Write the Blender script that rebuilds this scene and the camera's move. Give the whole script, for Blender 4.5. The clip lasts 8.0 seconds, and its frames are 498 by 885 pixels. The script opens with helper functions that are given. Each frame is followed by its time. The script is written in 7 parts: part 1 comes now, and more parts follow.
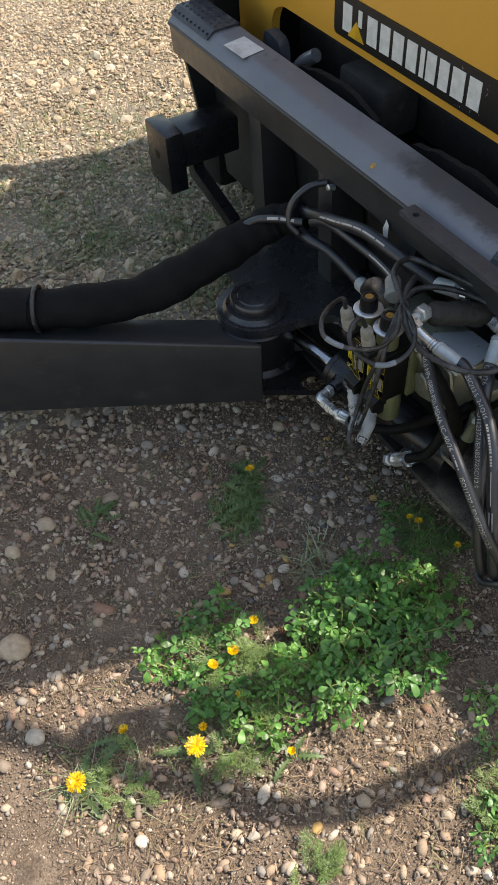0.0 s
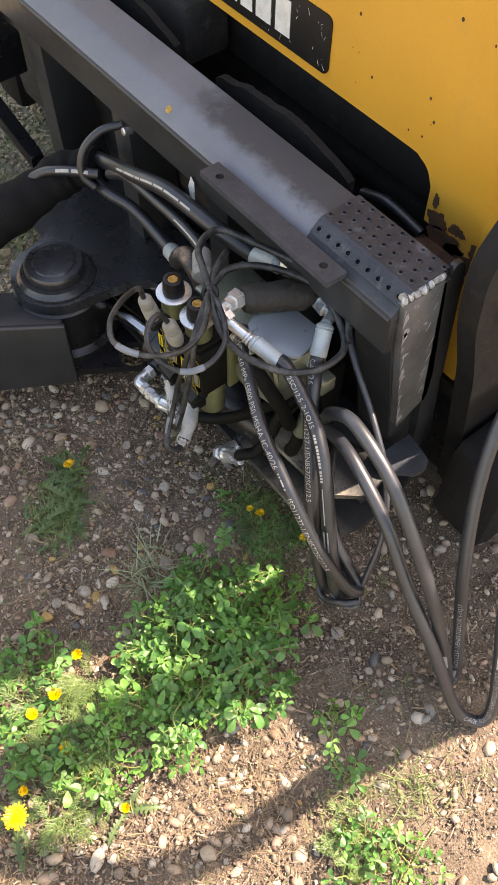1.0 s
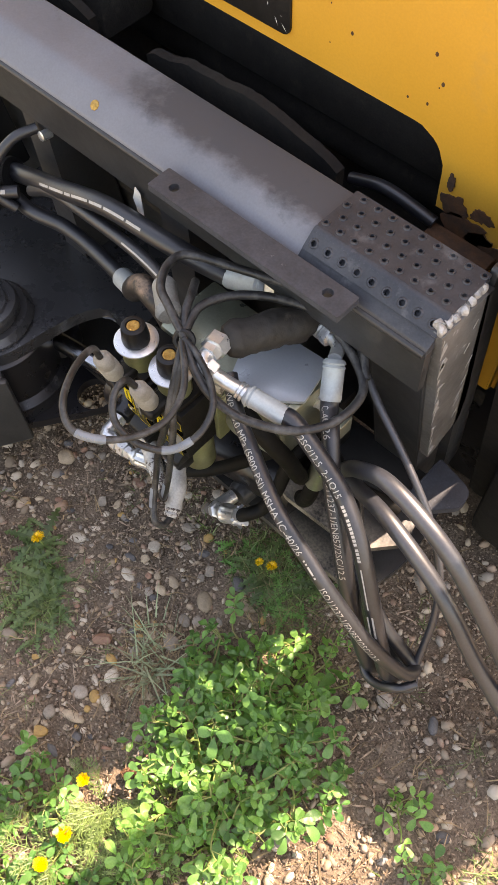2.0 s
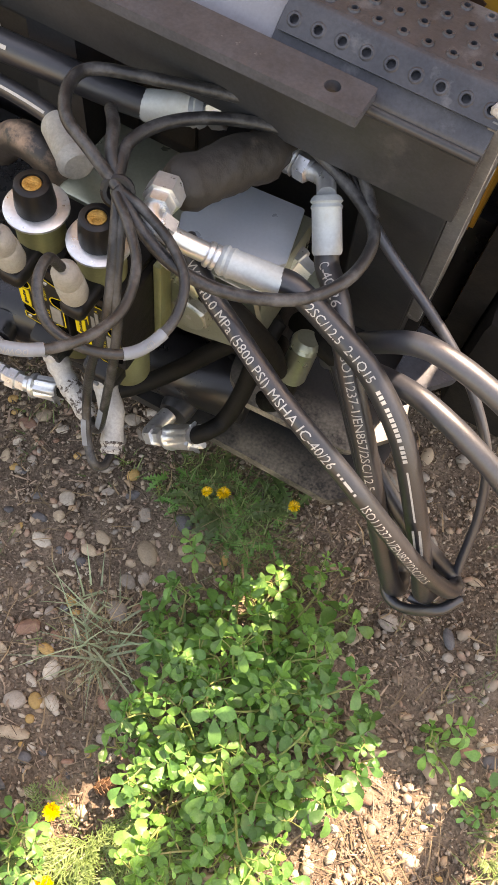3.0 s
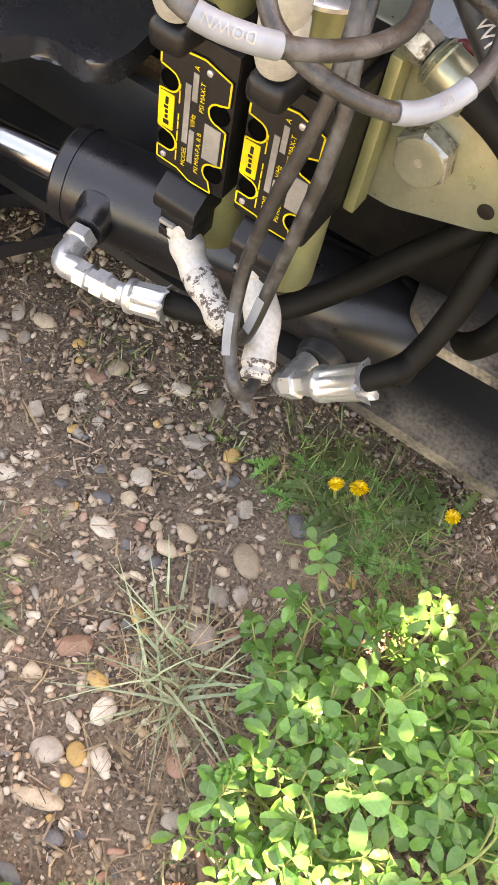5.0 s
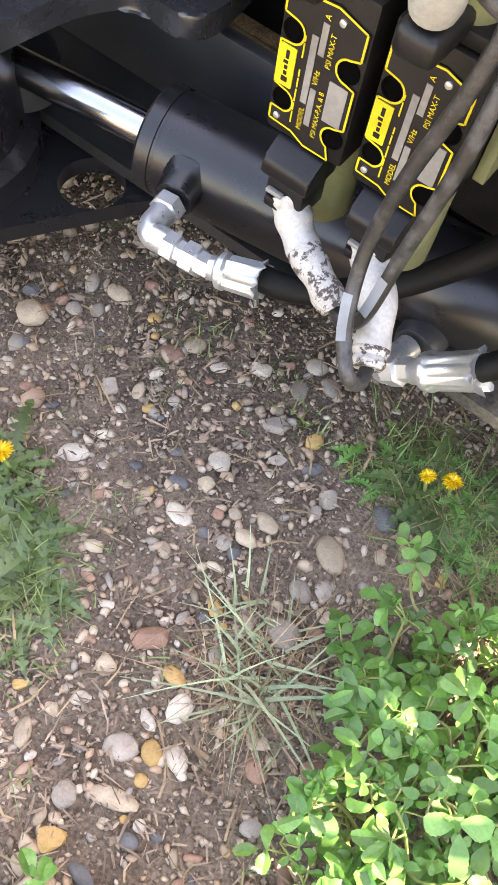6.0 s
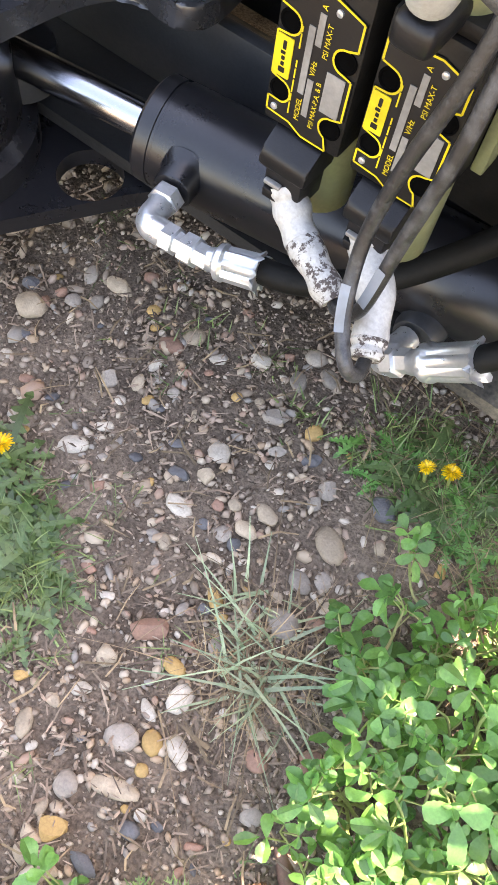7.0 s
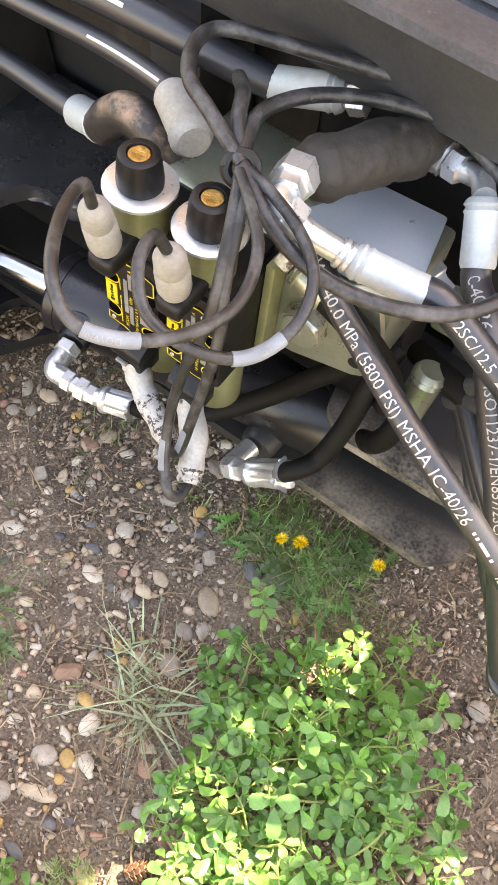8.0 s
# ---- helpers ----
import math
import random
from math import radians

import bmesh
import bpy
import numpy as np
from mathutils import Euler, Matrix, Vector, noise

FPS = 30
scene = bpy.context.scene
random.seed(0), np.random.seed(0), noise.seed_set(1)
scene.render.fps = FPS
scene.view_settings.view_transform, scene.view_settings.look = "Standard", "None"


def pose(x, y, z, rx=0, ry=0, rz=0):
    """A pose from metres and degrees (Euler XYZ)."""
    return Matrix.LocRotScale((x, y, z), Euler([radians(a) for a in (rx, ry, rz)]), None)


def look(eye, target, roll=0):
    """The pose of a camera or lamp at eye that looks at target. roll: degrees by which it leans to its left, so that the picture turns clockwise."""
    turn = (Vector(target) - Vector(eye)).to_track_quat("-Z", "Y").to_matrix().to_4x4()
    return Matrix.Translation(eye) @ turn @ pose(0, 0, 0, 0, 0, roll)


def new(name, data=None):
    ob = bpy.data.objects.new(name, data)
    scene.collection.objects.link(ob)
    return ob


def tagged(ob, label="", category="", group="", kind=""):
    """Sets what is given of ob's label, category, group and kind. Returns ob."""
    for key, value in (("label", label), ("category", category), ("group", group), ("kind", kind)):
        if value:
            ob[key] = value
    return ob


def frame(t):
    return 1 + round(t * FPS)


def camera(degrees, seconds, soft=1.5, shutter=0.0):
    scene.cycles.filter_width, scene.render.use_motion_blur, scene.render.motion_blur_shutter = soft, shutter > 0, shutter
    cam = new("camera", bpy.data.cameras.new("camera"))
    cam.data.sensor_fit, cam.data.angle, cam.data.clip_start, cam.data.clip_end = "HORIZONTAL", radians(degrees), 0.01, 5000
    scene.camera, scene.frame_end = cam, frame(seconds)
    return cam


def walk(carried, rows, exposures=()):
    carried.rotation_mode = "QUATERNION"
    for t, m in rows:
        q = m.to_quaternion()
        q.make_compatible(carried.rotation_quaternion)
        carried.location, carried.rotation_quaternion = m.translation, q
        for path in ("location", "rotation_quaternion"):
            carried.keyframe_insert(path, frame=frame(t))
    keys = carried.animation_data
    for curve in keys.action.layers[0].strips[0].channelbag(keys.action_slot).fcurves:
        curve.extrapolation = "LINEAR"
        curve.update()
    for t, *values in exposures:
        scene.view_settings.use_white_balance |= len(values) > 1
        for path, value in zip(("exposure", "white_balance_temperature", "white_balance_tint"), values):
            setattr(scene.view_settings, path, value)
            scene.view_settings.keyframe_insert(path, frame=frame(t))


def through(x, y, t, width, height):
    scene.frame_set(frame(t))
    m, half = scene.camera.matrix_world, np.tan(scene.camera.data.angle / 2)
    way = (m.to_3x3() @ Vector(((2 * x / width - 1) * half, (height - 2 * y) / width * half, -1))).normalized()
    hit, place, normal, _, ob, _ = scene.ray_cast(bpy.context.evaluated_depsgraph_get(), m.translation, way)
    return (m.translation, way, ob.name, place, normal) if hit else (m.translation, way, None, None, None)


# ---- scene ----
cam = camera(33.0, 8.0)
PATH = [
    (0, (1.122, -0.833, 1.292), (-0.041, -0.227, -0.219), -3.6),
    (0.5, (1.02, -0.684, 1.263), (0.022, -0.023, -0.34), -0.0),
    (1, (0.971, -0.596, 1.243), (0.13, 0.099, -0.433), 1.4),
    (1.5, (0.891, -0.517, 1.199), (0.087, 0.162, -0.502), -1.1),
    (1.7, (0.846, -0.47, 1.176), (0.056, 0.201, -0.535), -2.2),
    (2.8, (0.63, -0.49, 0.957), (0.3, 0.272, -0.863), 7.1),
    (3, (0.611, -0.488, 0.914), (0.343, 0.32, -0.896), 11.9),
    (3.5, (0.602, -0.492, 0.806), (0.309, 0.416, -0.951), 18.1),
    (4, (0.576, -0.5, 0.695), (0.261, 0.506, -1.004), 17.8),
    (4.5, (0.55, -0.51, 0.648), (0.222, 0.482, -1.057), 15.9),
    (5, (0.516, -0.509, 0.64), (0.162, 0.425, -1.093), 15.5),
    (5.2, (0.501, -0.507, 0.63), (0.134, 0.401, -1.114), 15.0),
    (6.5, (0.472, -0.504, 0.605), (0.083, 0.312, -1.179), 13.2),
    (7, (0.475, -0.504, 0.608), (0.095, 0.314, -1.177), 13.4),
    (7.5, (0.514, -0.493, 0.646), (0.168, 0.323, -1.147), 14.4),
    (8, (0.565, -0.476, 0.814), (0.15, 0.365, -0.953), 10.3),
]
EXPOSURES = [(0.0, 0.67, 7450, 13), (0.5, 1.25, 8100, 17), (1.0, 1.65, 8600, 20), (1.5, 1.83, 9100, 23), (3.0, 2.12, 10000, 25), (3.5, 2.13, 10400, 26), (4.5, 2.9, 10800, 26), (6.5, 3.1, 8200, 26), (7.5, 2.95, 8400, 23), (8.0, 2.98, 9600, 24)]
walk(cam, [(t, look(eye, target, roll)) for t, eye, target, roll in PATH], EXPOSURES)

# ---- light ----
SUN_WAY = Vector((-0.28, -0.96, -1.43)).normalized()
world = bpy.data.worlds.new("sky")
scene.world = world
world.use_nodes = True
wn = world.node_tree
sky = wn.nodes.new("ShaderNodeTexSky")
sky.sky_type = "NISHITA"
sky.sun_disc = False
sky.dust_density = 1.6
sky.air_density = 1.5
sky.ozone_density = 1.0
sky.sun_elevation = radians(55)
sky.sun_rotation = math.atan2(0.28, 0.96)
wn.links.new(sky.outputs[0], wn.nodes["Background"].inputs[0])
wn.nodes["Background"].inputs[1].default_value = 0.15
sun = new("sun", bpy.data.lights.new("sun", "SUN"))
sun.data.energy = 4.4
sun.data.angle = radians(0.5)
sun.data.color = (1.0, 0.975, 0.94)
sun.matrix_world = look((0, 0, 6), Vector((0, 0, 6)) + SUN_WAY)


# ---- materials ----
def material(name, base, rough=0.6, metal=0.0, second=None, scale=30.0, mix=0.5, fine=400.0, fine_amount=0.25, bump=0.15, bump_scale=300.0,
             rough_var=0.15, per_object=0.0, per_island=0.0, dust=None, dust_scale=9.0, dust_low=0.55, dust_high=0.75, dust_up=0.0, coat=0.0, spec=0.5):
    """Two scales of noise in the colour, noise in the gloss and the relief, and dust or wear in patches."""
    mat = bpy.data.materials.new(name)
    mat.use_nodes = True
    nt = mat.node_tree
    n, l = nt.nodes, nt.links
    bsdf = n["Principled BSDF"]
    coord = n.new("ShaderNodeTexCoord")
    geo = n.new("ShaderNodeNewGeometry")

    def noisy(size, detail=4.0, rough_in=0.6):
        node = n.new("ShaderNodeTexNoise")
        node.inputs["Scale"].default_value = size
        node.inputs["Detail"].default_value = detail
        node.inputs["Roughness"].default_value = rough_in
        l.new(geo.outputs["Position"], node.inputs["Vector"])
        return node.outputs[0]

    def ramp(source, low, high):
        node = n.new("ShaderNodeMapRange")
        node.inputs[1].default_value, node.inputs[2].default_value = low, high
        l.new(source, node.inputs[0])
        return node.outputs[0]

    def blend(factor, a, b, kind="MIX"):
        node = n.new("ShaderNodeMix")
        node.data_type, node.blend_type = "RGBA", kind
        for socket, value in ((node.inputs[0], factor), (node.inputs[6], a), (node.inputs[7], b)):
            if isinstance(value, (int, float)):
                socket.default_value = value
            elif isinstance(value, tuple):
                socket.default_value = (*value, 1.0)
            else:
                l.new(value, socket)
        return node.outputs[2]

    second = second or tuple(c * 0.6 for c in base)
    big = ramp(noisy(scale), 0.5 - 0.25 * mix - 0.05, 0.5 + 0.25 * mix + 0.05)
    colour = blend(big, base, second)
    grain = ramp(noisy(fine, 2.0), 0.3, 0.7)
    dark = tuple([1.0 - fine_amount] * 3)
    colour = blend(1.0, colour, blend(grain, dark, (1.0, 1.0, 1.0)), "MULTIPLY")
    for amount, node_name, socket in ((per_object, "ShaderNodeObjectInfo", "Random"), (per_island, "ShaderNodeNewGeometry", "Random Per Island")):
        if amount:
            info = n.new(node_name)
            hsv = n.new("ShaderNodeHueSaturation")
            l.new(colour, hsv.inputs["Color"])
            value = n.new("ShaderNodeMapRange")
            value.inputs[3].default_value, value.inputs[4].default_value = 1.0 - amount, 1.0 + amount
            l.new(info.outputs[socket], value.inputs[0])
            l.new(value.outputs[0], hsv.inputs["Value"])
            colour = hsv.outputs[0]
    gloss = n.new("ShaderNodeMapRange")
    gloss.inputs[3].default_value, gloss.inputs[4].default_value = max(0.03, rough - rough_var), min(1.0, rough + rough_var)
    l.new(noisy(scale * 2.3), gloss.inputs[0])
    gloss_out = gloss.outputs[0]
    if dust:
        patch = ramp(noisy(dust_scale, 8.0, 0.7), dust_low, dust_high)
        if dust_up:
            split = n.new("ShaderNodeSeparateXYZ")
            l.new(geo.outputs["Normal"], split.inputs[0])
            up = n.new("ShaderNodeMath")
            up.operation = "MULTIPLY"
            l.new(patch, up.inputs[0])
            l.new(ramp(split.outputs[2], 0.2, 0.2 + dust_up), up.inputs[1])
            patch = up.outputs[0]
        colour = blend(patch, colour, dust)
        more = n.new("ShaderNodeMath")
        more.operation = "MULTIPLY_ADD"
        more.inputs[1].default_value = 0.35
        l.new(patch, more.inputs[0])
        l.new(gloss_out, more.inputs[2])
        gloss_out = more.outputs[0]
    l.new(colour, bsdf.inputs["Base Color"])
    l.new(gloss_out, bsdf.inputs["Roughness"])
    bsdf.inputs["Metallic"].default_value = metal
    bsdf.inputs["Specular IOR Level"].default_value = spec
    bsdf.inputs["Coat Weight"].default_value = coat
    if bump:
        relief = n.new("ShaderNodeBump")
        relief.inputs["Strength"].default_value = bump
        relief.inputs["Distance"].default_value = 0.002
        l.new(noisy(bump_scale, 5.0), relief.inputs["Height"])
        l.new(relief.outputs[0], bsdf.inputs["Normal"])
    return mat


BLACK = material("black_paint", (0.027, 0.0285, 0.031), 0.36, second=(0.038, 0.0395, 0.042), scale=22, bump=0.12, bump_scale=90, dust=(0.1, 0.096, 0.088), dust_scale=14, dust_low=0.6, dust_high=0.88)
GLOSS = material("glossy_black_paint", (0.024, 0.025, 0.028), 0.28, second=(0.034, 0.035, 0.038), scale=18, bump=0.1, bump_scale=40, dust=(0.12, 0.115, 0.105), dust_scale=60, dust_low=0.68, dust_high=0.8, rough_var=0.08, spec=0.7)
SATIN = material("satin_black_paint", (0.009, 0.009, 0.011), 0.3, second=(0.014, 0.014, 0.016), scale=18, bump=0.08, bump_scale=80, dust=(0.09, 0.08, 0.068), dust_scale=20, dust_low=0.64, dust_high=0.86)


def settle(mat, dust, low, high):
    """Pale dust settled along the front edge of a plate, broken up by grain."""
    nt = mat.node_tree
    n, l = nt.nodes, nt.links
    bsdf = n["Principled BSDF"]
    geo, split = n.new("ShaderNodeNewGeometry"), n.new("ShaderNodeSeparateXYZ")
    l.new(geo.outputs["Position"], split.inputs[0])
    edge, grain, wide, both, speck = (n.new("ShaderNodeMapRange"), n.new("ShaderNodeTexNoise"), n.new("ShaderNodeTexNoise"), n.new("ShaderNodeMath"), n.new("ShaderNodeMapRange"))
    edge.inputs[1].default_value, edge.inputs[2].default_value = low, high
    l.new(split.outputs[1], edge.inputs[0])
    grain.inputs["Scale"].default_value, wide.inputs["Scale"].default_value = 330.0, 26.0
    wide.inputs["Detail"].default_value = 6.0
    for node in (grain, wide):
        l.new(geo.outputs["Position"], node.inputs["Vector"])
    both.operation = "MULTIPLY_ADD"
    both.inputs[1].default_value = 0.55
    l.new(grain.outputs[0], both.inputs[0])
    l.new(wide.outputs[0], both.inputs[2])
    speck.inputs[1].default_value, speck.inputs[2].default_value = 0.58, 1.05
    l.new(both.outputs[0], speck.inputs[0])
    factor, mixer = n.new("ShaderNodeMath"), n.new("ShaderNodeMix")
    factor.operation, mixer.data_type = "MULTIPLY", "RGBA"
    l.new(edge.outputs[0], factor.inputs[0])
    l.new(speck.outputs[0], factor.inputs[1])
    along, reach = n.new("ShaderNodeMapRange"), n.new("ShaderNodeMath")
    along.inputs[1].default_value, along.inputs[2].default_value = 0.42, 0.5
    l.new(split.outputs[0], along.inputs[0])
    reach.operation = "MULTIPLY"
    l.new(factor.outputs[0], reach.inputs[0])
    l.new(along.outputs[0], reach.inputs[1])
    l.new(reach.outputs[0], mixer.inputs[0])
    l.new(bsdf.inputs["Base Color"].links[0].from_socket, mixer.inputs[6])
    mixer.inputs[7].default_value = (*dust, 1.0)
    l.new(mixer.outputs[2], bsdf.inputs["Base Color"])
    return mat


SHELF_DUSTY = settle(material("dusty_shelf", (0.02, 0.02, 0.021), 0.42, second=(0.03, 0.03, 0.03), scale=16, bump=0.2, bump_scale=140), (0.36, 0.315, 0.26), -0.092, -0.125)
LOW_DUSTY = settle(material("dusty_low_plate", (0.02, 0.02, 0.021), 0.42, second=(0.03, 0.03, 0.03), scale=16, bump=0.2, bump_scale=140), (0.28, 0.235, 0.18), -0.1, -0.14)
GRIMY = material("grimy_black", (0.03, 0.028, 0.026), 0.8, second=(0.045, 0.041, 0.037), scale=24, bump=0.8, bump_scale=60, dust=(0.075, 0.065, 0.055), dust_scale=30, dust_low=0.55, dust_high=0.7, spec=0.3)
ELBOW_DUSTY = material("dusty_elbow", (0.02, 0.018, 0.017), 0.45, second=(0.035, 0.03, 0.027), scale=40, bump=0.2, bump_scale=160, dust=(0.3, 0.2, 0.14), dust_scale=28, dust_low=0.46, dust_high=0.6, dust_up=0.5)
# Sky reflection on the dark rail is painted in as this pale base.
STRIP_PALE = material("sky_pale_top_paint", (0.185, 0.195, 0.222), 0.36, second=(0.15, 0.158, 0.18), scale=8, fine_amount=0.1, bump=0.06, bump_scale=120, dust=(0.085, 0.088, 0.097), dust_scale=15, dust_low=0.6, dust_high=0.76, spec=0.28)


def wear(mat, worn, x0, x1, y0, y1):
    """A darker area with a broken edge, part wear, part where a painted reflection stops: it begins between x0 and x1
    and behind y0 to y1.
    """
    nt = mat.node_tree
    n, l = nt.nodes, nt.links
    bsdf = n["Principled BSDF"]
    geo, split, noisy = n.new("ShaderNodeNewGeometry"), n.new("ShaderNodeSeparateXYZ"), n.new("ShaderNodeTexNoise")
    l.new(geo.outputs["Position"], split.inputs[0])
    l.new(geo.outputs["Position"], noisy.inputs["Vector"])
    noisy.inputs["Scale"].default_value, noisy.inputs["Detail"].default_value, noisy.inputs["Roughness"].default_value = 34.0, 9.0, 0.72
    sums = []
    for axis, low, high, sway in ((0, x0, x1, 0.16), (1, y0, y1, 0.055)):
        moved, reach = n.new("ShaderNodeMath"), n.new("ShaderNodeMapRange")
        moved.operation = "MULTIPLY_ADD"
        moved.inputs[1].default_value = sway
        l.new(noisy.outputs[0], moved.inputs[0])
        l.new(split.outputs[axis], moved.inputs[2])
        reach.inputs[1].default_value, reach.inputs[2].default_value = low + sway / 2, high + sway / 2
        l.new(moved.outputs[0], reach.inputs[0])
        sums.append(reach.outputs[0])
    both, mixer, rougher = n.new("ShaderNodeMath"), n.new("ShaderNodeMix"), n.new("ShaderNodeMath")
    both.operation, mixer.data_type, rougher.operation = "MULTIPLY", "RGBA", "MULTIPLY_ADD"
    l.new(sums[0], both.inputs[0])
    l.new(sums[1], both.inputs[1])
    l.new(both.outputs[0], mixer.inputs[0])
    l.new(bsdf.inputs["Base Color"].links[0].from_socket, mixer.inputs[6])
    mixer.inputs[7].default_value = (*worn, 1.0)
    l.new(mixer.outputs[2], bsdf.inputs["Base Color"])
    l.new(both.outputs[0], rougher.inputs[0])
    rougher.inputs[1].default_value = 0.12
    l.new(bsdf.inputs["Roughness"].links[0].from_socket, rougher.inputs[2])
    l.new(rougher.outputs[0], bsdf.inputs["Roughness"])
    return mat


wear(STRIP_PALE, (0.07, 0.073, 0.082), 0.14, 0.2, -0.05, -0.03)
# The blue cast of reflected sky is mixed into the next two bases.
GREY_STEEL = material("scuffed_grey_steel", (0.075, 0.083, 0.1), 0.4, 0.1, second=(0.05, 0.055, 0.066), scale=30, bump=0.15, bump_scale=200, dust=(0.24, 0.25, 0.27), dust_scale=60, dust_low=0.66, dust_high=0.74, spec=0.35)
TREAD = material("tread_paint", (0.036, 0.041, 0.052), 0.36, second=(0.06, 0.064, 0.075), scale=30, bump=0.15, bump_scale=300, dust=(0.15, 0.155, 0.165), dust_scale=24, dust_low=0.56, dust_high=0.76, spec=0.35)
WELD = material("bare_weld", (0.6, 0.6, 0.6), 0.45, 0.4, second=(0.4, 0.4, 0.4), scale=120, bump=0.6, bump_scale=250)
END_STEEL = material("scuffed_end_steel", (0.2, 0.2, 0.2), 0.36, 0.2, second=(0.12, 0.12, 0.12), scale=30, bump=0.15, bump_scale=200, dust=(0.5, 0.5, 0.5), dust_scale=70, dust_low=0.62, dust_high=0.68)
YELLOW = material("yellow_paint", (0.72, 0.36, 0.05), 0.36, second=(0.66, 0.325, 0.042), scale=4, fine_amount=0.06, bump=0.05, bump_scale=60, dust=(0.5, 0.3, 0.09), dust_scale=7, dust_low=0.6, dust_high=0.9)
RUST = material("rust", (0.12, 0.05, 0.02), 0.85, second=(0.05, 0.028, 0.018), scale=60, bump=0.6, bump_scale=200)
DECAL_BLACK = material("decal_black", (0.008, 0.008, 0.0085), 0.42, scale=20, bump=0.05, dust=(0.25, 0.25, 0.25), dust_scale=110, dust_low=0.72, dust_high=0.76)
DECAL_WHITE = material("decal_white", (0.78, 0.77, 0.74), 0.45, second=(0.62, 0.61, 0.58), scale=60, fine_amount=0.1, bump=0.03)
DECAL_YELLOW = material("decal_yellow", (0.8, 0.45, 0.02), 0.45, fine_amount=0.1, bump=0.03)
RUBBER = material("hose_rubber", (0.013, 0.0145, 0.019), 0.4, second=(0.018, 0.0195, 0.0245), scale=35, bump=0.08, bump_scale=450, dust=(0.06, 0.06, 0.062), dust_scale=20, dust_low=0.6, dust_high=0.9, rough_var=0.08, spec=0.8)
# Darker, duller copy of the hose rubber, standing in for shade below the manifold.
RUBBER_SHADED = material("shaded_hose_rubber", (0.005, 0.005, 0.0045), 0.6, second=(0.008, 0.0076, 0.0065), scale=35, bump=0.15, bump_scale=300, dust=(0.018, 0.0165, 0.013), dust_scale=25, dust_low=0.55, dust_high=0.85, spec=0.15)
# Paler, glossier copy of the hose rubber, standing in for sunlight on it.
RUBBER_SUNLIT = material("sunlit_hose_rubber", (0.026, 0.029, 0.038), 0.4, second=(0.036, 0.039, 0.047), scale=35, bump=0.05, bump_scale=450, dust=(0.085, 0.086, 0.09), dust_scale=18, dust_low=0.62, dust_high=0.9, rough_var=0.08, spec=0.95)
CABLE = material("cable_jacket", (0.014, 0.0145, 0.016), 0.38, second=(0.024, 0.024, 0.024), scale=24, bump=0.25, bump_scale=420, dust=(0.1, 0.1, 0.1), dust_scale=48, dust_low=0.48, dust_high=0.75)
SLEEVE = material("woven_sleeve", (0.007, 0.007, 0.0075), 0.8, second=(0.012, 0.012, 0.0125), scale=30, bump=0.7, bump_scale=700, spec=0.15)
ZINC = material("zinc_plating", (0.69, 0.71, 0.725), 0.32, 0.78, second=(0.6, 0.62, 0.625), scale=70, fine_amount=0.1, bump=0.03, bump_scale=300, dust=(0.25, 0.235, 0.215), dust_scale=110, dust_low=0.66, dust_high=0.76)
ZINC_DIRTY = material("dirty_zinc", (0.5, 0.5, 0.46), 0.38, 0.7, second=(0.36, 0.35, 0.31), scale=90, fine_amount=0.2, bump=0.1, bump_scale=260, dust=(0.12, 0.1, 0.08), dust_scale=120, dust_low=0.5, dust_high=0.62)
CRIMP = material("pale_crimp_sleeve", (0.46, 0.51, 0.525), 0.5, 0.25, second=(0.38, 0.42, 0.43), scale=40, fine_amount=0.12, bump=0.05, dust=(0.33, 0.31, 0.28), dust_scale=50, dust_low=0.6, dust_high=0.8)
CHROME = material("chrome_rod", (0.42, 0.43, 0.46), 0.2, 1.0, second=(0.42, 0.43, 0.45), scale=30, fine_amount=0.04, bump=0.0, rough_var=0.04)
OLIVE = material("olive_chromate", (0.31, 0.32, 0.17), 0.36, 0.5, second=(0.23, 0.24, 0.125), scale=35, fine_amount=0.12, bump=0.06)
ALUMINIUM = material("pale_manifold", (0.35, 0.37, 0.29), 0.32, 0.7, second=(0.26, 0.28, 0.215), scale=22, fine_amount=0.1, bump=0.05)
# The sky mirrored in the cover is put into this pale blue base.
COVER = material("sky_tinted_cover", (0.4, 0.445, 0.5), 0.32, 0.35, second=(0.42, 0.47, 0.52), scale=20, fine_amount=0.05, bump=0.03)
VALVE_BLACK = material("valve_black", (0.0055, 0.0054, 0.0052), 0.5, second=(0.012, 0.011, 0.01), scale=60, bump=0.15, bump_scale=500, dust=(0.06, 0.052, 0.04), dust_scale=60, dust_low=0.66, dust_high=0.85, spec=0.22)
LABEL_YELLOW = material("label_yellow", (0.72, 0.55, 0.02), 0.45, fine_amount=0.1, bump=0.0)
LABEL_GREY = material("label_grey", (0.33, 0.32, 0.3), 0.4, 0.3, fine_amount=0.15, bump=0.0)
PLASTIC = material("black_plastic", (0.008, 0.008, 0.009), 0.42, scale=40, bump=0.1, bump_scale=700, spec=0.35)
# Near-black colour paints the shade inside bolt holes on shallow discs.
HOLE_SHADE = material("bolt_hole_shade", (0.0025, 0.0025, 0.0025), 0.95, bump=0.0, spec=0.02)
BOOT = material("grey_rubber_boot", (0.33, 0.33, 0.3), 0.55, second=(0.28, 0.265, 0.24), scale=50, bump=0.2, bump_scale=300)
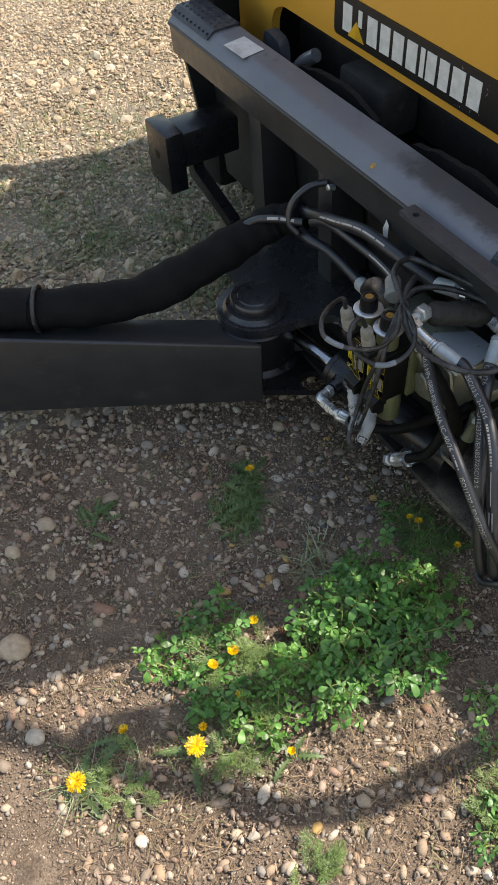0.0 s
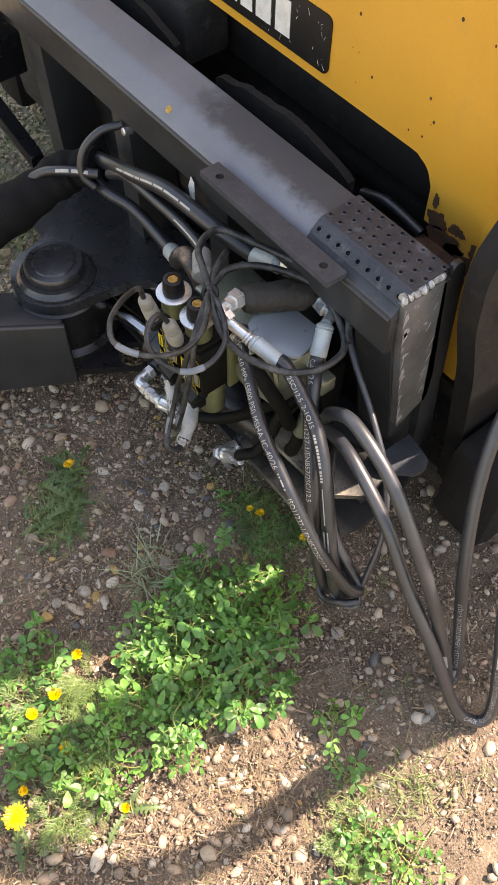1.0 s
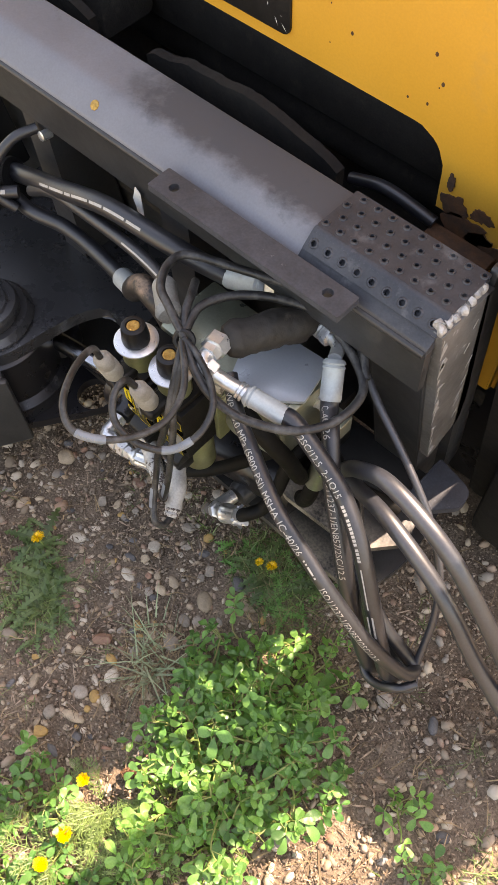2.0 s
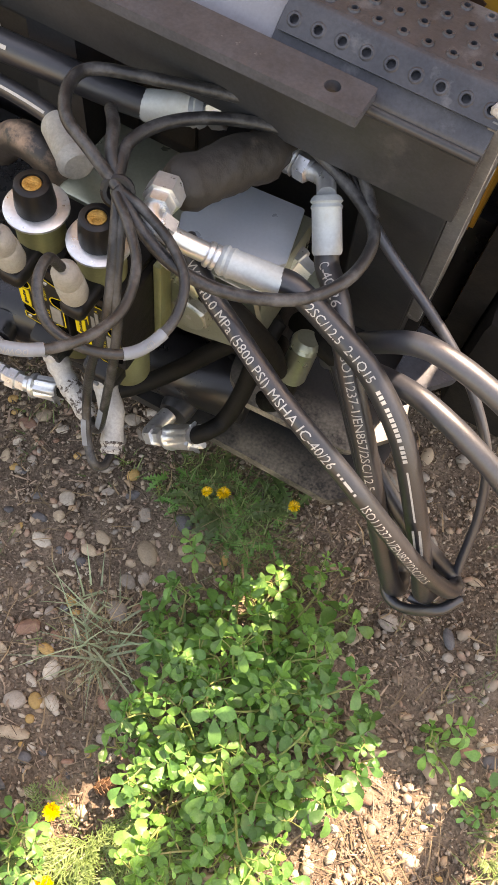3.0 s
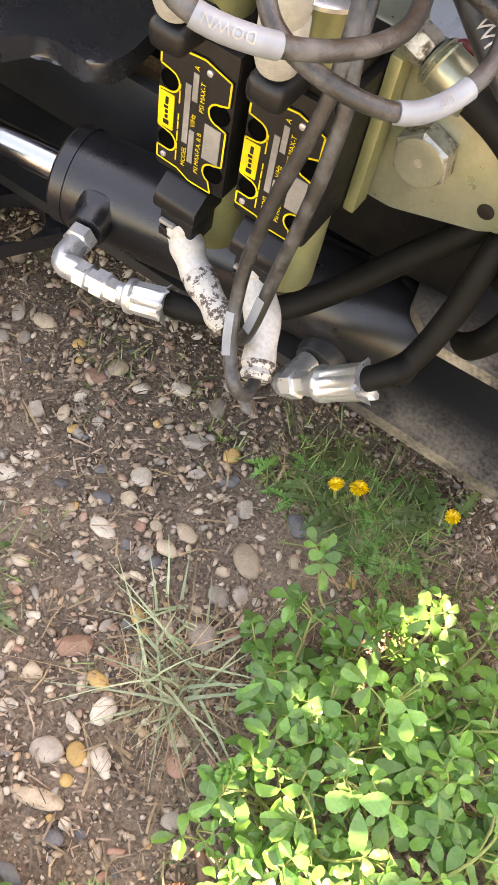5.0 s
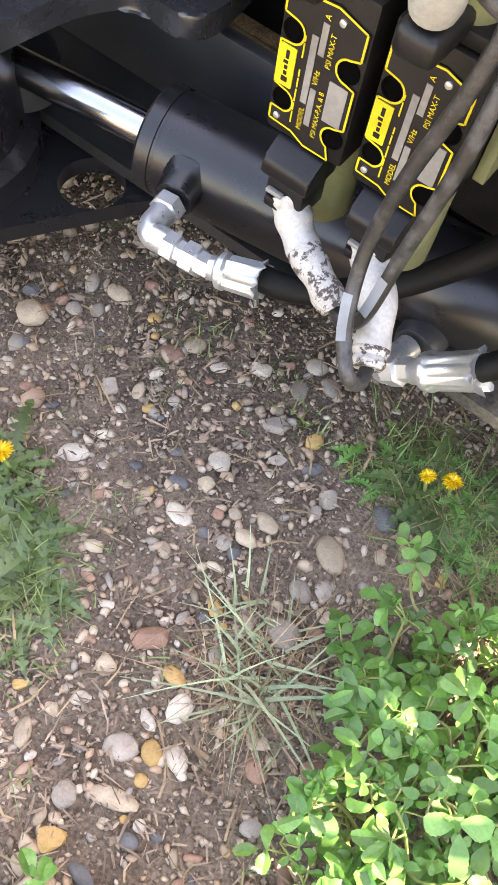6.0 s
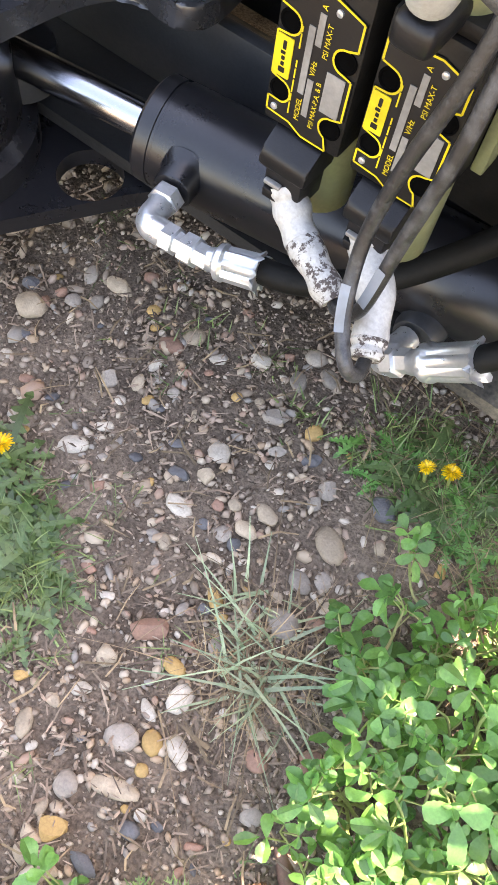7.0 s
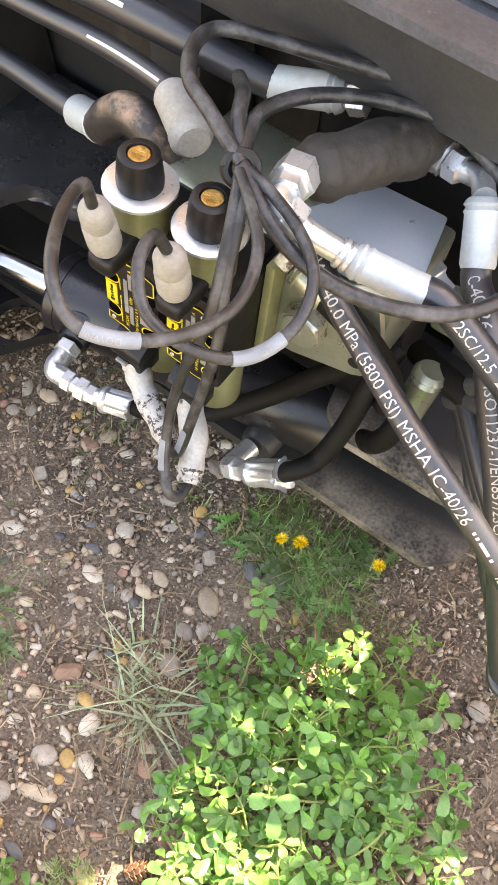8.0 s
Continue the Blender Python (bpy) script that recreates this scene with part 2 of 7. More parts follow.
TAPE = material("dirty_white_tape", (0.47, 0.46, 0.435), 0.5, second=(0.4, 0.385, 0.355), scale=60, bump=0.25, bump_scale=160, dust=(0.2, 0.175, 0.15), dust_scale=90, dust_low=0.66, dust_high=0.72)
TAPE_FLAKED = material("flaking_white_tape", (0.46, 0.45, 0.425), 0.55, second=(0.4, 0.385, 0.35), scale=60, bump=0.5, bump_scale=160, dust=(0.07, 0.055, 0.05), dust_scale=190, dust_low=0.5, dust_high=0.55)
TAG = material("white_sleeve_tag", (0.215, 0.245, 0.28), 0.4, fine_amount=0.06, bump=0.02)
BRASS = material("brass_button", (0.6, 0.36, 0.1), 0.35, 0.8, second=(0.35, 0.2, 0.06), scale=300, bump=0.4, bump_scale=600)
PAPER = material("paper_label", (0.8, 0.8, 0.79), 0.6, fine_amount=0.05, bump=0.05)
LETTER = material("hose_lettering", (0.48, 0.465, 0.44), 0.6, second=(0.4, 0.38, 0.35), scale=150, fine_amount=0.2, bump=0.0)
SOIL = material("soil", (0.295, 0.225, 0.165), 0.95, second=(0.165, 0.124, 0.092), scale=26, fine=330, fine_amount=0.6, bump=1.0, bump_scale=330, spec=0.15)


def gravel_material(name, tints):
    mat = material(name, (0.4, 0.33, 0.26), 0.75, second=(0.3, 0.25, 0.2), scale=70, fine=700, fine_amount=0.2, bump=0.25, bump_scale=350, spec=0.3)
    nt = mat.node_tree
    bsdf = nt.nodes["Principled BSDF"]
    info, ramp = nt.nodes.new("ShaderNodeNewGeometry"), nt.nodes.new("ShaderNodeValToRGB")
    ramp.color_ramp.interpolation = "CONSTANT"
    for k, tint in enumerate(tints):
        stop = ramp.color_ramp.elements[0] if k == 0 else ramp.color_ramp.elements.new(k / len(tints))
        stop.color = (*tint, 1.0)
    ramp.color_ramp.elements.remove(ramp.color_ramp.elements[-1])
    nt.links.new(info.outputs["Random Per Island"], ramp.inputs[0])
    mixer = nt.nodes.new("ShaderNodeMix")
    mixer.data_type, mixer.blend_type = "RGBA", "MIX"
    mixer.inputs[0].default_value = 0.25
    nt.links.new(ramp.outputs[0], mixer.inputs[6])
    nt.links.new(bsdf.inputs["Base Color"].links[0].from_socket, mixer.inputs[7])
    nt.links.new(mixer.outputs[2], bsdf.inputs["Base Color"])
    return mat


YARD = material("yard_gravel", (0.32, 0.28, 0.22), 0.95, second=(0.2, 0.17, 0.13), scale=3, fine=120, fine_amount=0.45, bump=0.8, bump_scale=90, spec=0.2)
STONE = gravel_material("gravel_stone", [(0.43, 0.325, 0.225), (0.21, 0.155, 0.11), (0.5, 0.395, 0.285), (0.31, 0.24, 0.18), (0.53, 0.44, 0.335), (0.4, 0.265, 0.16), (0.26, 0.235, 0.205), (0.36, 0.255, 0.17), (0.57, 0.49, 0.395), (0.22, 0.17, 0.13), (0.42, 0.3, 0.225), (0.35, 0.215, 0.15)])
CRUMB = gravel_material("soil_crumb", [(0.25, 0.182, 0.128), (0.165, 0.12, 0.086), (0.33, 0.245, 0.175), (0.12, 0.088, 0.064), (0.38, 0.29, 0.21), (0.21, 0.15, 0.107), (0.28, 0.2, 0.143), (0.45, 0.36, 0.275)])
LITTER = material("plant_litter", (0.33, 0.24, 0.172), 0.85, second=(0.16, 0.112, 0.08), scale=40, bump=0.0, per_island=0.6)
STONE_PALE = gravel_material("pale_gravel_stone", [(0.430, 0.339, 0.214), (0.327, 0.248, 0.156), (0.499, 0.404, 0.267), (0.258, 0.190, 0.122), (0.533, 0.445, 0.310), (0.396, 0.289, 0.170), (0.344, 0.280, 0.207), (0.430, 0.330, 0.207), (0.568, 0.495, 0.370), (0.284, 0.206, 0.126)])
STRAW = material("dry_straw", (0.33, 0.235, 0.13), 0.8, second=(0.18, 0.12, 0.07), scale=30, bump=0.0, per_island=0.5)
GRASS = material("grass_blade", (0.09, 0.155, 0.04), 0.5, second=(0.17, 0.22, 0.07), scale=25, bump=0.0, per_island=0.55)


def leaf_material(name, base, second, through=0.35):
    mat = material(name, base, 0.4, second=second, scale=25, fine=500, fine_amount=0.2, bump=0.2, bump_scale=350, per_island=0.42, spec=0.6)
    nt = mat.node_tree
    bsdf = nt.nodes["Principled BSDF"]
    thin = nt.nodes.new("ShaderNodeBsdfTranslucent")
    both = nt.nodes.new("ShaderNodeMixShader")
    both.inputs[0].default_value = through
    source = bsdf.inputs["Base Color"].links[0].from_socket
    bright = nt.nodes.new("ShaderNodeHueSaturation")
    bright.inputs["Value"].default_value = 1.35
    nt.links.new(source, bright.inputs["Color"])
    nt.links.new(bright.outputs[0], thin.inputs[0])
    nt.links.new(bsdf.outputs[0], both.inputs[1])
    nt.links.new(thin.outputs[0], both.inputs[2])
    nt.links.new(both.outputs[0], nt.nodes["Material Output"].inputs["Surface"])
    return mat


LEAF = leaf_material("clover_leaf", (0.108, 0.285, 0.055), (0.195, 0.4, 0.09))
LEAF_DEEP = leaf_material("deep_clover_leaf", (0.078, 0.225, 0.055), (0.14, 0.32, 0.075))
LEAF_DARK = leaf_material("weed_leaf", (0.07, 0.135, 0.04), (0.13, 0.19, 0.07))
LEAF_FEATHER = leaf_material("feathery_leaf", (0.14, 0.23, 0.06), (0.22, 0.31, 0.1))
GRASS_PALE = material("pale_grass_blade", (0.21, 0.31, 0.165), 0.5, second=(0.34, 0.37, 0.22), scale=40, bump=0.0, per_island=0.35)
CONE = material("cone_scale", (0.22, 0.11, 0.05), 0.75, second=(0.13, 0.065, 0.035), scale=90, bump=0.3, bump_scale=400, per_object=0.3)
STEM = material("plant_stem", (0.2, 0.3, 0.07), 0.6, second=(0.26, 0.24, 0.1), scale=20, bump=0.0)
CARTRIDGE = material("grimy_cartridge", (0.03, 0.025, 0.02), 0.7, second=(0.018, 0.015, 0.012), scale=30, bump=0.35, bump_scale=140, dust=(0.11, 0.09, 0.07), dust_scale=30, dust_low=0.58, dust_high=0.75)
SEAL_RED = material("red_seal", (0.2, 0.03, 0.028), 0.5, bump=0.1)
SHEET = material("worn_rubber_sheet", (0.014, 0.014, 0.015), 0.8, second=(0.024, 0.022, 0.02), scale=30, bump=0.5, bump_scale=90, dust=(0.035, 0.032, 0.03), dust_scale=26, dust_low=0.6, dust_high=0.75, spec=0.2)
PETAL = leaf_material("dandelion_petal", (0.85, 0.5, 0.01), (0.85, 0.6, 0.02), 0.2)


# ---- building helpers ----
def mesh_of(bm, mat, smooth=True, angle=40):
    me = bpy.data.meshes.new("mesh")
    bmesh.ops.recalc_face_normals(bm, faces=bm.faces)
    for f in bm.faces:
        f.smooth = smooth
    if smooth:
        for e in bm.edges:
            e.smooth = not (len(e.link_faces) == 2 and e.calc_face_angle(0) > radians(angle))
    bm.to_mesh(me)
    bm.free()
    me.materials.append(mat)
    return me


def part(name, bm, mat, parent, label="", smooth=True, angle=40):
    """One mesh object under a thing or a part; its vertices are given in the world."""
    ob = new(name, mesh_of(bm, mat, smooth, angle))
    bpy.context.view_layer.update()
    ob.parent = parent
    if parent is not None:
        ob.matrix_parent_inverse = world_of(parent).inverted()
    return tagged(ob, label)


def world_of(ob):
    m = ob.matrix_parent_inverse @ ob.matrix_basis if ob.parent else ob.matrix_basis
    return world_of(ob.parent) @ m if ob.parent else m


def thing(name, base, label, category, group="", kind=""):
    ob = new(name)
    ob.empty_display_size = 0.02
    ob.location = base
    return tagged(ob, label, category, group, kind)


def box(x0, x1, y0, y1, z0, z1, bevel=0.0, bm=None, seg=2):
    bm = bm or bmesh.new()
    made = bmesh.ops.create_cube(bm, size=1, matrix=Matrix.LocRotScale(((x0 + x1) / 2, (y0 + y1) / 2, (z0 + z1) / 2), None, (x1 - x0, y1 - y0, z1 - z0)))
    if bevel:
        edges = list({e for v in made["verts"] for e in v.link_edges})
        bmesh.ops.bevel(bm, geom=edges, offset=bevel, segments=seg, affect="EDGES", profile=0.5)
    return bm


def prism(outline, low, high, axis="z", bevel=0.0, bm=None, seg=2):
    """A flat outline drawn out along an axis: (x, y) for z, (x, z) for y, (y, z) for x."""
    bm = bm or bmesh.new()
    order = {"z": lambda a, b, h: (a, b, h), "y": lambda a, b, h: (a, h, b), "x": lambda a, b, h: (h, a, b)}[axis]
    lower = [bm.verts.new(order(a, b, low)) for a, b in outline]
    upper = [bm.verts.new(order(a, b, high)) for a, b in outline]
    caps = [bm.faces.new(lower), bm.faces.new(upper)]
    k = len(outline)
    for i in range(k):
        bm.faces.new((lower[i], lower[(i + 1) % k], upper[(i + 1) % k], upper[i]))
    if bevel:
        edges = list({e for f in caps for e in f.edges})
        bmesh.ops.bevel(bm, geom=edges, offset=bevel, segments=seg, affect="EDGES", profile=0.5)
    return bm


def pierced(outline, holes, z0, z1, sides=12):
    """A flat plate with round holes through it: holes are (x, y, radius)."""
    bm = bmesh.new()
    loops = [outline] + [[(x + r * math.cos(2 * math.pi * k / sides), y + r * math.sin(2 * math.pi * k / sides)) for k in range(sides)] for x, y, r in holes]
    rims = []
    for z in (z0, z1):
        made = [[bm.verts.new((a, b, z)) for a, b in loop] for loop in loops]
        edges = [bm.edges.new((loop[k], loop[(k + 1) % len(loop)])) for loop in made for k in range(len(loop))]
        bmesh.ops.triangle_fill(bm, use_beauty=True, use_dissolve=False, edges=edges)
        rims.append(made)
    for low, high in zip(*rims):
        for k in range(len(low)):
            bm.faces.new((low[k], low[(k + 1) % len(low)], high[(k + 1) % len(low)], high[k]))
    return bm


def ragged(cx, cz, rx, rz, seed, y0, y1, count=34):
    """A thin patch with an uneven edge, lying in a plane of constant y."""
    rr = random.Random(seed)
    out = []
    for k in range(count):
        a = 2 * math.pi * k / count
        m = 0.72 + 0.3 * noise.noise(Vector((math.cos(a) * 1.6 + seed, math.sin(a) * 1.6, seed * 0.7))) + rr.uniform(-0.12, 0.12)
        out.append((cx + rx * m * math.cos(a), cz + rz * m * math.sin(a)))
    return prism(out, y0, y1, "y")


def rounded(points, radius, steps=6):
    """The outline with its corners rounded."""
    out = []
    k = len(points)
    for i, p in enumerate(points):
        r = radius[i] if isinstance(radius, (list, tuple)) else radius
        p = Vector(p)
        a, b = Vector(points[i - 1]) - p, Vector(points[(i + 1) % k]) - p
        reach = min(r, a.length * 0.49, b.length * 0.49)
        if reach < 1e-4:
            out.append(tuple(p))
            continue
        s, e = p + a.normalized() * reach, p + b.normalized() * reach
        for j in range(steps + 1):
            t = j / steps
            out.append(tuple((1 - t) ** 2 * s + 2 * t * (1 - t) * p + t * t * e))
    return out


def axes_for(way):
    way = Vector(way).normalized()
    side = way.cross(Vector((0, 0, 1)))
    if side.length < 1e-3:
        side = Vector((1, 0, 0))
    side.normalize()
    return way, side, side.cross(way)


def lathe(start, way, profile, sides=28, bm=None, spin=0.0):
    """A turned piece: profile rows are (distance along way, radius). Six sides make a hexagon."""
    bm = bm or bmesh.new()
    way, side, up = axes_for(way)
    start = Vector(start)
    rings = []
    for along, radius in profile:
        rings.append([bm.verts.new(start + way * along + (side * math.cos(a) + up * math.sin(a)) * radius)
                      for a in (2 * math.pi * i / sides + spin for i in range(sides))])
    for r0, r1 in zip(rings, rings[1:]):
        for i in range(sides):
            bm.faces.new((r0[i], r0[(i + 1) % sides], r1[(i + 1) % sides], r1[i]))
    bm.faces.new(rings[0])
    bm.faces.new(rings[-1])
    return bm


def glide(points, per=8):
    """A smooth line through the points."""
    pts = [Vector(p) for p in points]
    pts = [2 * pts[0] - pts[1]] + pts + [2 * pts[-1] - pts[-2]]
    out = []
    for a, b, c, d in zip(pts, pts[1:], pts[2:], pts[3:]):
        for i in range(per):
            t = i / per
            out.append(0.5 * (2 * b + (c - a) * t + (2 * a - 5 * b + 4 * c - d) * t * t + (3 * b - a - 3 * c + d) * t ** 3))
    out.append(pts[-2])
    return out


def frames_along(line):
    """Tangent, side and up, carried along without twist."""
    tangents = [(line[min(i + 1, len(line) - 1)] - line[max(i - 1, 0)]).normalized() for i in range(len(line))]
    _, side, up = axes_for(tangents[0])
    out = [(tangents[0], side, up)]
    for t in tangents[1:]:
        side = (side - t * side.dot(t)).normalized()
        out.append((t, side, side.cross(t)))
    return out


def tube(points, radius, sides=14, per=8, bm=None, smooth_line=True):
    bm = bm or bmesh.new()
    line = glide(points, per) if smooth_line else [Vector(p) for p in points]
    rings = []
    for i, (p, (t, s, u)) in enumerate(zip(line, frames_along(line))):
        r = radius(i / (len(line) - 1)) if callable(radius) else radius
        rings.append([bm.verts.new(p + (s * math.cos(a) + u * math.sin(a)) * r) for a in (2 * math.pi * k / sides for k in range(sides))])
    for r0, r1 in zip(rings, rings[1:]):
        for k in range(sides):
            bm.faces.new((r0[k], r0[(k + 1) % sides], r1[(k + 1) % sides], r1[k]))
    bm.faces.new(rings[0])
    bm.faces.new(rings[-1])
    return bm


def text_mesh(words, height):
    """Flat triangles of the words, starting at x = 0, letters height tall, with their outline points."""
    curve = bpy.data.curves.new("words", "FONT")
    curve.body = words
    curve.size = height / 0.7
    curve.resolution_u = 2
    ob = bpy.data.objects.new("words", curve)
    scene.collection.objects.link(ob)
    bpy.context.view_layer.update()
    me = bpy.data.meshes.new_from_object(ob.evaluated_get(bpy.context.evaluated_depsgraph_get()))
    bpy.data.objects.remove(ob)
    bm = bmesh.new()
    bm.from_mesh(me)
    bpy.data.meshes.remove(me)
    bmesh.ops.triangulate(bm, faces=bm.faces)
    for _ in range(3):
        long = [e for e in bm.edges if e.calc_length() > height * 0.3]
        if long:
            bmesh.ops.subdivide_edges(bm, edges=long, cuts=1)
            bmesh.ops.triangulate(bm, faces=bm.faces)
    bm.verts.index_update()
    verts = [v.co.copy() for v in bm.verts]
    faces = [tuple(v.index for v in f.verts) for f in bm.faces]
    bm.free()
    return verts, faces


def words_on(words, origin, right, up, height, out=0.0, squeeze=1.0):
    """Flat words as a bmesh on a plane."""
    verts, faces = text_mesh(words, height)
    bm = bmesh.new()
    right, up = Vector(right).normalized(), Vector(up).normalized()
    normal = right.cross(up)
    made = [bm.verts.new(Vector(origin) + right * v.x * squeeze + up * v.y + normal * out) for v in verts]
    seen = set()
    for f in faces:
        if len(set(f)) > 2 and frozenset(f) not in seen:
            seen.add(frozenset(f))
            bm.faces.new([made[i] for i in f])
    return bm


def on_hose(line, radius, begin, toward, pieces):
    """Words and bars laid on a hose. pieces: ("text", words, height) / ("bar", length, height) / ("gap", length). Begin: metres along."""
    bm = bmesh.new()
    frames = frames_along(line)
    dist = [0.0]
    for a, b in zip(line, line[1:]):
        dist.append(dist[-1] + (b - a).length)

    def place(u, v, lift):
        u = min(max(u, 0.0), dist[-1] - 1e-5)
        i = max(k for k in range(len(dist) - 1) if dist[k] <= u)
        f = (u - dist[i]) / (dist[i + 1] - dist[i])
        p = line[i].lerp(line[i + 1], f)
        t = frames[i][0].lerp(frames[i + 1][0], f).normalized()
        out = Vector(toward) - p
        out = (out - t * out.dot(t)).normalized()
        side = out.cross(t)
        a = v / radius
        return p + (out * math.cos(a) + side * math.sin(a)) * (radius + lift)

    u = begin
    for piece in pieces:
        if piece[0] == "gap":
            u += piece[1]
        elif piece[0] == "bar":
            cols = max(1, int(piece[1] / 0.004))
            h = piece[2] / 2
            rows = [[bm.verts.new(place(u + piece[1] * c / cols, v, 0.0004)) for v in (-h, h)] for c in range(cols + 1)]
            for r0, r1 in zip(rows, rows[1:]):
                bm.faces.new((r0[0], r1[0], r1[1], r0[1]))
            u += piece[1]
        else:
            verts, faces = text_mesh(piece[1], piece[2])
            made = [bm.verts.new(place(u + v.x, v.y - piece[2] / 2, 0.0004)) for v in verts]
            for f in faces:
                try:
                    bm.faces.new([made[i] for i in f])
                except ValueError:
                    pass
            u += max(v.x for v in verts)
    return bm


GROUND = (0.0507, 0.0017, -0.0037)


def ground_z(x, y):
    reach = 1.6
    return GROUND[0] * reach * math.tanh(x / reach) + GROUND[1] * max(-3, min(3, y)) + GROUND[2]


# ---- ground ----
def make_ground():
    def spread(centre, fine, step, far):
        half = [i * step for i in range(int(fine / step) + 1)]
        gap = step
        while half[-1] < far:
            gap *= 1.28
            half.append(half[-1] + gap)
        return [centre - v for v in reversed(half[1:])] + [centre + v for v in half]

    xs, ys = spread(0.3, 1.0, 0.011, 60.0), spread(-0.35, 0.75, 0.011, 60.0)
    verts = []
    for y in ys:
        for x in xs:
            near = 1.0 / (1.0 + (max(abs(x), abs(y)) / 4) ** 2)
            z = ground_z(x, y)
            z += 0.006 * noise.noise(Vector((x * 5, y * 5, 1.0))) * near
            z += 0.0035 * noise.noise(Vector((x * 27, y * 27, 3.0))) * near
            z += 0.002 * noise.noise(Vector((x * 70, y * 70, 7.0))) * near
            verts.append((x, y, z - 0.004))
    w = len(xs)
    faces = [(r * w + c, r * w + c + 1, (r + 1) * w + c + 1, (r + 1) * w + c) for r in range(len(ys) - 1) for c in range(w - 1)]
    me = bpy.data.meshes.new("ground")
    me.from_pydata(verts, [], faces)
    me.polygons.foreach_set("use_smooth", [True] * len(faces))
    me.materials.append(SOIL)
    me.materials.append(YARD)
    # out of view the pale yard is added for the light it bounces
    for p in me.polygons:
        c = p.center
        wide = 0.5 * noise.noise(Vector((c.x * 1.3, c.y * 1.3, 2.0))) + 0.2 * noise.noise(Vector((c.x * 6, c.y * 6, 4.0)))
        if math.hypot((c.x - 0.55) / 1.5, (c.y + 0.5) / 1.5) + wide > 1.0 or c.x < -0.25 + 0.4 * wide:
            p.material_index = 1
    return tagged(new("ground", me), "brown gravelly soil with pebbles, weeds and dry straw", "ground", kind="structure")


ground = make_ground()


# ---- loader ----
def make_loader():
    top = thing("skid_loader", (0, 0.6, ground_z(0, 0.6)), "yellow skid steer loader with chipped paint and a black decal", "loader")
    # front panel with its wide arch
    arch = rounded([(-0.46, 0.28), (-0.46, 0.575), (0.462, 0.575), (0.462, 0.49), (0.53, 0.49), (0.53, 0.28)], [0, 0.06, 0.1, 0.0, 0.03, 0], 8)
    outline = [(-0.6, 0.28)] + arch + [(0.592, 0.28), (0.6, 0.8), (0.6, 1.1), (-0.6, 1.1)]
    panel = part("front_panel", prism(outline, 0.108, 0.128, "y", 0.002), YELLOW, top, "yellow painted steel panel with rust chips")
    # rust along the arch's lower corner and flaking paint
    rnd = random.Random(4)
    for k, (cx, cz, rx, rz) in enumerate(((0.5, 0.483, 0.038, 0.022), (0.53, 0.473, 0.032, 0.026), (0.484, 0.506, 0.02, 0.018), (0.515, 0.51, 0.018, 0.01), (0.593, 0.6, 0.004, 0.03), (0.594, 0.7, 0.003, 0.02), (0.59, 0.66, 0.002, 0.012), (0.55, 0.5, 0.012, 0.02), (0.475, 0.53, 0.006, 0.014), (0.545, 0.43, 0.01, 0.03), (0.572, 0.56, 0.005, 0.035), (0.565, 0.64, 0.004, 0.05), (0.578, 0.48, 0.006, 0.03))):
        part("rust_patch", ragged(cx, cz, rx, rz, k + 2, 0.1066, 0.1079), RUST, panel, "flaking brown rust")
    part("rust_ledge", box(0.466, 0.545, 0.085, 0.1075, 0.462, 0.474, 0.004), RUST, top, "rusted ledge")
    part("panel_fold", prism(rounded([(0.548, 0.284), (0.588, 0.284), (0.6, 1.09), (0.575, 1.09)], 0.002), 0.0985, 0.1062, "y", 0.002), YELLOW, top)
    # chips of rust in the paint
    for k in range(15):
        chip = bmesh.new()
        bmesh.ops.create_icosphere(chip, subdivisions=1, radius=0.0008 + 0.0018 * rnd.random() ** 2,
                                   matrix=Matrix.Translation((0.28 + 0.3 * rnd.random(), 0.1078, 0.56 + 0.22 * rnd.random())) @ Matrix.Diagonal((1, 0.25, 1.3, 1)))
        part("rust_chip", chip, RUST, panel)
    # decal
    decal = part("decal", prism(rounded([(-0.225, 0.59), (0.262, 0.59), (0.262, 0.668), (-0.225, 0.668)], 0.012), 0.1055, 0.1085, "y"), DECAL_BLACK, top, "black decal with white block marks")
    widths = [0.034, 0.036, 0.036, 0.034, 0.036, 0.034, 0.014, 0.03, 0.03, 0.038, 0.036]
    x = -0.196
    for k, w in enumerate(widths):
        h0, h1 = 0.605, 0.654
        shape = [(x, h0), (x + w * 0.82, h0), (x + w * 0.82, h1), (x, h1)]
        if k == 1:
            shape = [(x + w * 0.3, h0 + 0.02), (x + w * 0.62, h0 + 0.02), (x + w * 0.62, h1), (x + w * 0.3, h1)]
        part("white_mark", prism(shape, 0.1045, 0.106, "y"), DECAL_WHITE, decal)
        x += w + 0.003
    scratch = bmesh.new()
    for k in range(34):
        cx, cz, l, a = rnd.uniform(0.13, 0.26), rnd.uniform(0.593, 0.665), rnd.uniform(0.002, 0.011), rnd.uniform(0.6, 2.4)
        d, w = Vector((math.cos(a), 0, math.sin(a))) * l / 2, Vector((-math.sin(a), 0, math.cos(a))) * rnd.uniform(0.0002, 0.0006)
        mid = Vector((min(cx, 0.256), 0.1044, cz))
        scratch.faces.new([scratch.verts.new(p) for p in (mid - d, mid - d * 0.2 + w, mid + d, mid + d * 0.1 - w)])
    tagged(part("scratches", scratch, DECAL_WHITE, decal, smooth=False), "fine pale scratches", kind="stuff")
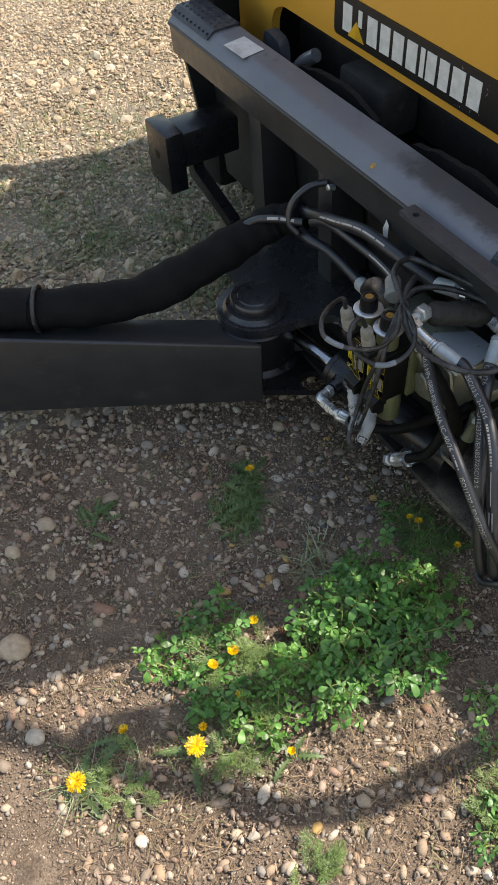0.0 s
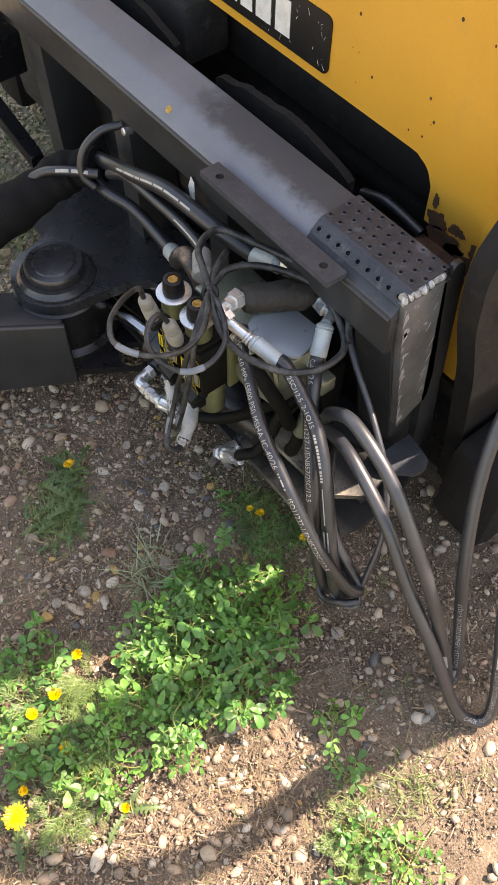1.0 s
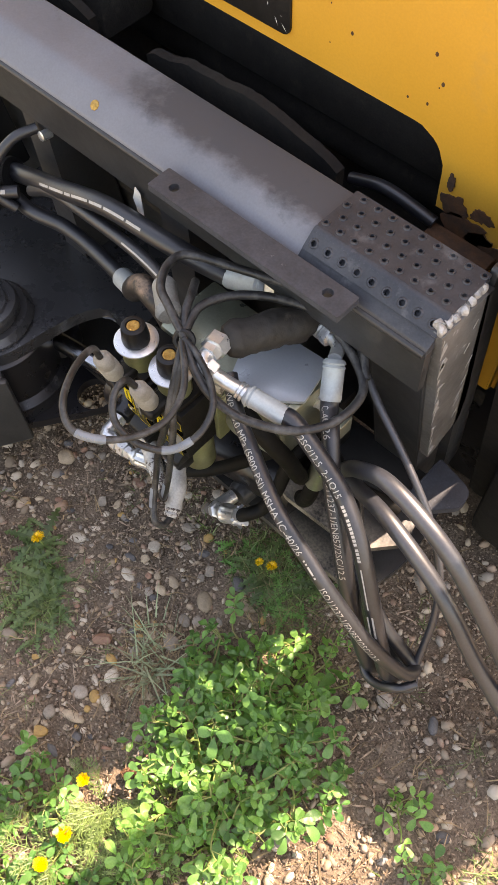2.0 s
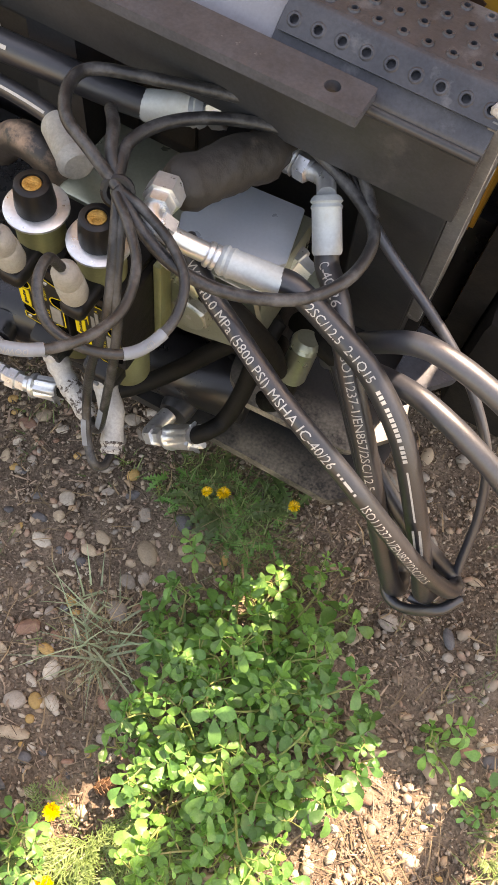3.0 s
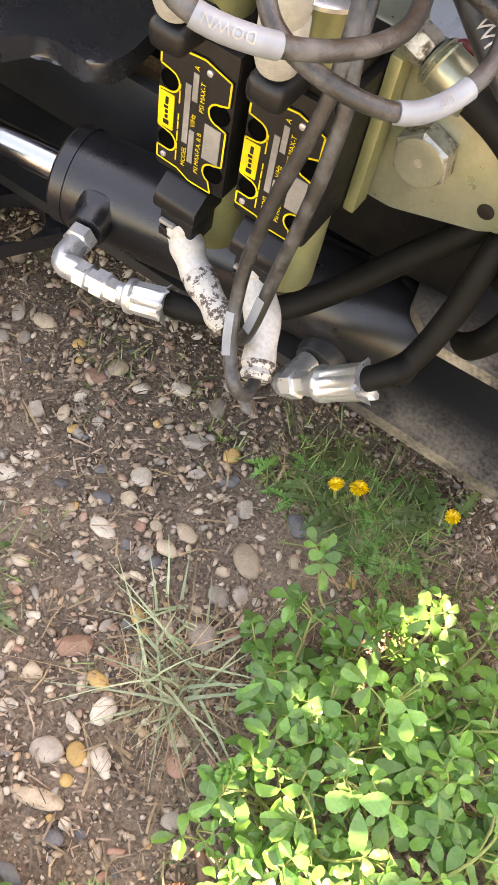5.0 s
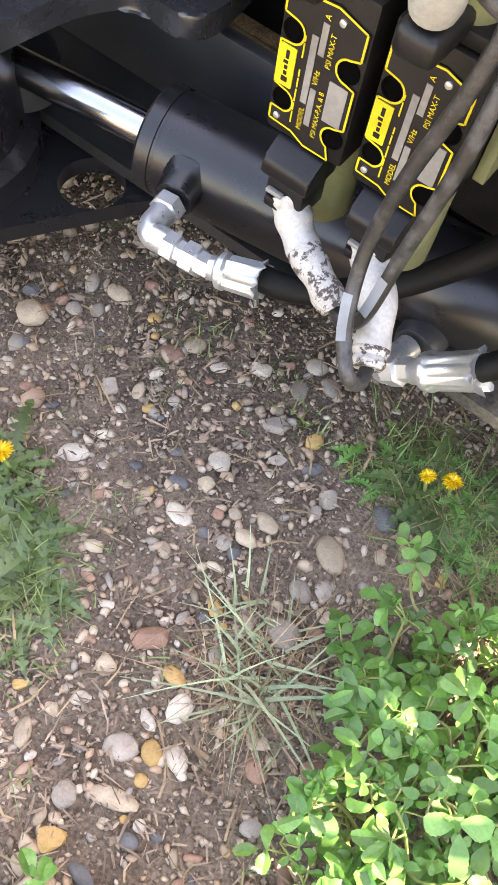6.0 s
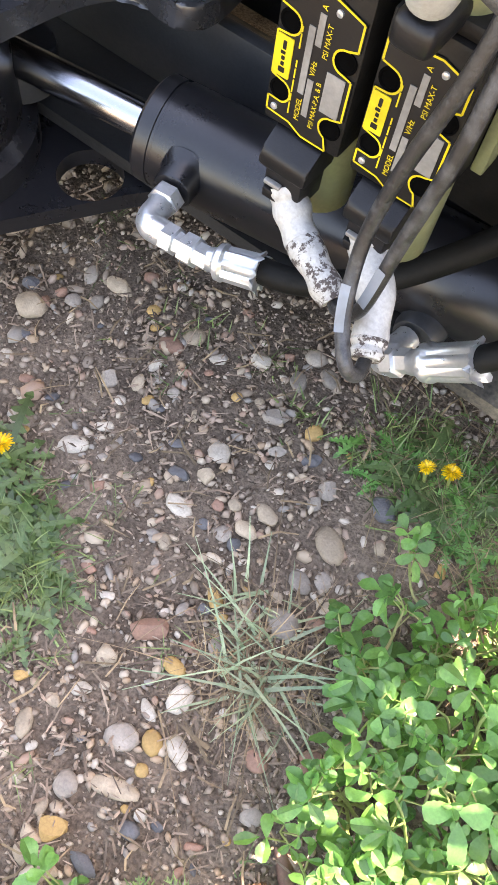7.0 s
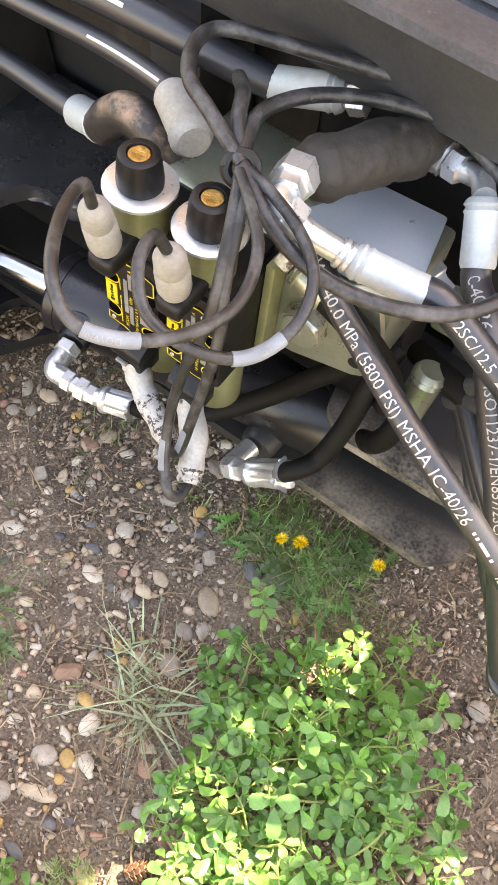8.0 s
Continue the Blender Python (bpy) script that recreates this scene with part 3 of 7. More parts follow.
    part("yellow_mark", prism([(-0.178, 0.6), (-0.128, 0.6), (-0.153, 0.632)], 0.104, 0.1055, "y"), DECAL_YELLOW, decal)
    # dark works inside the arch
    part("inner_wall", box(-0.6, 0.6, 0.42, 0.45, 0.15, 1.1), GRIMY, top)
    part("inner_floor", box(-0.58, 0.58, 0.13, 0.42, 0.2, 0.23, 0.004), GRIMY, top)
    part("cross_tube", lathe((-0.55, 0.28, 0.36), (1, 0, 0), [(0, 0.045), (1.1, 0.045)], 24), GRIMY, top)
    part("coupler_hook", prism(rounded([(0.02, 0.30), (0.09, 0.30), (0.09, 0.46), (0.05, 0.5), (0.02, 0.49)], 0.012), -0.1, 0.33, "x", 0.004), GRIMY, top)
    part("coupler_lever", tube([(-0.36, 0.09, 0.44), (-0.33, 0.1, 0.49), (-0.29, 0.11, 0.52)], 0.014, 12), ZINC, top, "worn bare lever")
    part("coupler_bracket", prism(rounded([(-0.43, 0.40), (-0.34, 0.40), (-0.35, 0.535), (-0.41, 0.545)], 0.015), 0.06, 0.085, "y", 0.003), GREY_STEEL, top)
    part("rubber_flap", tube([(0.36, 0.1, 0.47), (0.41, 0.095, 0.49), (0.47, 0.1, 0.478)], 0.007, 16), RUBBER, top)
    # worn sheet standing behind the rail, its upper edge frayed
    edge_rnd = random.Random(31)
    for x0, x1, base, name, mat in ((0.1, 0.38, 0.528, "rubber_sheet", SHEET), (-0.26, 0.0, 0.525, "rubber_sheet", SHEET)):
        rim = [(x0 + (x1 - x0) * k / 60, base + 0.022 * math.sin(math.pi * k / 60) ** 0.8 + 0.004 * noise.noise(Vector((k * 0.16, base, x0))) + edge_rnd.uniform(-0.0007, 0.0007)) for k in range(61)]
        part(name, prism([(x0, 0.42)] + rim + [(x1, 0.42)], 0.046, 0.058, "y"), mat, top, "frayed black rubber sheet")
    part("cross_beam", box(-0.5, 0.52, 0.2, 0.26, 0.42, 0.5, 0.01), GRIMY, top)
    part("hydraulic_block", box(-0.2, -0.05, 0.1, 0.19, 0.44, 0.54, 0.012), GRIMY, top)
    # arm foot and wheels by the coupler
    for side in (1, -1):
        part("arm_foot", prism(rounded([(0.05, 0.38), (0.012, 0.5), (0.0, 0.6), (0.04, 0.66), (0.3, 0.68), (0.34, 0.1), (0.11, 0.025), (0.085, 0.2)], 0.03), side * 0.612, side * 0.642, "x", 0.01), SHEET, top)
        # added dark block where tyre and contact shadow blacken the ground
        part("axle_guard", box(min(side * 0.645, side * 0.752), max(side * 0.645, side * 0.752), 0.05, 0.4, 0.045, 0.235, 0.02), SHEET, top)
        wide = 0.286 if side > 0 else 0.24
        for y in (0.62, 1.4):
            wheel = part("wheel", lathe((side * 0.757, y, 0.36), (side, 0, 0), [(0, 0.25), (0.01, 0.33), (0.05, 0.37), (wide - 0.05, 0.37), (wide - 0.01, 0.33), (wide, 0.2)], 36), RUBBER, top, "black rubber tyre")
            part("rim", lathe((side * (0.757 + wide - 0.012), y, 0.36), (side, 0, 0), [(0, 0.19), (0.014, 0.18), (0.016, 0.06)], 30), YELLOW, wheel)
        # added fender, unseen arm and ram: guessed, shaped by the shadows they must cast
        part("fender", box(min(side * 0.747, side * (0.757 + wide)), max(side * 0.747, side * (0.757 + wide)), 0.22, 1.7, 0.5, 0.885, 0.03), YELLOW, top)
        if side > 0:
            arm = [(1.044, 0.5), (1.045, 0.8), (1.05, 1.0), (1.074, 1.2), (1.076, 1.32), (1.055, 1.44), (1.0, 1.53), (0.95, 1.65), (0.87, 1.78), (0.795, 1.9)]
            ram = [(0.885, 0.85), (0.877, 1.1), (0.876, 1.3), (0.878, 1.5), (0.865, 1.7)]
        else:
            arm = [(1.025, 0.5), (1.035, 1.0), (1.055, 1.29), (1.0, 1.5), (0.9, 1.6), (0.74, 1.84)]
            ram = [(0.885, 0.85), (0.87, 1.15), (0.845, 1.36), (0.82, 1.62)]
        part("lift_arm", tube([(side * x, 0.3, z) for x, z in arm], 0.022 if side > 0 else 0.04, 14, 6), YELLOW, top)
        part("lift_cylinder", tube([(side * x, 0.3, z) for x, z in ram], 0.036, 12, 4), BLACK, top)
    # added dark box that hides bright ground in the gap below the panel
    part("skid_guard", box(0.45, 0.611, 0.131, 0.2, 0.02, 0.275, 0.006), SATIN, top)
    # unseen upper loader, guessed and sized to block or let through the sun
    part("body", box(-0.7, 0.7, 0.46, 1.75, 0.3, 0.86, 0.03), YELLOW, top)
    part("engine_cover", box(-0.7, 0.7, 1.2, 1.8, 0.86, 1.7, 0.05), YELLOW, top)
    part("cab", box(-0.722, 0.722, 0.3, 1.5, 0.89, 1.22, 0.02), BLACK, top)
    part("cab_top", box(-0.755, 0.755, 0.3, 1.5, 1.221, 1.9, 0.02), BLACK, top)
    return top


make_loader()


# ---- quick attach frame ----
def make_frame():
    top = thing("attachment_frame", (0, -0.03, ground_z(0, 0)), "black steel quick attach frame with worn top and step plates", "attachment frame")
    # top channel: flat top, rounded nose, front lip
    nose = rounded([(0.012, 0.545), (0.012, 0.556), (-0.0475, 0.556), (-0.0735, 0.5335), (-0.0735, 0.526), (-0.06, 0.526), (-0.06, 0.536), (-0.046, 0.545)], [0.002, 0.003, 0.012, 0.012, 0.001, 0.001, 0.004, 0.004], 6)
    part("top_rail", prism(nose, -0.585, 0.43, "x"), STRIP_PALE, top, "dark rail with sky reflection coloured into its top")
    # this end is left without the painted sky reflection
    part("top_rail", prism(nose, 0.4302, 0.583, "x"), TREAD, top, "dull dark rail end")
    part("rail_stain", lathe((0.139, -0.0608, 0.5436), (0, -0.654, 0.756), [(0, 0.0062), (0.0012, 0.0055), (0.0018, 0.002)], 9), BRASS, top, "rusty yellow spot")
    part("rail_lip", prism([(-0.0725, 0.5255), (-0.0605, 0.5255), (-0.0605, 0.466), (-0.07, 0.466)], -0.585, 0.583, "x", 0.0012), BLACK, top)
    part("rail_rib", tube([(-0.583, -0.0735, 0.528), (0.0, -0.0735, 0.528), (0.582, -0.0735, 0.528)], 0.004, 10), BLACK, top)
    # back plate, sloped
    back = [(0.0, 0.548), (0.012, 0.548), (0.06, 0.13), (0.046, 0.13)]
    part("back_plate", prism(back, -0.59, 0.59, "x"), BLACK, top)
    # end plates
    for x0, mat in ((0.578, END_STEEL), (-0.59, BLACK)):
        end = rounded([(-0.064, 0.55), (0.004, 0.55), (0.034, 0.356), (0.036, 0.303), (-0.015, 0.272)], [0.004] * 5)
        part("end_plate", prism(end, x0, x0 + 0.012, "x", 0.0015), mat, top, "scuffed grey end plate" if x0 > 0 else "")
        flange = rounded([(0.013, 0.54), (0.016, 0.563), (0.031, 0.563), (0.038, 0.54), (0.082, 0.16), (0.045, 0.13)], [0.003, 0.006, 0.008, 0.01, 0.01, 0.01])
        part("side_flange", prism(flange, x0 + 0.001, x0 + 0.0095, "x", 0.0012), BLACK, top)
    part("end_box", prism(rounded([(-0.0655, 0.527), (0.0, 0.527), (0.045, 0.16), (0.004, 0.16)], 0.006), 0.512, 0.5775, "x", 0.003), BLACK, top)
    # welds
    for x, y0, y1, z in ((0.582, -0.062, 0.006, 0.5535),):
        seam = [(x + 0.0025 * math.sin(k * 1.7), y0 + (y1 - y0) * k / 26, z + 0.001 * math.sin(k * 2.9)) for k in range(27)]
        part("weld_bead", tube(seam, lambda f: 0.0048 + 0.0016 * math.sin(f * 84) + 0.0008 * math.sin(f * 31), 12, 3), WELD, top, "bright bare weld bead")
    rr = random.Random(9)
    for k in range(15):
        z = 0.538 - 0.018 * k + rr.uniform(-0.007, 0.007)
        y = -0.0612 + 0.17 * (0.54 - z) + rr.uniform(0, 0.0025)
        w, hgt = rr.choice((0.0012, 0.002, 0.003, 0.007, 0.01)), rr.uniform(0.003, 0.013)
        scuff = prism([(y, z - hgt), (y + w * 0.4, z - hgt * 0.6), (y + w, z + hgt * 0.2), (y + w * 0.5, z + hgt), (y, z + hgt * 0.8)], 0.5899, 0.5904, "x")
        part("bare_scuff", scuff, WELD, top)
    for k in range(7):
        z, y = 0.5 - 0.03 * k + rr.uniform(-0.01, 0.01), 0.004 + 0.004 * k + rr.uniform(-0.02, 0.001)
        l = rr.uniform(0.006, 0.016)
        part("bare_scuff", prism([(y, z), (y + 0.0012, z), (y + l * 0.4 + 0.001, z + l), (y + l * 0.4, z + l)], 0.5899, 0.5904, "x"), WELD, top)
    # step plates with punched holes
    for x0, x1 in ((0.432, 0.584), (-0.584, -0.425)):
        plate = part("step_plate", step_plate(x0, x1), TREAD, top, "perforated non-slip step plate")
    # bar with two bolt holes
    bar = pierced(rounded([(0.266, -0.1045), (0.266, -0.0745), (0.5085, -0.0745), (0.5085, -0.1045)], 0.002, 2), [(0.2895, -0.0905, 0.0054), (0.484, -0.089, 0.0054)], 0.539, 0.5465, 18)
    part("mounting_bar", bar, GREY_STEEL, top, "flat grey bar with two bolt holes")
    part("bar_web", box(0.27, 0.5, -0.0835, -0.0738, 0.523, 0.5388, 0.001), BLACK, top)
    # upright ribs
    for x in (-0.24, 0.01, 0.25):
        rib = rounded([(-0.066, 0.464), (-0.003, 0.464), (0.03, 0.2), (-0.06, 0.2)], [0.003] * 4)
        part("rib", prism(rib, x - 0.022, x + 0.022, "x", 0.002), BLACK, top)
    # lower beam
    outline = rounded([(-0.38, 0.04), (-0.38, -0.1), (-0.34, -0.145), (0.594, -0.147), (0.618, -0.126), (0.628, -0.075), (0.622, 0.0), (0.6, 0.05)], [0.005, 0.01, 0.01, 0.006, 0.006, 0.02, 0.02, 0.01])
    part("lower_plate", prism(outline, 0.104, 0.116, "z", 0.002), LOW_DUSTY, top, "dusty lower plate")
    part("lower_web", box(-0.3, 0.6, -0.064, -0.052, 0.1162, 0.1998, 0.001), BLACK, top)
    part("lower_shelf", prism(rounded([(0.43, 0.0), (0.455, -0.12), (0.48, -0.139), (0.59, -0.134), (0.628, -0.09), (0.605, 0.0)], 0.008), 0.2, 0.21, "z", 0.002), SHELF_DUSTY, top, "dusty shelf plate")
    part("side_lug", prism(rounded([(0.592, 0.02), (0.592, -0.05), (0.612, -0.058), (0.65, -0.016), (0.645, 0.01)], [0.002, 0.002, 0.008, 0.01, 0.01]), 0.216, 0.226, "z", 0.002), GREY_STEEL, top)
    # far side stub: a square tube end
    part("square_stub", box(-0.472, -0.392, -0.1555, -0.02, 0.306, 0.386, 0.005), SATIN, top)
    part("stub_block", box(-0.486, -0.384, -0.2, -0.156, 0.258, 0.394, 0.005), SATIN, top, "deep end block")
    part("lower_brace", prism(rounded([(-0.588, 0.3), (-0.562, 0.3), (-0.556, 0.19), (-0.38, 0.14), (-0.38, 0.112), (-0.582, 0.162)], 0.004), -0.062, -0.034, "y", 0.002), SATIN, top)
    # black disc on the face, painted shade in place of a bored hole
    part("stub_hole", lathe((-0.435, -0.2002, 0.335), (0, -1, 0), [(0, 0.011), (0.0006, 0.011), (0.0008, 0.0095)], 20), VALVE_BLACK, top)
    # pivot lugs
    upper = rounded([(-0.16, 0.02), (-0.16, -0.06), (-0.075, -0.2), (-0.06, -0.28), (0.03, -0.30), (0.08, -0.255), (0.09, -0.18), (0.1, -0.13), (0.122, -0.097), (0.15, -0.104), (0.173, -0.101), (0.18, -0.075), (0.168, 0.02)],
                    [0.01, 0.02, 0.03, 0.05, 0.05, 0.03, 0.03, 0.03, 0.02, 0.015, 0.012, 0.012, 0.01])
    part("upper_lug", prism(upper, 0.212, 0.232, "z", 0.003), GLOSS, top)
    lower = rounded([(-0.16, 0.02), (-0.12, -0.2), (-0.06, -0.28), (0.03, -0.30), (0.092, -0.275), (0.172, -0.15), (0.235, -0.09), (0.3, 0.02)], [0.01, 0.03, 0.05, 0.05, 0.04, 0.02, 0.02, 0.01])
    part("lower_lug", pierced(lower, [(0.131, -0.165, 0.0265)], 0.085, 0.1, 28), SATIN, top)
    part("paper_label", prism([(-0.363, -0.06), (-0.29, -0.058), (-0.3, -0.005), (-0.372, -0.008)], 0.5572, 0.558, "z"), PAPER, top, "white paper label")
    part("warning_sticker", prism([(0.196, 0.462), (0.203, 0.482), (0.21, 0.476), (0.21, 0.444), (0.2, 0.444)], -0.0756, -0.0748, "y"), PAPER, top)
    return top


def step_plate(x0, x1):
    """A thin plate folded over the rail's nose: staggered dimples on top, a row of round holes in its sloping front."""
    cols, rows = 9, 4
    spots = [(x0 + (x1 - x0) * (c + 0.3 + 0.45 * (r % 2)) / cols, -0.0385 + 0.0148 * r) for r in range(rows) for c in range(cols)]
    bm = pierced(rounded([(x0, -0.0455), (x0, 0.0118), (x1, 0.0118), (x1, -0.0455)], 0.002, 2), [(x, y, 0.0021) for x, y in spots], 0.5592, 0.5612, 10)
    box(x0 + 0.002, x1 - 0.002, 0.006, 0.0115, 0.5562, 0.559, 0, bm)
    for x, y in spots:
        ring(bm, (x, y, 0.561), 0.0036, 0.0022, 0.0014, 10)
    # rounded nose
    turns = [radians(a) for a in (90, 105, 120, 135)]
    nose = [(-0.0456 + 0.008 * math.cos(a), 0.5532 + 0.008 * math.sin(a)) for a in turns] + [(-0.0456 + 0.006 * math.cos(a), 0.5532 + 0.006 * math.sin(a)) for a in reversed(turns)]
    prism(nose, x0, x1, "x", 0, bm)
    # sloping front with its holes
    holes = [((x1 - x0) * (c + 0.5) / 9, 0.0095, 0.0029) for c in range(9)]
    face = pierced([(0.0, 0.0), (x1 - x0, 0.0), (x1 - x0, 0.0185), (0.0, 0.0185)], holes, 0.0, 0.002, 12)
    for x, y, _ in holes:
        ring(face, (x, y, 0.0019), 0.0043, 0.003, 0.001, 12)
    down = Vector((0, -0.756, -0.654)).normalized()
    out = Vector((0, -0.654, 0.756)).normalized()
    start = Vector((x0, -0.0513, 0.5589)) - out * 0.002
    for v in face.verts:
        v.co = start + Vector((1, 0, 0)) * v.co.x + down * v.co.y + out * v.co.z
    me = bpy.data.meshes.new("edge")
    face.to_mesh(me)
    face.free()
    bm.from_mesh(me)
    bpy.data.meshes.remove(me)
    return bm


def ring(bm, at, outer, inner, high, sides=8):
    """A low raised rim round a hole."""
    at = Vector(at)
    loops = []
    for radius, z in ((outer * 1.25, 0.0), (outer, high), (inner, high), (inner, -0.0006)):
        loops.append([bm.verts.new(at + Vector((math.cos(2 * math.pi * k / sides) * radius, math.sin(2 * math.pi * k / sides) * radius, z))) for k in range(sides)])
    for a, b in zip(loops, loops[1:]):
        for k in range(sides):
            bm.faces.new((a[k], a[(k + 1) % sides], b[(k + 1) % sides], b[k]))


make_frame()


# ---- swinging arm on its pin ----
def make_arm():
    top = thing("pivot_arm", (-0.05, -0.45, ground_z(-0.05, -0.45)), "black steel push arm turning on a capped pivot pin", "pivot arm")
    ahead = Vector((-0.55, -0.835, 0)).normalized()
    side = Vector((ahead.y, -ahead.x, 0))
    start = Vector((0.112, -0.28, 0))

    def beam(f0, f1, s0, s1, low0, low1, high0, high1):
        bm = bmesh.new()
        rows = []
        for f, low, high in ((f0, low0, high0), (f1, low1, high1)):
            rows.append([bm.verts.new((start + ahead * f + side * s).to_tuple()[:2] + (z,)) for s, z in ((s0, low), (s1, low), (s1, high), (s0, high))])
        for k in range(4):
            bm.faces.new((rows[0][k], rows[0][(k + 1) % 4], rows[1][(k + 1) % 4], rows[1][k]))
        bm.faces.new(rows[0])
        bm.faces.new(rows[1])
        bmesh.ops.bevel(bm, geom=list(bm.edges), offset=0.004, segments=2, affect="EDGES", profile=0.5)
        return bm

    part("beam", beam(0.0, 1.3, 0.012, 0.105, 0.1, 0.02, 0.209, 0.215), BLACK, top, "black box beam")
    part("side_plate", beam(-0.01, 1.3, 0.0, 0.0115, 0.088, -0.012, 0.232, 0.262), BLACK, top)
    c = (0.012, -0.222, 0)
    ringp = part("pin_collar", lathe((c[0], c[1], 0.2325), (0, 0, 1), [(0, 0.064), (0.004, 0.064), (0.009, 0.059), (0.012, 0.057)], 40), GLOSS, top)
    part("pin_cap", lathe((c[0], c[1], 0.2445), (0, 0, 1), [(0, 0.047), (0.004, 0.049), (0.014, 0.049), (0.018, 0.046), (0.0185, 0.038), (0.017, 0.0375), (0.017, 0.0355), (0.0195, 0.033), (0.021, 0.01)], 40), GLOSS, ringp)
    part("pin_hub", lathe((c[0], c[1], 0.1005), (0, 0, 1), [(0, 0.089), (0.022, 0.089), (0.026, 0.084), (0.03, 0.078), (0.108, 0.076), (0.111, 0.072)], 48), SATIN, top)
    part("pin_foot", lathe((c[0], c[1], 0.04), (0, 0, 1), [(0, 0.05), (0.01, 0.055), (0.044, 0.055)], 36), BLACK, top)
    part("rod_clevis", prism(rounded([(-0.02, -0.2), (0.03, -0.2), (0.075, -0.16), (0.075, -0.125), (0.02, -0.11), (-0.02, -0.12)], 0.015), 0.13, 0.165, "z", 0.004), BLACK, top)
    return top


make_arm()


# ---- angle cylinder ----
def make_cylinder():
    top = thing("hydraulic_cylinder", (0.28, -0.13, ground_z(0.28, -0.13)), "black hydraulic cylinder with a chrome rod and zinc fittings", "cylinder")
    a = Vector((0.178, -0.143, 0.165))
    way = Vector((0.965, 0.15, -0.02)).normalized()
    part("barrel", lathe(a, way, [(0, 0.030), (0.0005, 0.036), (0.003, 0.0385), (0.013, 0.0385), (0.0135, 0.0375), (0.016, 0.0375), (0.0165, 0.0385), (0.3, 0.0385), (0.302, 0.034)], 44), SATIN, top)
    part("rod", lathe(a - way * 0.19, way, [(0, 0.0135), (0.195, 0.0135)], 28), CHROME, top, "polished chrome rod")
    for base, out, name in ((Vector((0.224, -0.168, 0.17)), Vector((0.2, -0.95, 0.0)), "port"),):
        part(name, lathe(base, out, [(-0.002, 0.021), (0.003, 0.0172), (0.007, 0.0152), (0.017, 0.0145), (0.0185, 0.0135), (0.019, 0.011)], 28), SATIN, top)
    p = Vector((0.2285, -0.188, 0.17))
    out = Vector((0.12, -0.97, -0.03)).normalized()
    part("hex_nut", lathe(p, out, [(0, 0.0105), (0.001, 0.0118), (0.010, 0.0118), (0.011, 0.010)], 6), ZINC, top)
    q = p + out * 0.011
    elbow = tube([q, q + out * 0.008, q + out * 0.014, q + out * 0.0185 + Vector((0.0035, 0, 0)), q + out * 0.019 + Vector((0.009, 0.0005, 0)), q + out * 0.019 + Vector((0.016, 0.001, 0.0))], 0.0094, 10, 5)
    part("elbow", elbow, ZINC, top, "bright zinc elbow")
    return top


make_cylinder()


def hose(points, radius, label, sides=16, per=10, category="hose", mat=None, group="hydraulic hoses"):
    base = min((Vector(p) for p in points), key=lambda p: p.z)
    top = thing("hydraulic_hose", base, label, category, group)
    part("hose_body", tube(points, radius, sides, per), mat or RUBBER, top)
    return top


def ferrule(parent, start, end, radius, mat=None, ribs=6, flared=False, nut=True, name="ferrule"):
    """A crimped end sleeve with its ribs and a nut at its start."""
    start, end = Vector(start), Vector(end)
    way, length = (end - start).normalized(), (end - start).length
    if flared:
        bm = bmesh.new()
        prof = [(0, radius * 0.75), (length * 0.12, radius * 0.8), (length * 0.2, radius * 1.15), (length * 0.3, radius * 1.2), (length * 0.35, radius * 1.0), (length * 0.9, radius * 1.05), (length, radius * 1.28), (length * 0.97, radius * 0.95)]
        w, s, u = axes_for(way)
        k = 32
        rows = []
        for along, r in prof:
            rows.append([bm.verts.new(start + w * (along + (length * 0.05 * math.cos(math.pi * i / 2) * (i % 3) if r > radius * 1.25 else 0)) + (s * math.cos(2 * math.pi * i / k) + u * math.sin(2 * math.pi * i / k)) * r * (1 + (0.1 * math.cos(math.pi * i / 2) if along > length * 0.32 else 0))) for i in range(k)])
        for r0, r1 in zip(rows, rows[1:]):
            for i in range(k):
                bm.faces.new((r0[i], r0[(i + 1) % k], r1[(i + 1) % k], r1[i]))
        bm.faces.new(rows[0])
        bm.faces.new(rows[-1])
    else:
        prof = [(0, radius * 0.82), (length * 0.04, radius * 0.98), (length * 0.1, radius * 1.1), (length * 0.14, radius * 0.95), (length * 0.2, radius * 1.08), (length * 0.24, radius)]
        prof += [(length * 0.94, radius * 1.02), (length, radius * 0.93)]
        bm = lathe(start, way, prof, 28)
    sleeve = part(name, bm, mat or CRIMP, parent, "crimped metal sleeve")
    if nut:
        part("swivel_nut", lathe(start - way * 0.016, way, [(0, radius * 0.9), (0.0012, radius * 1.08), (0.0125, radius * 1.08), (0.0135, radius * 0.8), (0.0165, radius * 0.7)], 6), ZINC, parent)
    return sleeve


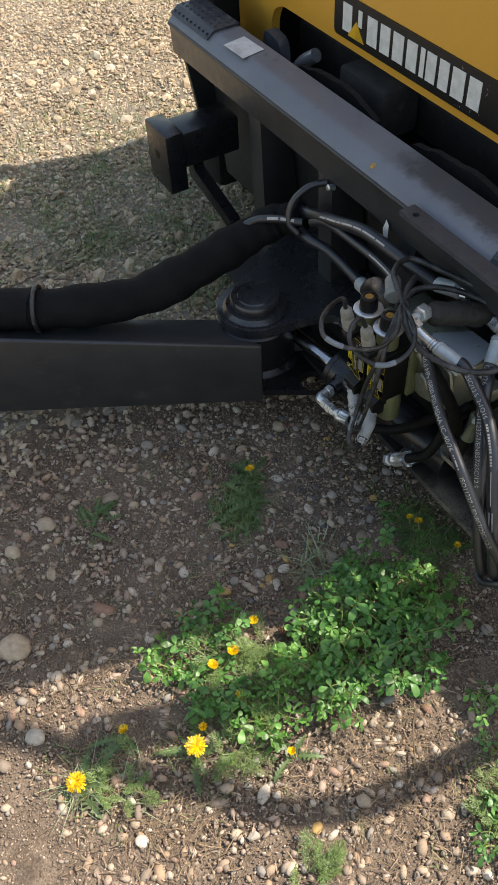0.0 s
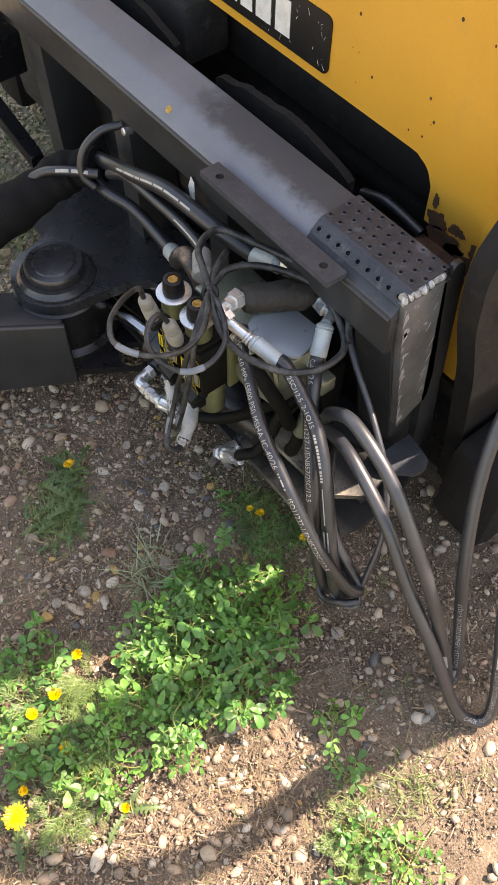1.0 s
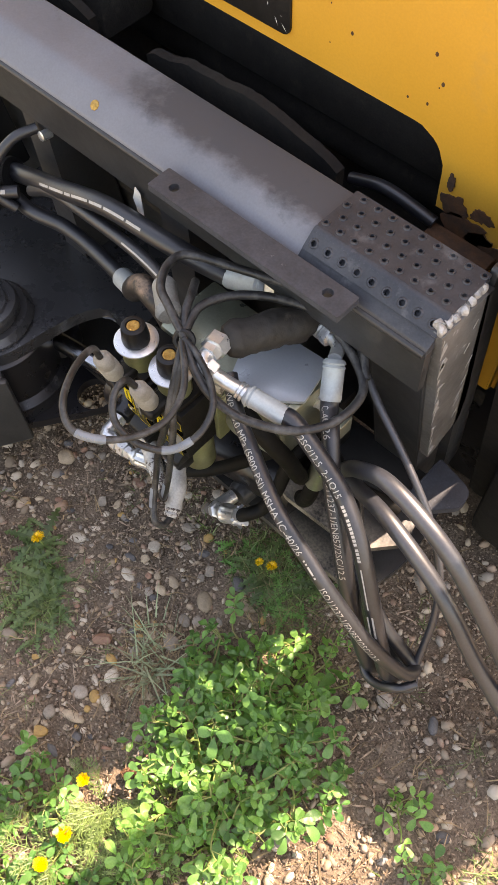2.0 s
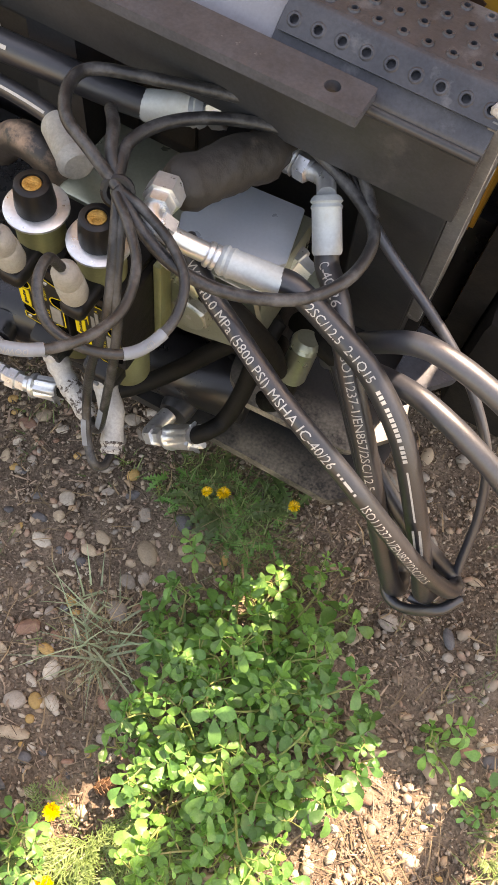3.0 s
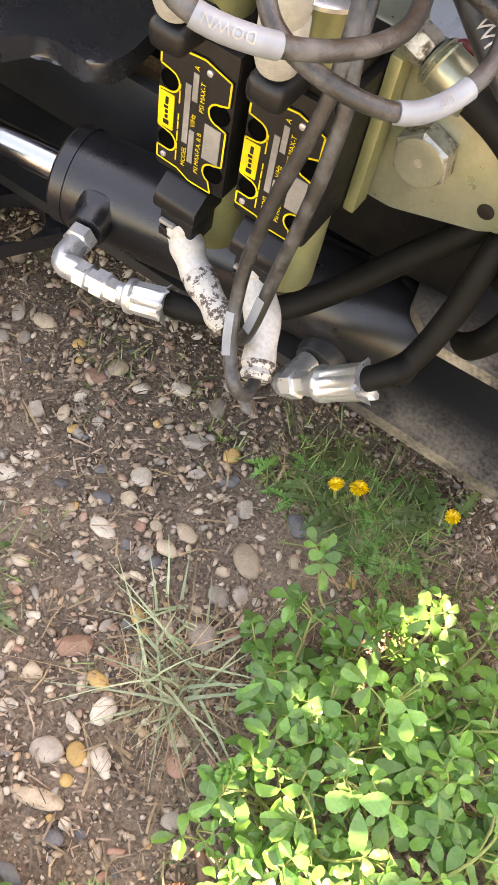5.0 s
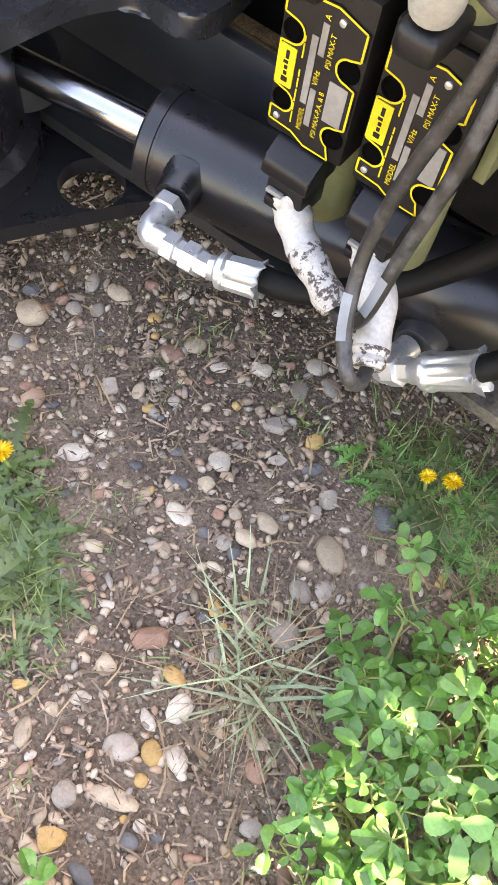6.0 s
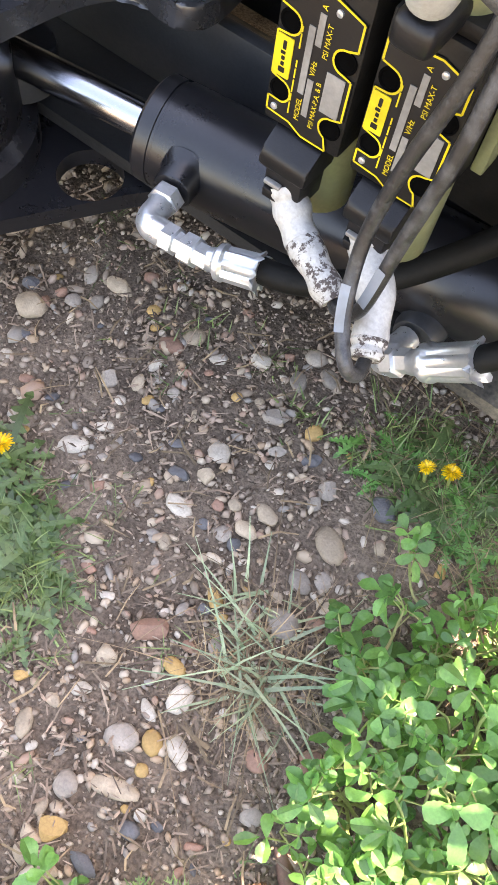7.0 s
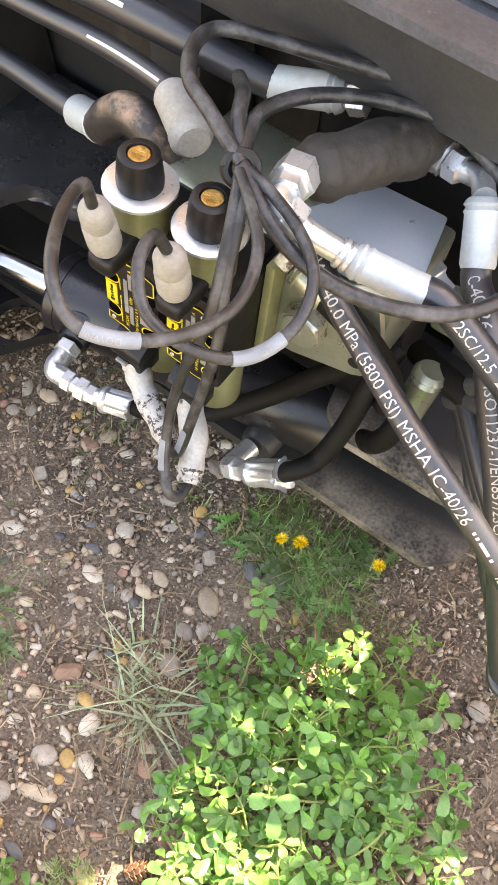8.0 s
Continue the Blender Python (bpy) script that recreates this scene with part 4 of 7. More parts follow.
# ---- valve block ----
def make_valve(x):
    """One directional valve: body, name plate, solenoids, knob and plugs."""
    top = thing("directional_valve", (x + 0.021, -0.185, 0.3), "black directional valve with yellow-lined name plate and olive solenoids", "valve", "valves on the manifold")
    w = 0.046
    body = part("valve_body", box(x, x + w, -0.2125, -0.148, 0.303, 0.392, 0.0025), VALVE_BLACK, top)
    part("body_rib", box(x + 0.003, x + w - 0.005, -0.21, -0.15, 0.392, 0.4, 0.002), VALVE_BLACK, top)
    c = x + 0.025
    cu, yu = x + 0.0185, -0.193
    part("lower_solenoid", lathe((c, -0.181, 0.303), (0, 0, -1), [(0, 0.0185), (0.002, 0.0195), (0.058, 0.0195), (0.06, 0.018), (0.061, 0.011), (0.066, 0.0105)], 32), OLIVE, top, "olive chromate solenoid can")
    upper = part("upper_solenoid", lathe((cu, yu, 0.398), (0, 0, 1), [(0, 0.0175), (0.002, 0.018), (0.034, 0.018), (0.0345, 0.0165)], 32), OLIVE, top, "olive chromate solenoid can")
    part("washer", lathe((cu, yu, 0.4327), (0, 0, 1), [(0, 0.0225), (0.0005, 0.0235), (0.0025, 0.0235), (0.003, 0.0225), (0.0032, 0.012)], 32), ZINC, upper)
    knob = part("knob", lathe((cu, yu, 0.436), (0, 0, 1), [(0, 0.0145), (0.004, 0.0148), (0.018, 0.0135), (0.0225, 0.0125), (0.0235, 0.0105), (0.0235, 0.0078), (0.0215, 0.0072)], 28), PLASTIC, upper, "black rubber knob")
    part("button", lathe((cu, yu, 0.4578), (0, 0, 1), [(0, 0.0069), (0.0008, 0.0066), (0.0012, 0.0045), (0.0006, 0.003)], 20), BRASS, knob)
    # plug and boot on the front of the lower solenoid
    plug = part("lower_plug", box(x + 0.0115, x + 0.0345, -0.2212, -0.197, 0.262, 0.287, 0.002), PLASTIC, top, "black plug with a hooded clip")
    part("plug_hood", prism(rounded([(-0.2245, 0.2845), (-0.196, 0.2845), (-0.196, 0.3025), (-0.2115, 0.3028), (-0.2245, 0.2945)], [0.002, 0.001, 0.001, 0.004, 0.003], 4), x + 0.009, x + 0.037, "x", 0.0015), PLASTIC, plug)
    part("plug_clip", box(x + 0.0135, x + 0.0235, -0.2246, -0.2213, 0.2655, 0.2715, 0.0008), PLASTIC, plug)
    part("clip_edge", box(x + 0.0135, x + 0.0235, -0.2246, -0.2213, 0.2745, 0.277, 0.0006), LABEL_GREY, plug, "grey clip edge")
    # rear upper plug
    part("upper_plug", box(x + 0.0095, x + 0.0295, -0.238, -0.199, 0.393, 0.4085, 0.005, seg=3), PLASTIC, top)
    boot = [(0, 0.0115), (0.004, 0.0128), (0.02, 0.0125), (0.022, 0.0105), (0.025, 0.0118), (0.034, 0.0112), (0.038, 0.0085), (0.04, 0.0052)]
    part("plug_boot", lathe((x + 0.0195, -0.2285, 0.4135), (0.12, -0.27, 1), [(a * 1.3, r * 0.84) for a, r in boot], 22), BOOT, top, "grey rubber boot")
    # name plate
    plate = part("name_plate", prism(plate_outline(x, w), -0.2136, -0.2123, "y"), DECAL_BLACK, top, "black name plate with yellow border")
    line = plate_outline(x, w, 0.0009)
    border = bmesh.new()
    for p, q in zip(line, line[1:] + line[:1]):
        a, b = Vector((p[0], -0.2139, p[1])), Vector((q[0], -0.2139, q[1]))
        if (b - a).length < 1e-6:
            continue
        t = (b - a).normalized()
        nrm = Vector((t.z, 0, -t.x)) * 0.00055
        border.faces.new([border.verts.new(v) for v in (a - nrm, b - nrm, b + nrm, a + nrm)])
    part("plate_border", border, LABEL_YELLOW, plate, smooth=False)
    part("maker_patch", prism(rounded([(x + 0.0032, 0.332), (x + 0.0118, 0.332), (x + 0.0118, 0.3535), (x + 0.0032, 0.3535)], 0.0006), -0.2143, -0.2137, "y"), LABEL_YELLOW, plate, "yellow maker patch")
    for x0, x1, z0, z1 in ((0.0058, 0.0092, 0.3345, 0.3372), (0.0066, 0.0084, 0.3382, 0.3402), (0.0066, 0.0084, 0.3412, 0.3432), (0.0058, 0.0084, 0.3442, 0.3458), (0.0066, 0.0084, 0.3468, 0.3512)):
        part("maker_mark", prism(rounded([(x + x0, z0), (x + x1, z0), (x + x1, z1), (x + x0, z1)], 0.0004), -0.2146, -0.2143, "y"), DECAL_BLACK, plate)
    for x0, x1, z0, z1 in ((0.0178, 0.0212, 0.329, 0.365), (0.022, 0.0252, 0.318, 0.339), (0.022, 0.0252, 0.357, 0.373), (0.031, 0.041, 0.326, 0.348)):
        part("blank_field", prism([(x + x0, z0), (x + x1, z0), (x + x1, z1), (x + x0, z1)], -0.2141, -0.2137, "y"), LABEL_GREY, plate)
    for words, dx, z, size in (("MODEL", 0.0212, 0.3135, 0.0029), ("V/Hz", 0.0252, 0.3415, 0.0029), ("PSI MAX-P,A, & B", 0.0296, 0.3135, 0.0027), ("PSI MAX-T", 0.0296, 0.353, 0.0028), ("A", 0.0252, 0.375, 0.003)):
        part("lettering", words_on(words, (x + dx, -0.2142, z), (0, 0, 1), (-1, 0, 0), size, 0.0, 0.95), LABEL_YELLOW, plate, smooth=False)
    for k, (z0, l) in enumerate(((0.3145, 0.0065), (0.322, 0.004), (0.327, 0.0068), (0.335, 0.005), (0.341, 0.0036), (0.351, 0.0075), (0.3595, 0.0028))):
        part("small_print", prism([(x + 0.0144, z0), (x + 0.0151, z0), (x + 0.0151, z0 + l), (x + 0.0144, z0 + l)], -0.2141, -0.2137, "y"), LABEL_YELLOW, plate)
    # shallow dark discs for the screw pockets, and screws
    for dx, dz in ((0.008, 0.324), (0.008, 0.361), (0.0385, 0.3185), (0.0385, 0.3565)):
        part("bolt_pocket", lathe((x + dx, -0.2128, dz), (0, -1, 0), [(0, 0.0058), (0.0006, 0.0058), (0.0007, 0.0048), (0.0001, 0.0044)], 20), HOLE_SHADE, body)
    for dx, dz in ((0.0065, 0.3135), (0.031, 0.377)):
        part("plate_rivet", lathe((x + dx, -0.2137, dz), (0, -1, 0), [(0, 0.0019), (0.0007, 0.0017), (0.001, 0.0008)], 12), ZINC, plate)
    return top


def plate_outline(x, w, inset=0.0):
    """The plate's edge, drawn in round four bolt pockets."""
    e = 0.0016 + inset
    pts = [(x + e, 0.3105), (x + e, 0.3185)]
    pts += [(x + 0.008 + 0.0062 * math.cos(a), 0.324 + 0.0062 * math.sin(a)) for a in (radians(d) for d in range(-70, 91, 20))]
    pts += [(x + e, 0.3315), (x + e, 0.3545)]
    pts += [(x + 0.008 + 0.0062 * math.cos(a), 0.361 + 0.0062 * math.sin(a)) for a in (radians(d) for d in range(-80, 91, 20))]
    pts += [(x + e, 0.3685), (x + e, 0.381 - inset), (x + 0.028, 0.3835 - inset), (x + w - e, 0.378), (x + w - e, 0.3645)]
    pts += [(x + 0.0385 + 0.0062 * math.cos(a), 0.3565 + 0.0062 * math.sin(a)) for a in (radians(d) for d in range(90, 281, 20))]
    pts += [(x + w - e, 0.349), (x + w - e, 0.3265)]
    pts += [(x + 0.0385 + 0.0062 * math.cos(a), 0.3185 + 0.0062 * math.sin(a)) for a in (radians(d) for d in range(90, 261, 20))]
    pts += [(x + 0.0385, 0.3045 + inset), (x + 0.024, 0.3045 + inset), (x + 0.016, 0.3095)]
    return pts


for valve_x in (0.3045, 0.357):
    make_valve(valve_x)


def make_manifold():
    top = thing("manifold", (0.42, -0.11, 0.25), "pale olive plated hydraulic manifold block with a large hex plug", "manifold")
    part("block", box(0.302, 0.486, -0.1475, -0.062, 0.318, 0.398, 0.004), ALUMINIUM, top)
    side = part("side_plate", prism(rounded([(0.404, 0.40), (0.404, 0.305), (0.425, 0.305), (0.486, 0.325), (0.49, 0.36), (0.478, 0.40)], [0.002, 0.002, 0.004, 0.012, 0.01, 0.004]), -0.1535, -0.148, "y", 0.0012), ALUMINIUM, top)
    part("edge_strip", box(0.4035, 0.4105, -0.17, -0.154, 0.302, 0.4, 0.001), OLIVE, top)
    plug = part("hex_plug", lathe((0.434, -0.1535, 0.352), (0, -1, 0.0), [(0, 0.0158), (0.0005, 0.0166), (0.0115, 0.0166), (0.0138, 0.0142)], 6, spin=0.35), ZINC_DIRTY, top, "large dirty hex plug")
    part("plug_face", lathe((0.434, -0.1672, 0.352), (0, -1, 0.0), [(0, 0.0141), (0.0004, 0.0138), (0.0006, 0.0125), (0.0002, 0.004), (0.0, 0.001)], 32), ALUMINIUM, plug)
    # black disc on the plate stands in for a hole's dark inside
    part("corner_hole", lathe((0.474, -0.1531, 0.335), (0, -1, 0), [(0, 0.0048), (0.0007, 0.0048), (0.0009, 0.0043)], 18), VALVE_BLACK, top)
    part("cover", prism(rounded([(0.398, -0.12), (0.426, -0.068), (0.476, -0.064), (0.488, -0.118), (0.455, -0.146), (0.41, -0.146)], 0.002), 0.4005, 0.4045, "z", 0.0006), COVER, top, "flat cover with sky reflection put into its pale colour")
    part("block_port", lathe((0.478, -0.086, 0.374), (1, -0.22, -0.2), [(0, 0.012), (0.001, 0.0138), (0.011, 0.0138), (0.012, 0.011), (0.016, 0.0095), (0.026, 0.0095)], 6), ZINC, top)
    part("port_tee", box(0.502, 0.527, -0.108, -0.084, 0.352, 0.378, 0.003), ALUMINIUM, top)
    part("support", box(0.33, 0.486, -0.098, -0.02, 0.205, 0.317, 0.004), VALVE_BLACK, top)
    caked = lathe((0.407, -0.148, 0.463), (0.39, 0.85, -0.12), [(0, 0.012), (0.003, 0.016), (0.012, 0.0192)] + [(0.012 + 0.0026 * k, 0.0188) for k in range(1, 28)] + [(0.088, 0.0165), (0.094, 0.015), (0.097, 0.012), (0.108, 0.011)], 40)
    axis_at, axis_way = Vector((0.407, -0.148, 0.463)), Vector((0.39, 0.85, -0.12)).normalized()
    for v in caked.verts:
        foot = axis_at + axis_way * (v.co - axis_at).dot(axis_way)
        out = v.co - foot
        v.co = foot + out * (1 + 0.13 * noise.noise(v.co * 60) + 0.07 * noise.noise(v.co * 170))
    part("relief_body", caked, CARTRIDGE, top, "dark cartridge tube caked with dirt")
    part("red_seal", lathe((0.424, -0.1455, 0.4045), (0.8, -0.12, 0.05), [(0, 0.001), (0.004, 0.0032), (0.009, 0.0026), (0.013, 0.001)], 10), SEAL_RED, top, "smear of red sealant")
    return top


make_manifold()


# ---- hoses, fittings and cables ----
EYE_SIDE = (0.62, -0.75, 0.95)
R_HOSE = 0.0093
R_SLIM = 0.0077


def lettered(top, points, radius, begin, toward, pieces, per=10):
    """Each printed word and bar is a part of its hose."""
    line = glide(points, per)
    u = begin
    for piece in pieces:
        if piece[0] == "gap":
            u += piece[1]
            continue
        part("lettering" if piece[0] == "text" else "printed_bar", on_hose(line, radius, u, toward, [piece]), LETTER, top, "pale printed lettering", smooth=False)
        u += piece[1] if piece[0] == "bar" else max(v.x for v in text_mesh(piece[1], piece[2])[0])


def make_hoses():
    # printed hose that leaves the manifold and drops to the tied loop
    pts = [(0.425, -0.16, 0.437), (0.456, -0.183, 0.428), (0.488, -0.198, 0.419), (0.531, -0.219, 0.411), (0.562, -0.23, 0.402), (0.598, -0.2355, 0.38), (0.628, -0.239, 0.357), (0.68, -0.235, 0.296), (0.717, -0.219, 0.24), (0.727, -0.205, 0.222), (0.716, -0.197, 0.222), (0.672, -0.2, 0.27), (0.61, -0.18, 0.31), (0.55, -0.12, 0.32)]
    h = hose(pts, R_SLIM, "slim black rubber hydraulic hose printed with pale pressure rating")
    lettered(h, pts, R_SLIM, 0.02, (0.52, -0.78, 0.95), [("text", "WP 40.0 MPa (5800 PSI) MSHA IC-40/26", 0.0072), ("gap", 0.006), ("bar", 0.002, 0.002), ("gap", 0.002), ("bar", 0.002, 0.002), ("gap", 0.002), ("bar", 0.01, 0.002), ("gap", 0.002), ("bar", 0.002, 0.002), ("gap", 0.01), ("text", "ISO11237-1/EN857/2SC/12.5", 0.0067)])
    # hose from the long pale sleeve
    a, b = Vector((0.457, -0.17, 0.447)), Vector((0.503, -0.163, 0.445))
    pts = [b - (b - a) * 0.15, b + (b - a) * 0.2, (0.551, -0.167, 0.428), (0.585, -0.175, 0.413), (0.625, -0.192, 0.382), (0.662, -0.21, 0.322), (0.69, -0.221, 0.262), (0.706, -0.222, 0.216), (0.712, -0.207, 0.196), (0.702, -0.195, 0.198), (0.665, -0.19, 0.24), (0.61, -0.165, 0.28), (0.55, -0.11, 0.3)]
    h = hose(pts, R_HOSE, "black rubber hydraulic hose with a long pale crimp sleeve")
    ferrule(h, a, b, 0.0102, nut=False)
    part("elbow", tube([(0.409, -0.166, 0.469), (0.411, -0.178, 0.469), (0.418, -0.183, 0.467), (0.432, -0.179, 0.458), (0.457, -0.17, 0.447)], 0.0074, 16, 6), ZINC, h, "zinc elbow")
    part("elbow_hex", lathe((0.4155, -0.1815, 0.4685), (0.5, 0.1, -0.32), [(0, 0.0085), (0.001, 0.0098), (0.011, 0.0098), (0.012, 0.008)], 6), ZINC, h)
    part("elbow_collar", lathe((0.449, -0.1728, 0.4505), (0.5, 0.1, -0.16), [(0, 0.0085), (0.001, 0.0094), (0.0035, 0.0094), (0.0045, 0.008), (0.0055, 0.0094), (0.008, 0.0094)], 24), ZINC, h)
    part("elbow_nut", lathe((0.4055, -0.15, 0.467), (0.2, -0.95, 0.1), [(0, 0.012), (0.001, 0.0138), (0.015, 0.0138), (0.016, 0.011), (0.024, 0.0105)], 6), ZINC, h)
    lettered(h, pts, R_HOSE, 0.03, EYE_SIDE, [("text", "2SC/12.5  2-1Q15", 0.0066), ("gap", 0.008)] + [p for k in range(14) for p in (("bar", 0.0028, 0.0032), ("gap", 0.003 if k in (2, 9) else 0.0011))] + [("gap", 0.007), ("bar", 0.05, 0.0014), ("gap", 0.01), ("bar", 0.03, 0.0068)])
    # hose from the standing sleeve
    a, b = Vector((0.496, -0.085, 0.453)), Vector((0.515, -0.112, 0.428))
    pts = [b - (b - a) * 0.15, b + (b - a) * 0.2, (0.536, -0.135, 0.42), (0.553, -0.153, 0.406), (0.572, -0.169, 0.385), (0.6, -0.188, 0.349), (0.63, -0.206, 0.3), (0.66, -0.218, 0.24), (0.683, -0.22, 0.188), (0.689, -0.206, 0.17), (0.678, -0.193, 0.172), (0.648, -0.18, 0.21), (0.6, -0.15, 0.26), (0.55, -0.1, 0.29)]
    h = hose(pts, R_HOSE, "black rubber hydraulic hose with a short standing crimp sleeve")
    ferrule(h, a, b, 0.0108, CRIMP, nut=False)
    part("elbow", tube([(0.458, -0.06, 0.442), (0.473, -0.061, 0.442), (0.487, -0.069, 0.449), (0.496, -0.085, 0.453)], 0.0072, 16, 6), ZINC, h, "zinc elbow")
    part("elbow_hex", lathe((0.462, -0.0605, 0.442), (0.95, -0.2, 0.1), [(0, 0.009), (0.001, 0.0105), (0.011, 0.0105), (0.012, 0.0085)], 6, spin=0.4), ZINC, h)
    part("elbow_nut", lathe((0.446, -0.058, 0.443), (0.95, -0.1, 0.0), [(0, 0.0115), (0.001, 0.0132), (0.014, 0.0132), (0.015, 0.01)], 6), ZINC, h)
    lettered(h, pts, R_HOSE, 0.012, EYE_SIDE, [("text", "C-40/26", 0.0075), ("gap", 0.03), ("text", "ISO11237-1/EN857/2SC/12.5", 0.0068)])
    # two hoses that sweep out to the ground and back to the loader
    r = 0.0087
    pts = [(0.55, -0.12, 0.34), (0.573, -0.135, 0.391), (0.615, -0.145, 0.43), (0.684, -0.155, 0.42), (0.738, -0.16, 0.374), (0.799, -0.16, 0.285), (0.85, -0.148, 0.15), (0.868, -0.138, 0.075), (0.868, -0.122, 0.066), (0.856, -0.115, 0.1), (0.825, -0.1, 0.175), (0.797, -0.09, 0.255), (0.751, -0.05, 0.356), (0.72, 0.0, 0.44), (0.7, 0.08, 0.53)]
    h = hose(pts, r, "black rubber hose coloured as sunlit, sweeping to the gravel and back", mat=RUBBER_SUNLIT)
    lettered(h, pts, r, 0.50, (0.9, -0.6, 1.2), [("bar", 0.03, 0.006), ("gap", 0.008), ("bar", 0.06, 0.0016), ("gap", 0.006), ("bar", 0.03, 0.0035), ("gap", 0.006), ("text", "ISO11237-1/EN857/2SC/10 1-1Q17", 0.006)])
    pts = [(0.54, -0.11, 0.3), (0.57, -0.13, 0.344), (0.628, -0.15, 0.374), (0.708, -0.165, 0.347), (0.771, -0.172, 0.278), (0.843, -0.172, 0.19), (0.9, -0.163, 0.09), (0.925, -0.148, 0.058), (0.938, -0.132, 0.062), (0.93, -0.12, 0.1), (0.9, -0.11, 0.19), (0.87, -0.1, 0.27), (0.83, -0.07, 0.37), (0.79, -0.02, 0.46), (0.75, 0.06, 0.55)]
    h = hose(pts, r, "black rubber hose coloured as sunlit, sweeping to the gravel and back", mat=RUBBER_SUNLIT)
    lettered(h, pts, r, 0.56, (0.9, -0.6, 1.2), [("text", "C-40/26", 0.006), ("gap", 0.008), ("text", "ISO11237-1/EN857/2SC/10 1-1Q17", 0.006), ("gap", 0.006), ("bar", 0.03, 0.0035), ("gap", 0.01), ("bar", 0.05, 0.0016)])
    # thin cable from the frame down to the loop
    pts = [(0.5, -0.052, 0.45), (0.525, -0.068, 0.437), (0.552, -0.081, 0.424), (0.594, -0.097, 0.408), (0.63, -0.111, 0.39), (0.658, -0.122, 0.368), (0.69, -0.14, 0.33), (0.711, -0.162, 0.28), (0.724, -0.195, 0.22), (0.735, -0.212, 0.2), (0.722, -0.222, 0.194), (0.7, -0.222, 0.19)]
    cable = thing("power_cable", (0.69, -0.19, 0.165), "thin black cable hanging beside the frame end", "cable")
    # the copy with sunlight in its colour brightens this cable too
    part("cable_body", tube(pts, 0.0042, 10, 8), RUBBER_SUNLIT, cable)
    # binding of the tied loop
    bind = thing("hose_tie", (0.7, -0.2, 0.17), "black strap binding the hanging hose loop", "strap")
    part("strap", tube([(0.668, -0.2, 0.2), (0.68, -0.225, 0.182), (0.7, -0.233, 0.187), (0.724, -0.228, 0.212), (0.737, -0.21, 0.215)], 0.005, 10, 6), RUBBER, bind)
    # cylinder hoses with flared sleeves
    e0, e1 = Vector((0.284, -0.217, 0.175)), Vector((0.319, -0.209, 0.182))
    pts = [e1 - Vector((0.01, -0.002, 0.002)), (0.335, -0.203, 0.184), (0.36, -0.188, 0.187), (0.388, -0.166, 0.197), (0.415, -0.146, 0.221), (0.442, -0.131, 0.256), (0.469, -0.122, 0.293), (0.488, -0.11, 0.317)]
    h = hose(pts, 0.0088, "black hydraulic hose with a flared zinc sleeve at the cylinder", mat=RUBBER_SHADED)
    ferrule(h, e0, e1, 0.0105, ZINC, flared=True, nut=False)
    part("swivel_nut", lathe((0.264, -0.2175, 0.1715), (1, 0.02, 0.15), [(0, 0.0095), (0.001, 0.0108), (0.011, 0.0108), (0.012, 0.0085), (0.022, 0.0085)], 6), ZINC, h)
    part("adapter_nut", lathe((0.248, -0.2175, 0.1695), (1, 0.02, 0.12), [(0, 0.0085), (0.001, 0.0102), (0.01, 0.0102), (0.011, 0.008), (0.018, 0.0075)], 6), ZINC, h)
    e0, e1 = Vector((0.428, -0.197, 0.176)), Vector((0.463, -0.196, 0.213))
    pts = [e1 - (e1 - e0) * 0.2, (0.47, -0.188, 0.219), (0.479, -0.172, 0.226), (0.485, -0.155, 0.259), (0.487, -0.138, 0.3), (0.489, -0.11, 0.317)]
    h = hose(pts, 0.0084, "black hydraulic hose with a flared zinc sleeve below the manifold", mat=RUBBER_SHADED)
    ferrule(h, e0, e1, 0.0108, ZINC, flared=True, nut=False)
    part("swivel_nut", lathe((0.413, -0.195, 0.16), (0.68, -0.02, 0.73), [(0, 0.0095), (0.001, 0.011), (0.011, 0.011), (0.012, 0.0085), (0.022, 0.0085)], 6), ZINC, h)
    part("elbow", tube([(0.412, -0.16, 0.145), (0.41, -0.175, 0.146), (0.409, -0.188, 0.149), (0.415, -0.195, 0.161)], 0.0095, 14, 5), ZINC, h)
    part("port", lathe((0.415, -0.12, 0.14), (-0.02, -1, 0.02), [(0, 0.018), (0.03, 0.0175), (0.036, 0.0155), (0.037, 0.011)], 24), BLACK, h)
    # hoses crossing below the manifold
    # these use the rubber copy with shade in its colour
    h = hose([(0.43, -0.163, 0.402), (0.466, -0.168, 0.393), (0.486, -0.165, 0.375), (0.501, -0.155, 0.342), (0.507, -0.145, 0.306), (0.5, -0.13, 0.28), (0.49, -0.1, 0.27)], 0.0098, "black hydraulic hose bending down below the manifold", mat=RUBBER_SHADED)
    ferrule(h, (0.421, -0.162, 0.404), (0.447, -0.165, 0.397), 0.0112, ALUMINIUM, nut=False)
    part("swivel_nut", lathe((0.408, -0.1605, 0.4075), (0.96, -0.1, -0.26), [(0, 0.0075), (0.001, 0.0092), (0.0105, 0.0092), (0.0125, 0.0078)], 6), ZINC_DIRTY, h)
    h = hose([(0.518, -0.126, 0.29), (0.514, -0.135, 0.247), (0.5, -0.128, 0.21), (0.475, -0.112, 0.19), (0.44, -0.09, 0.19)], 0.0095, "black hydraulic hose curving under the frame with pale sleeve", mat=RUBBER_SHADED)
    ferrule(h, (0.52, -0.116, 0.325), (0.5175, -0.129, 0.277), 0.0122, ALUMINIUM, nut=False)
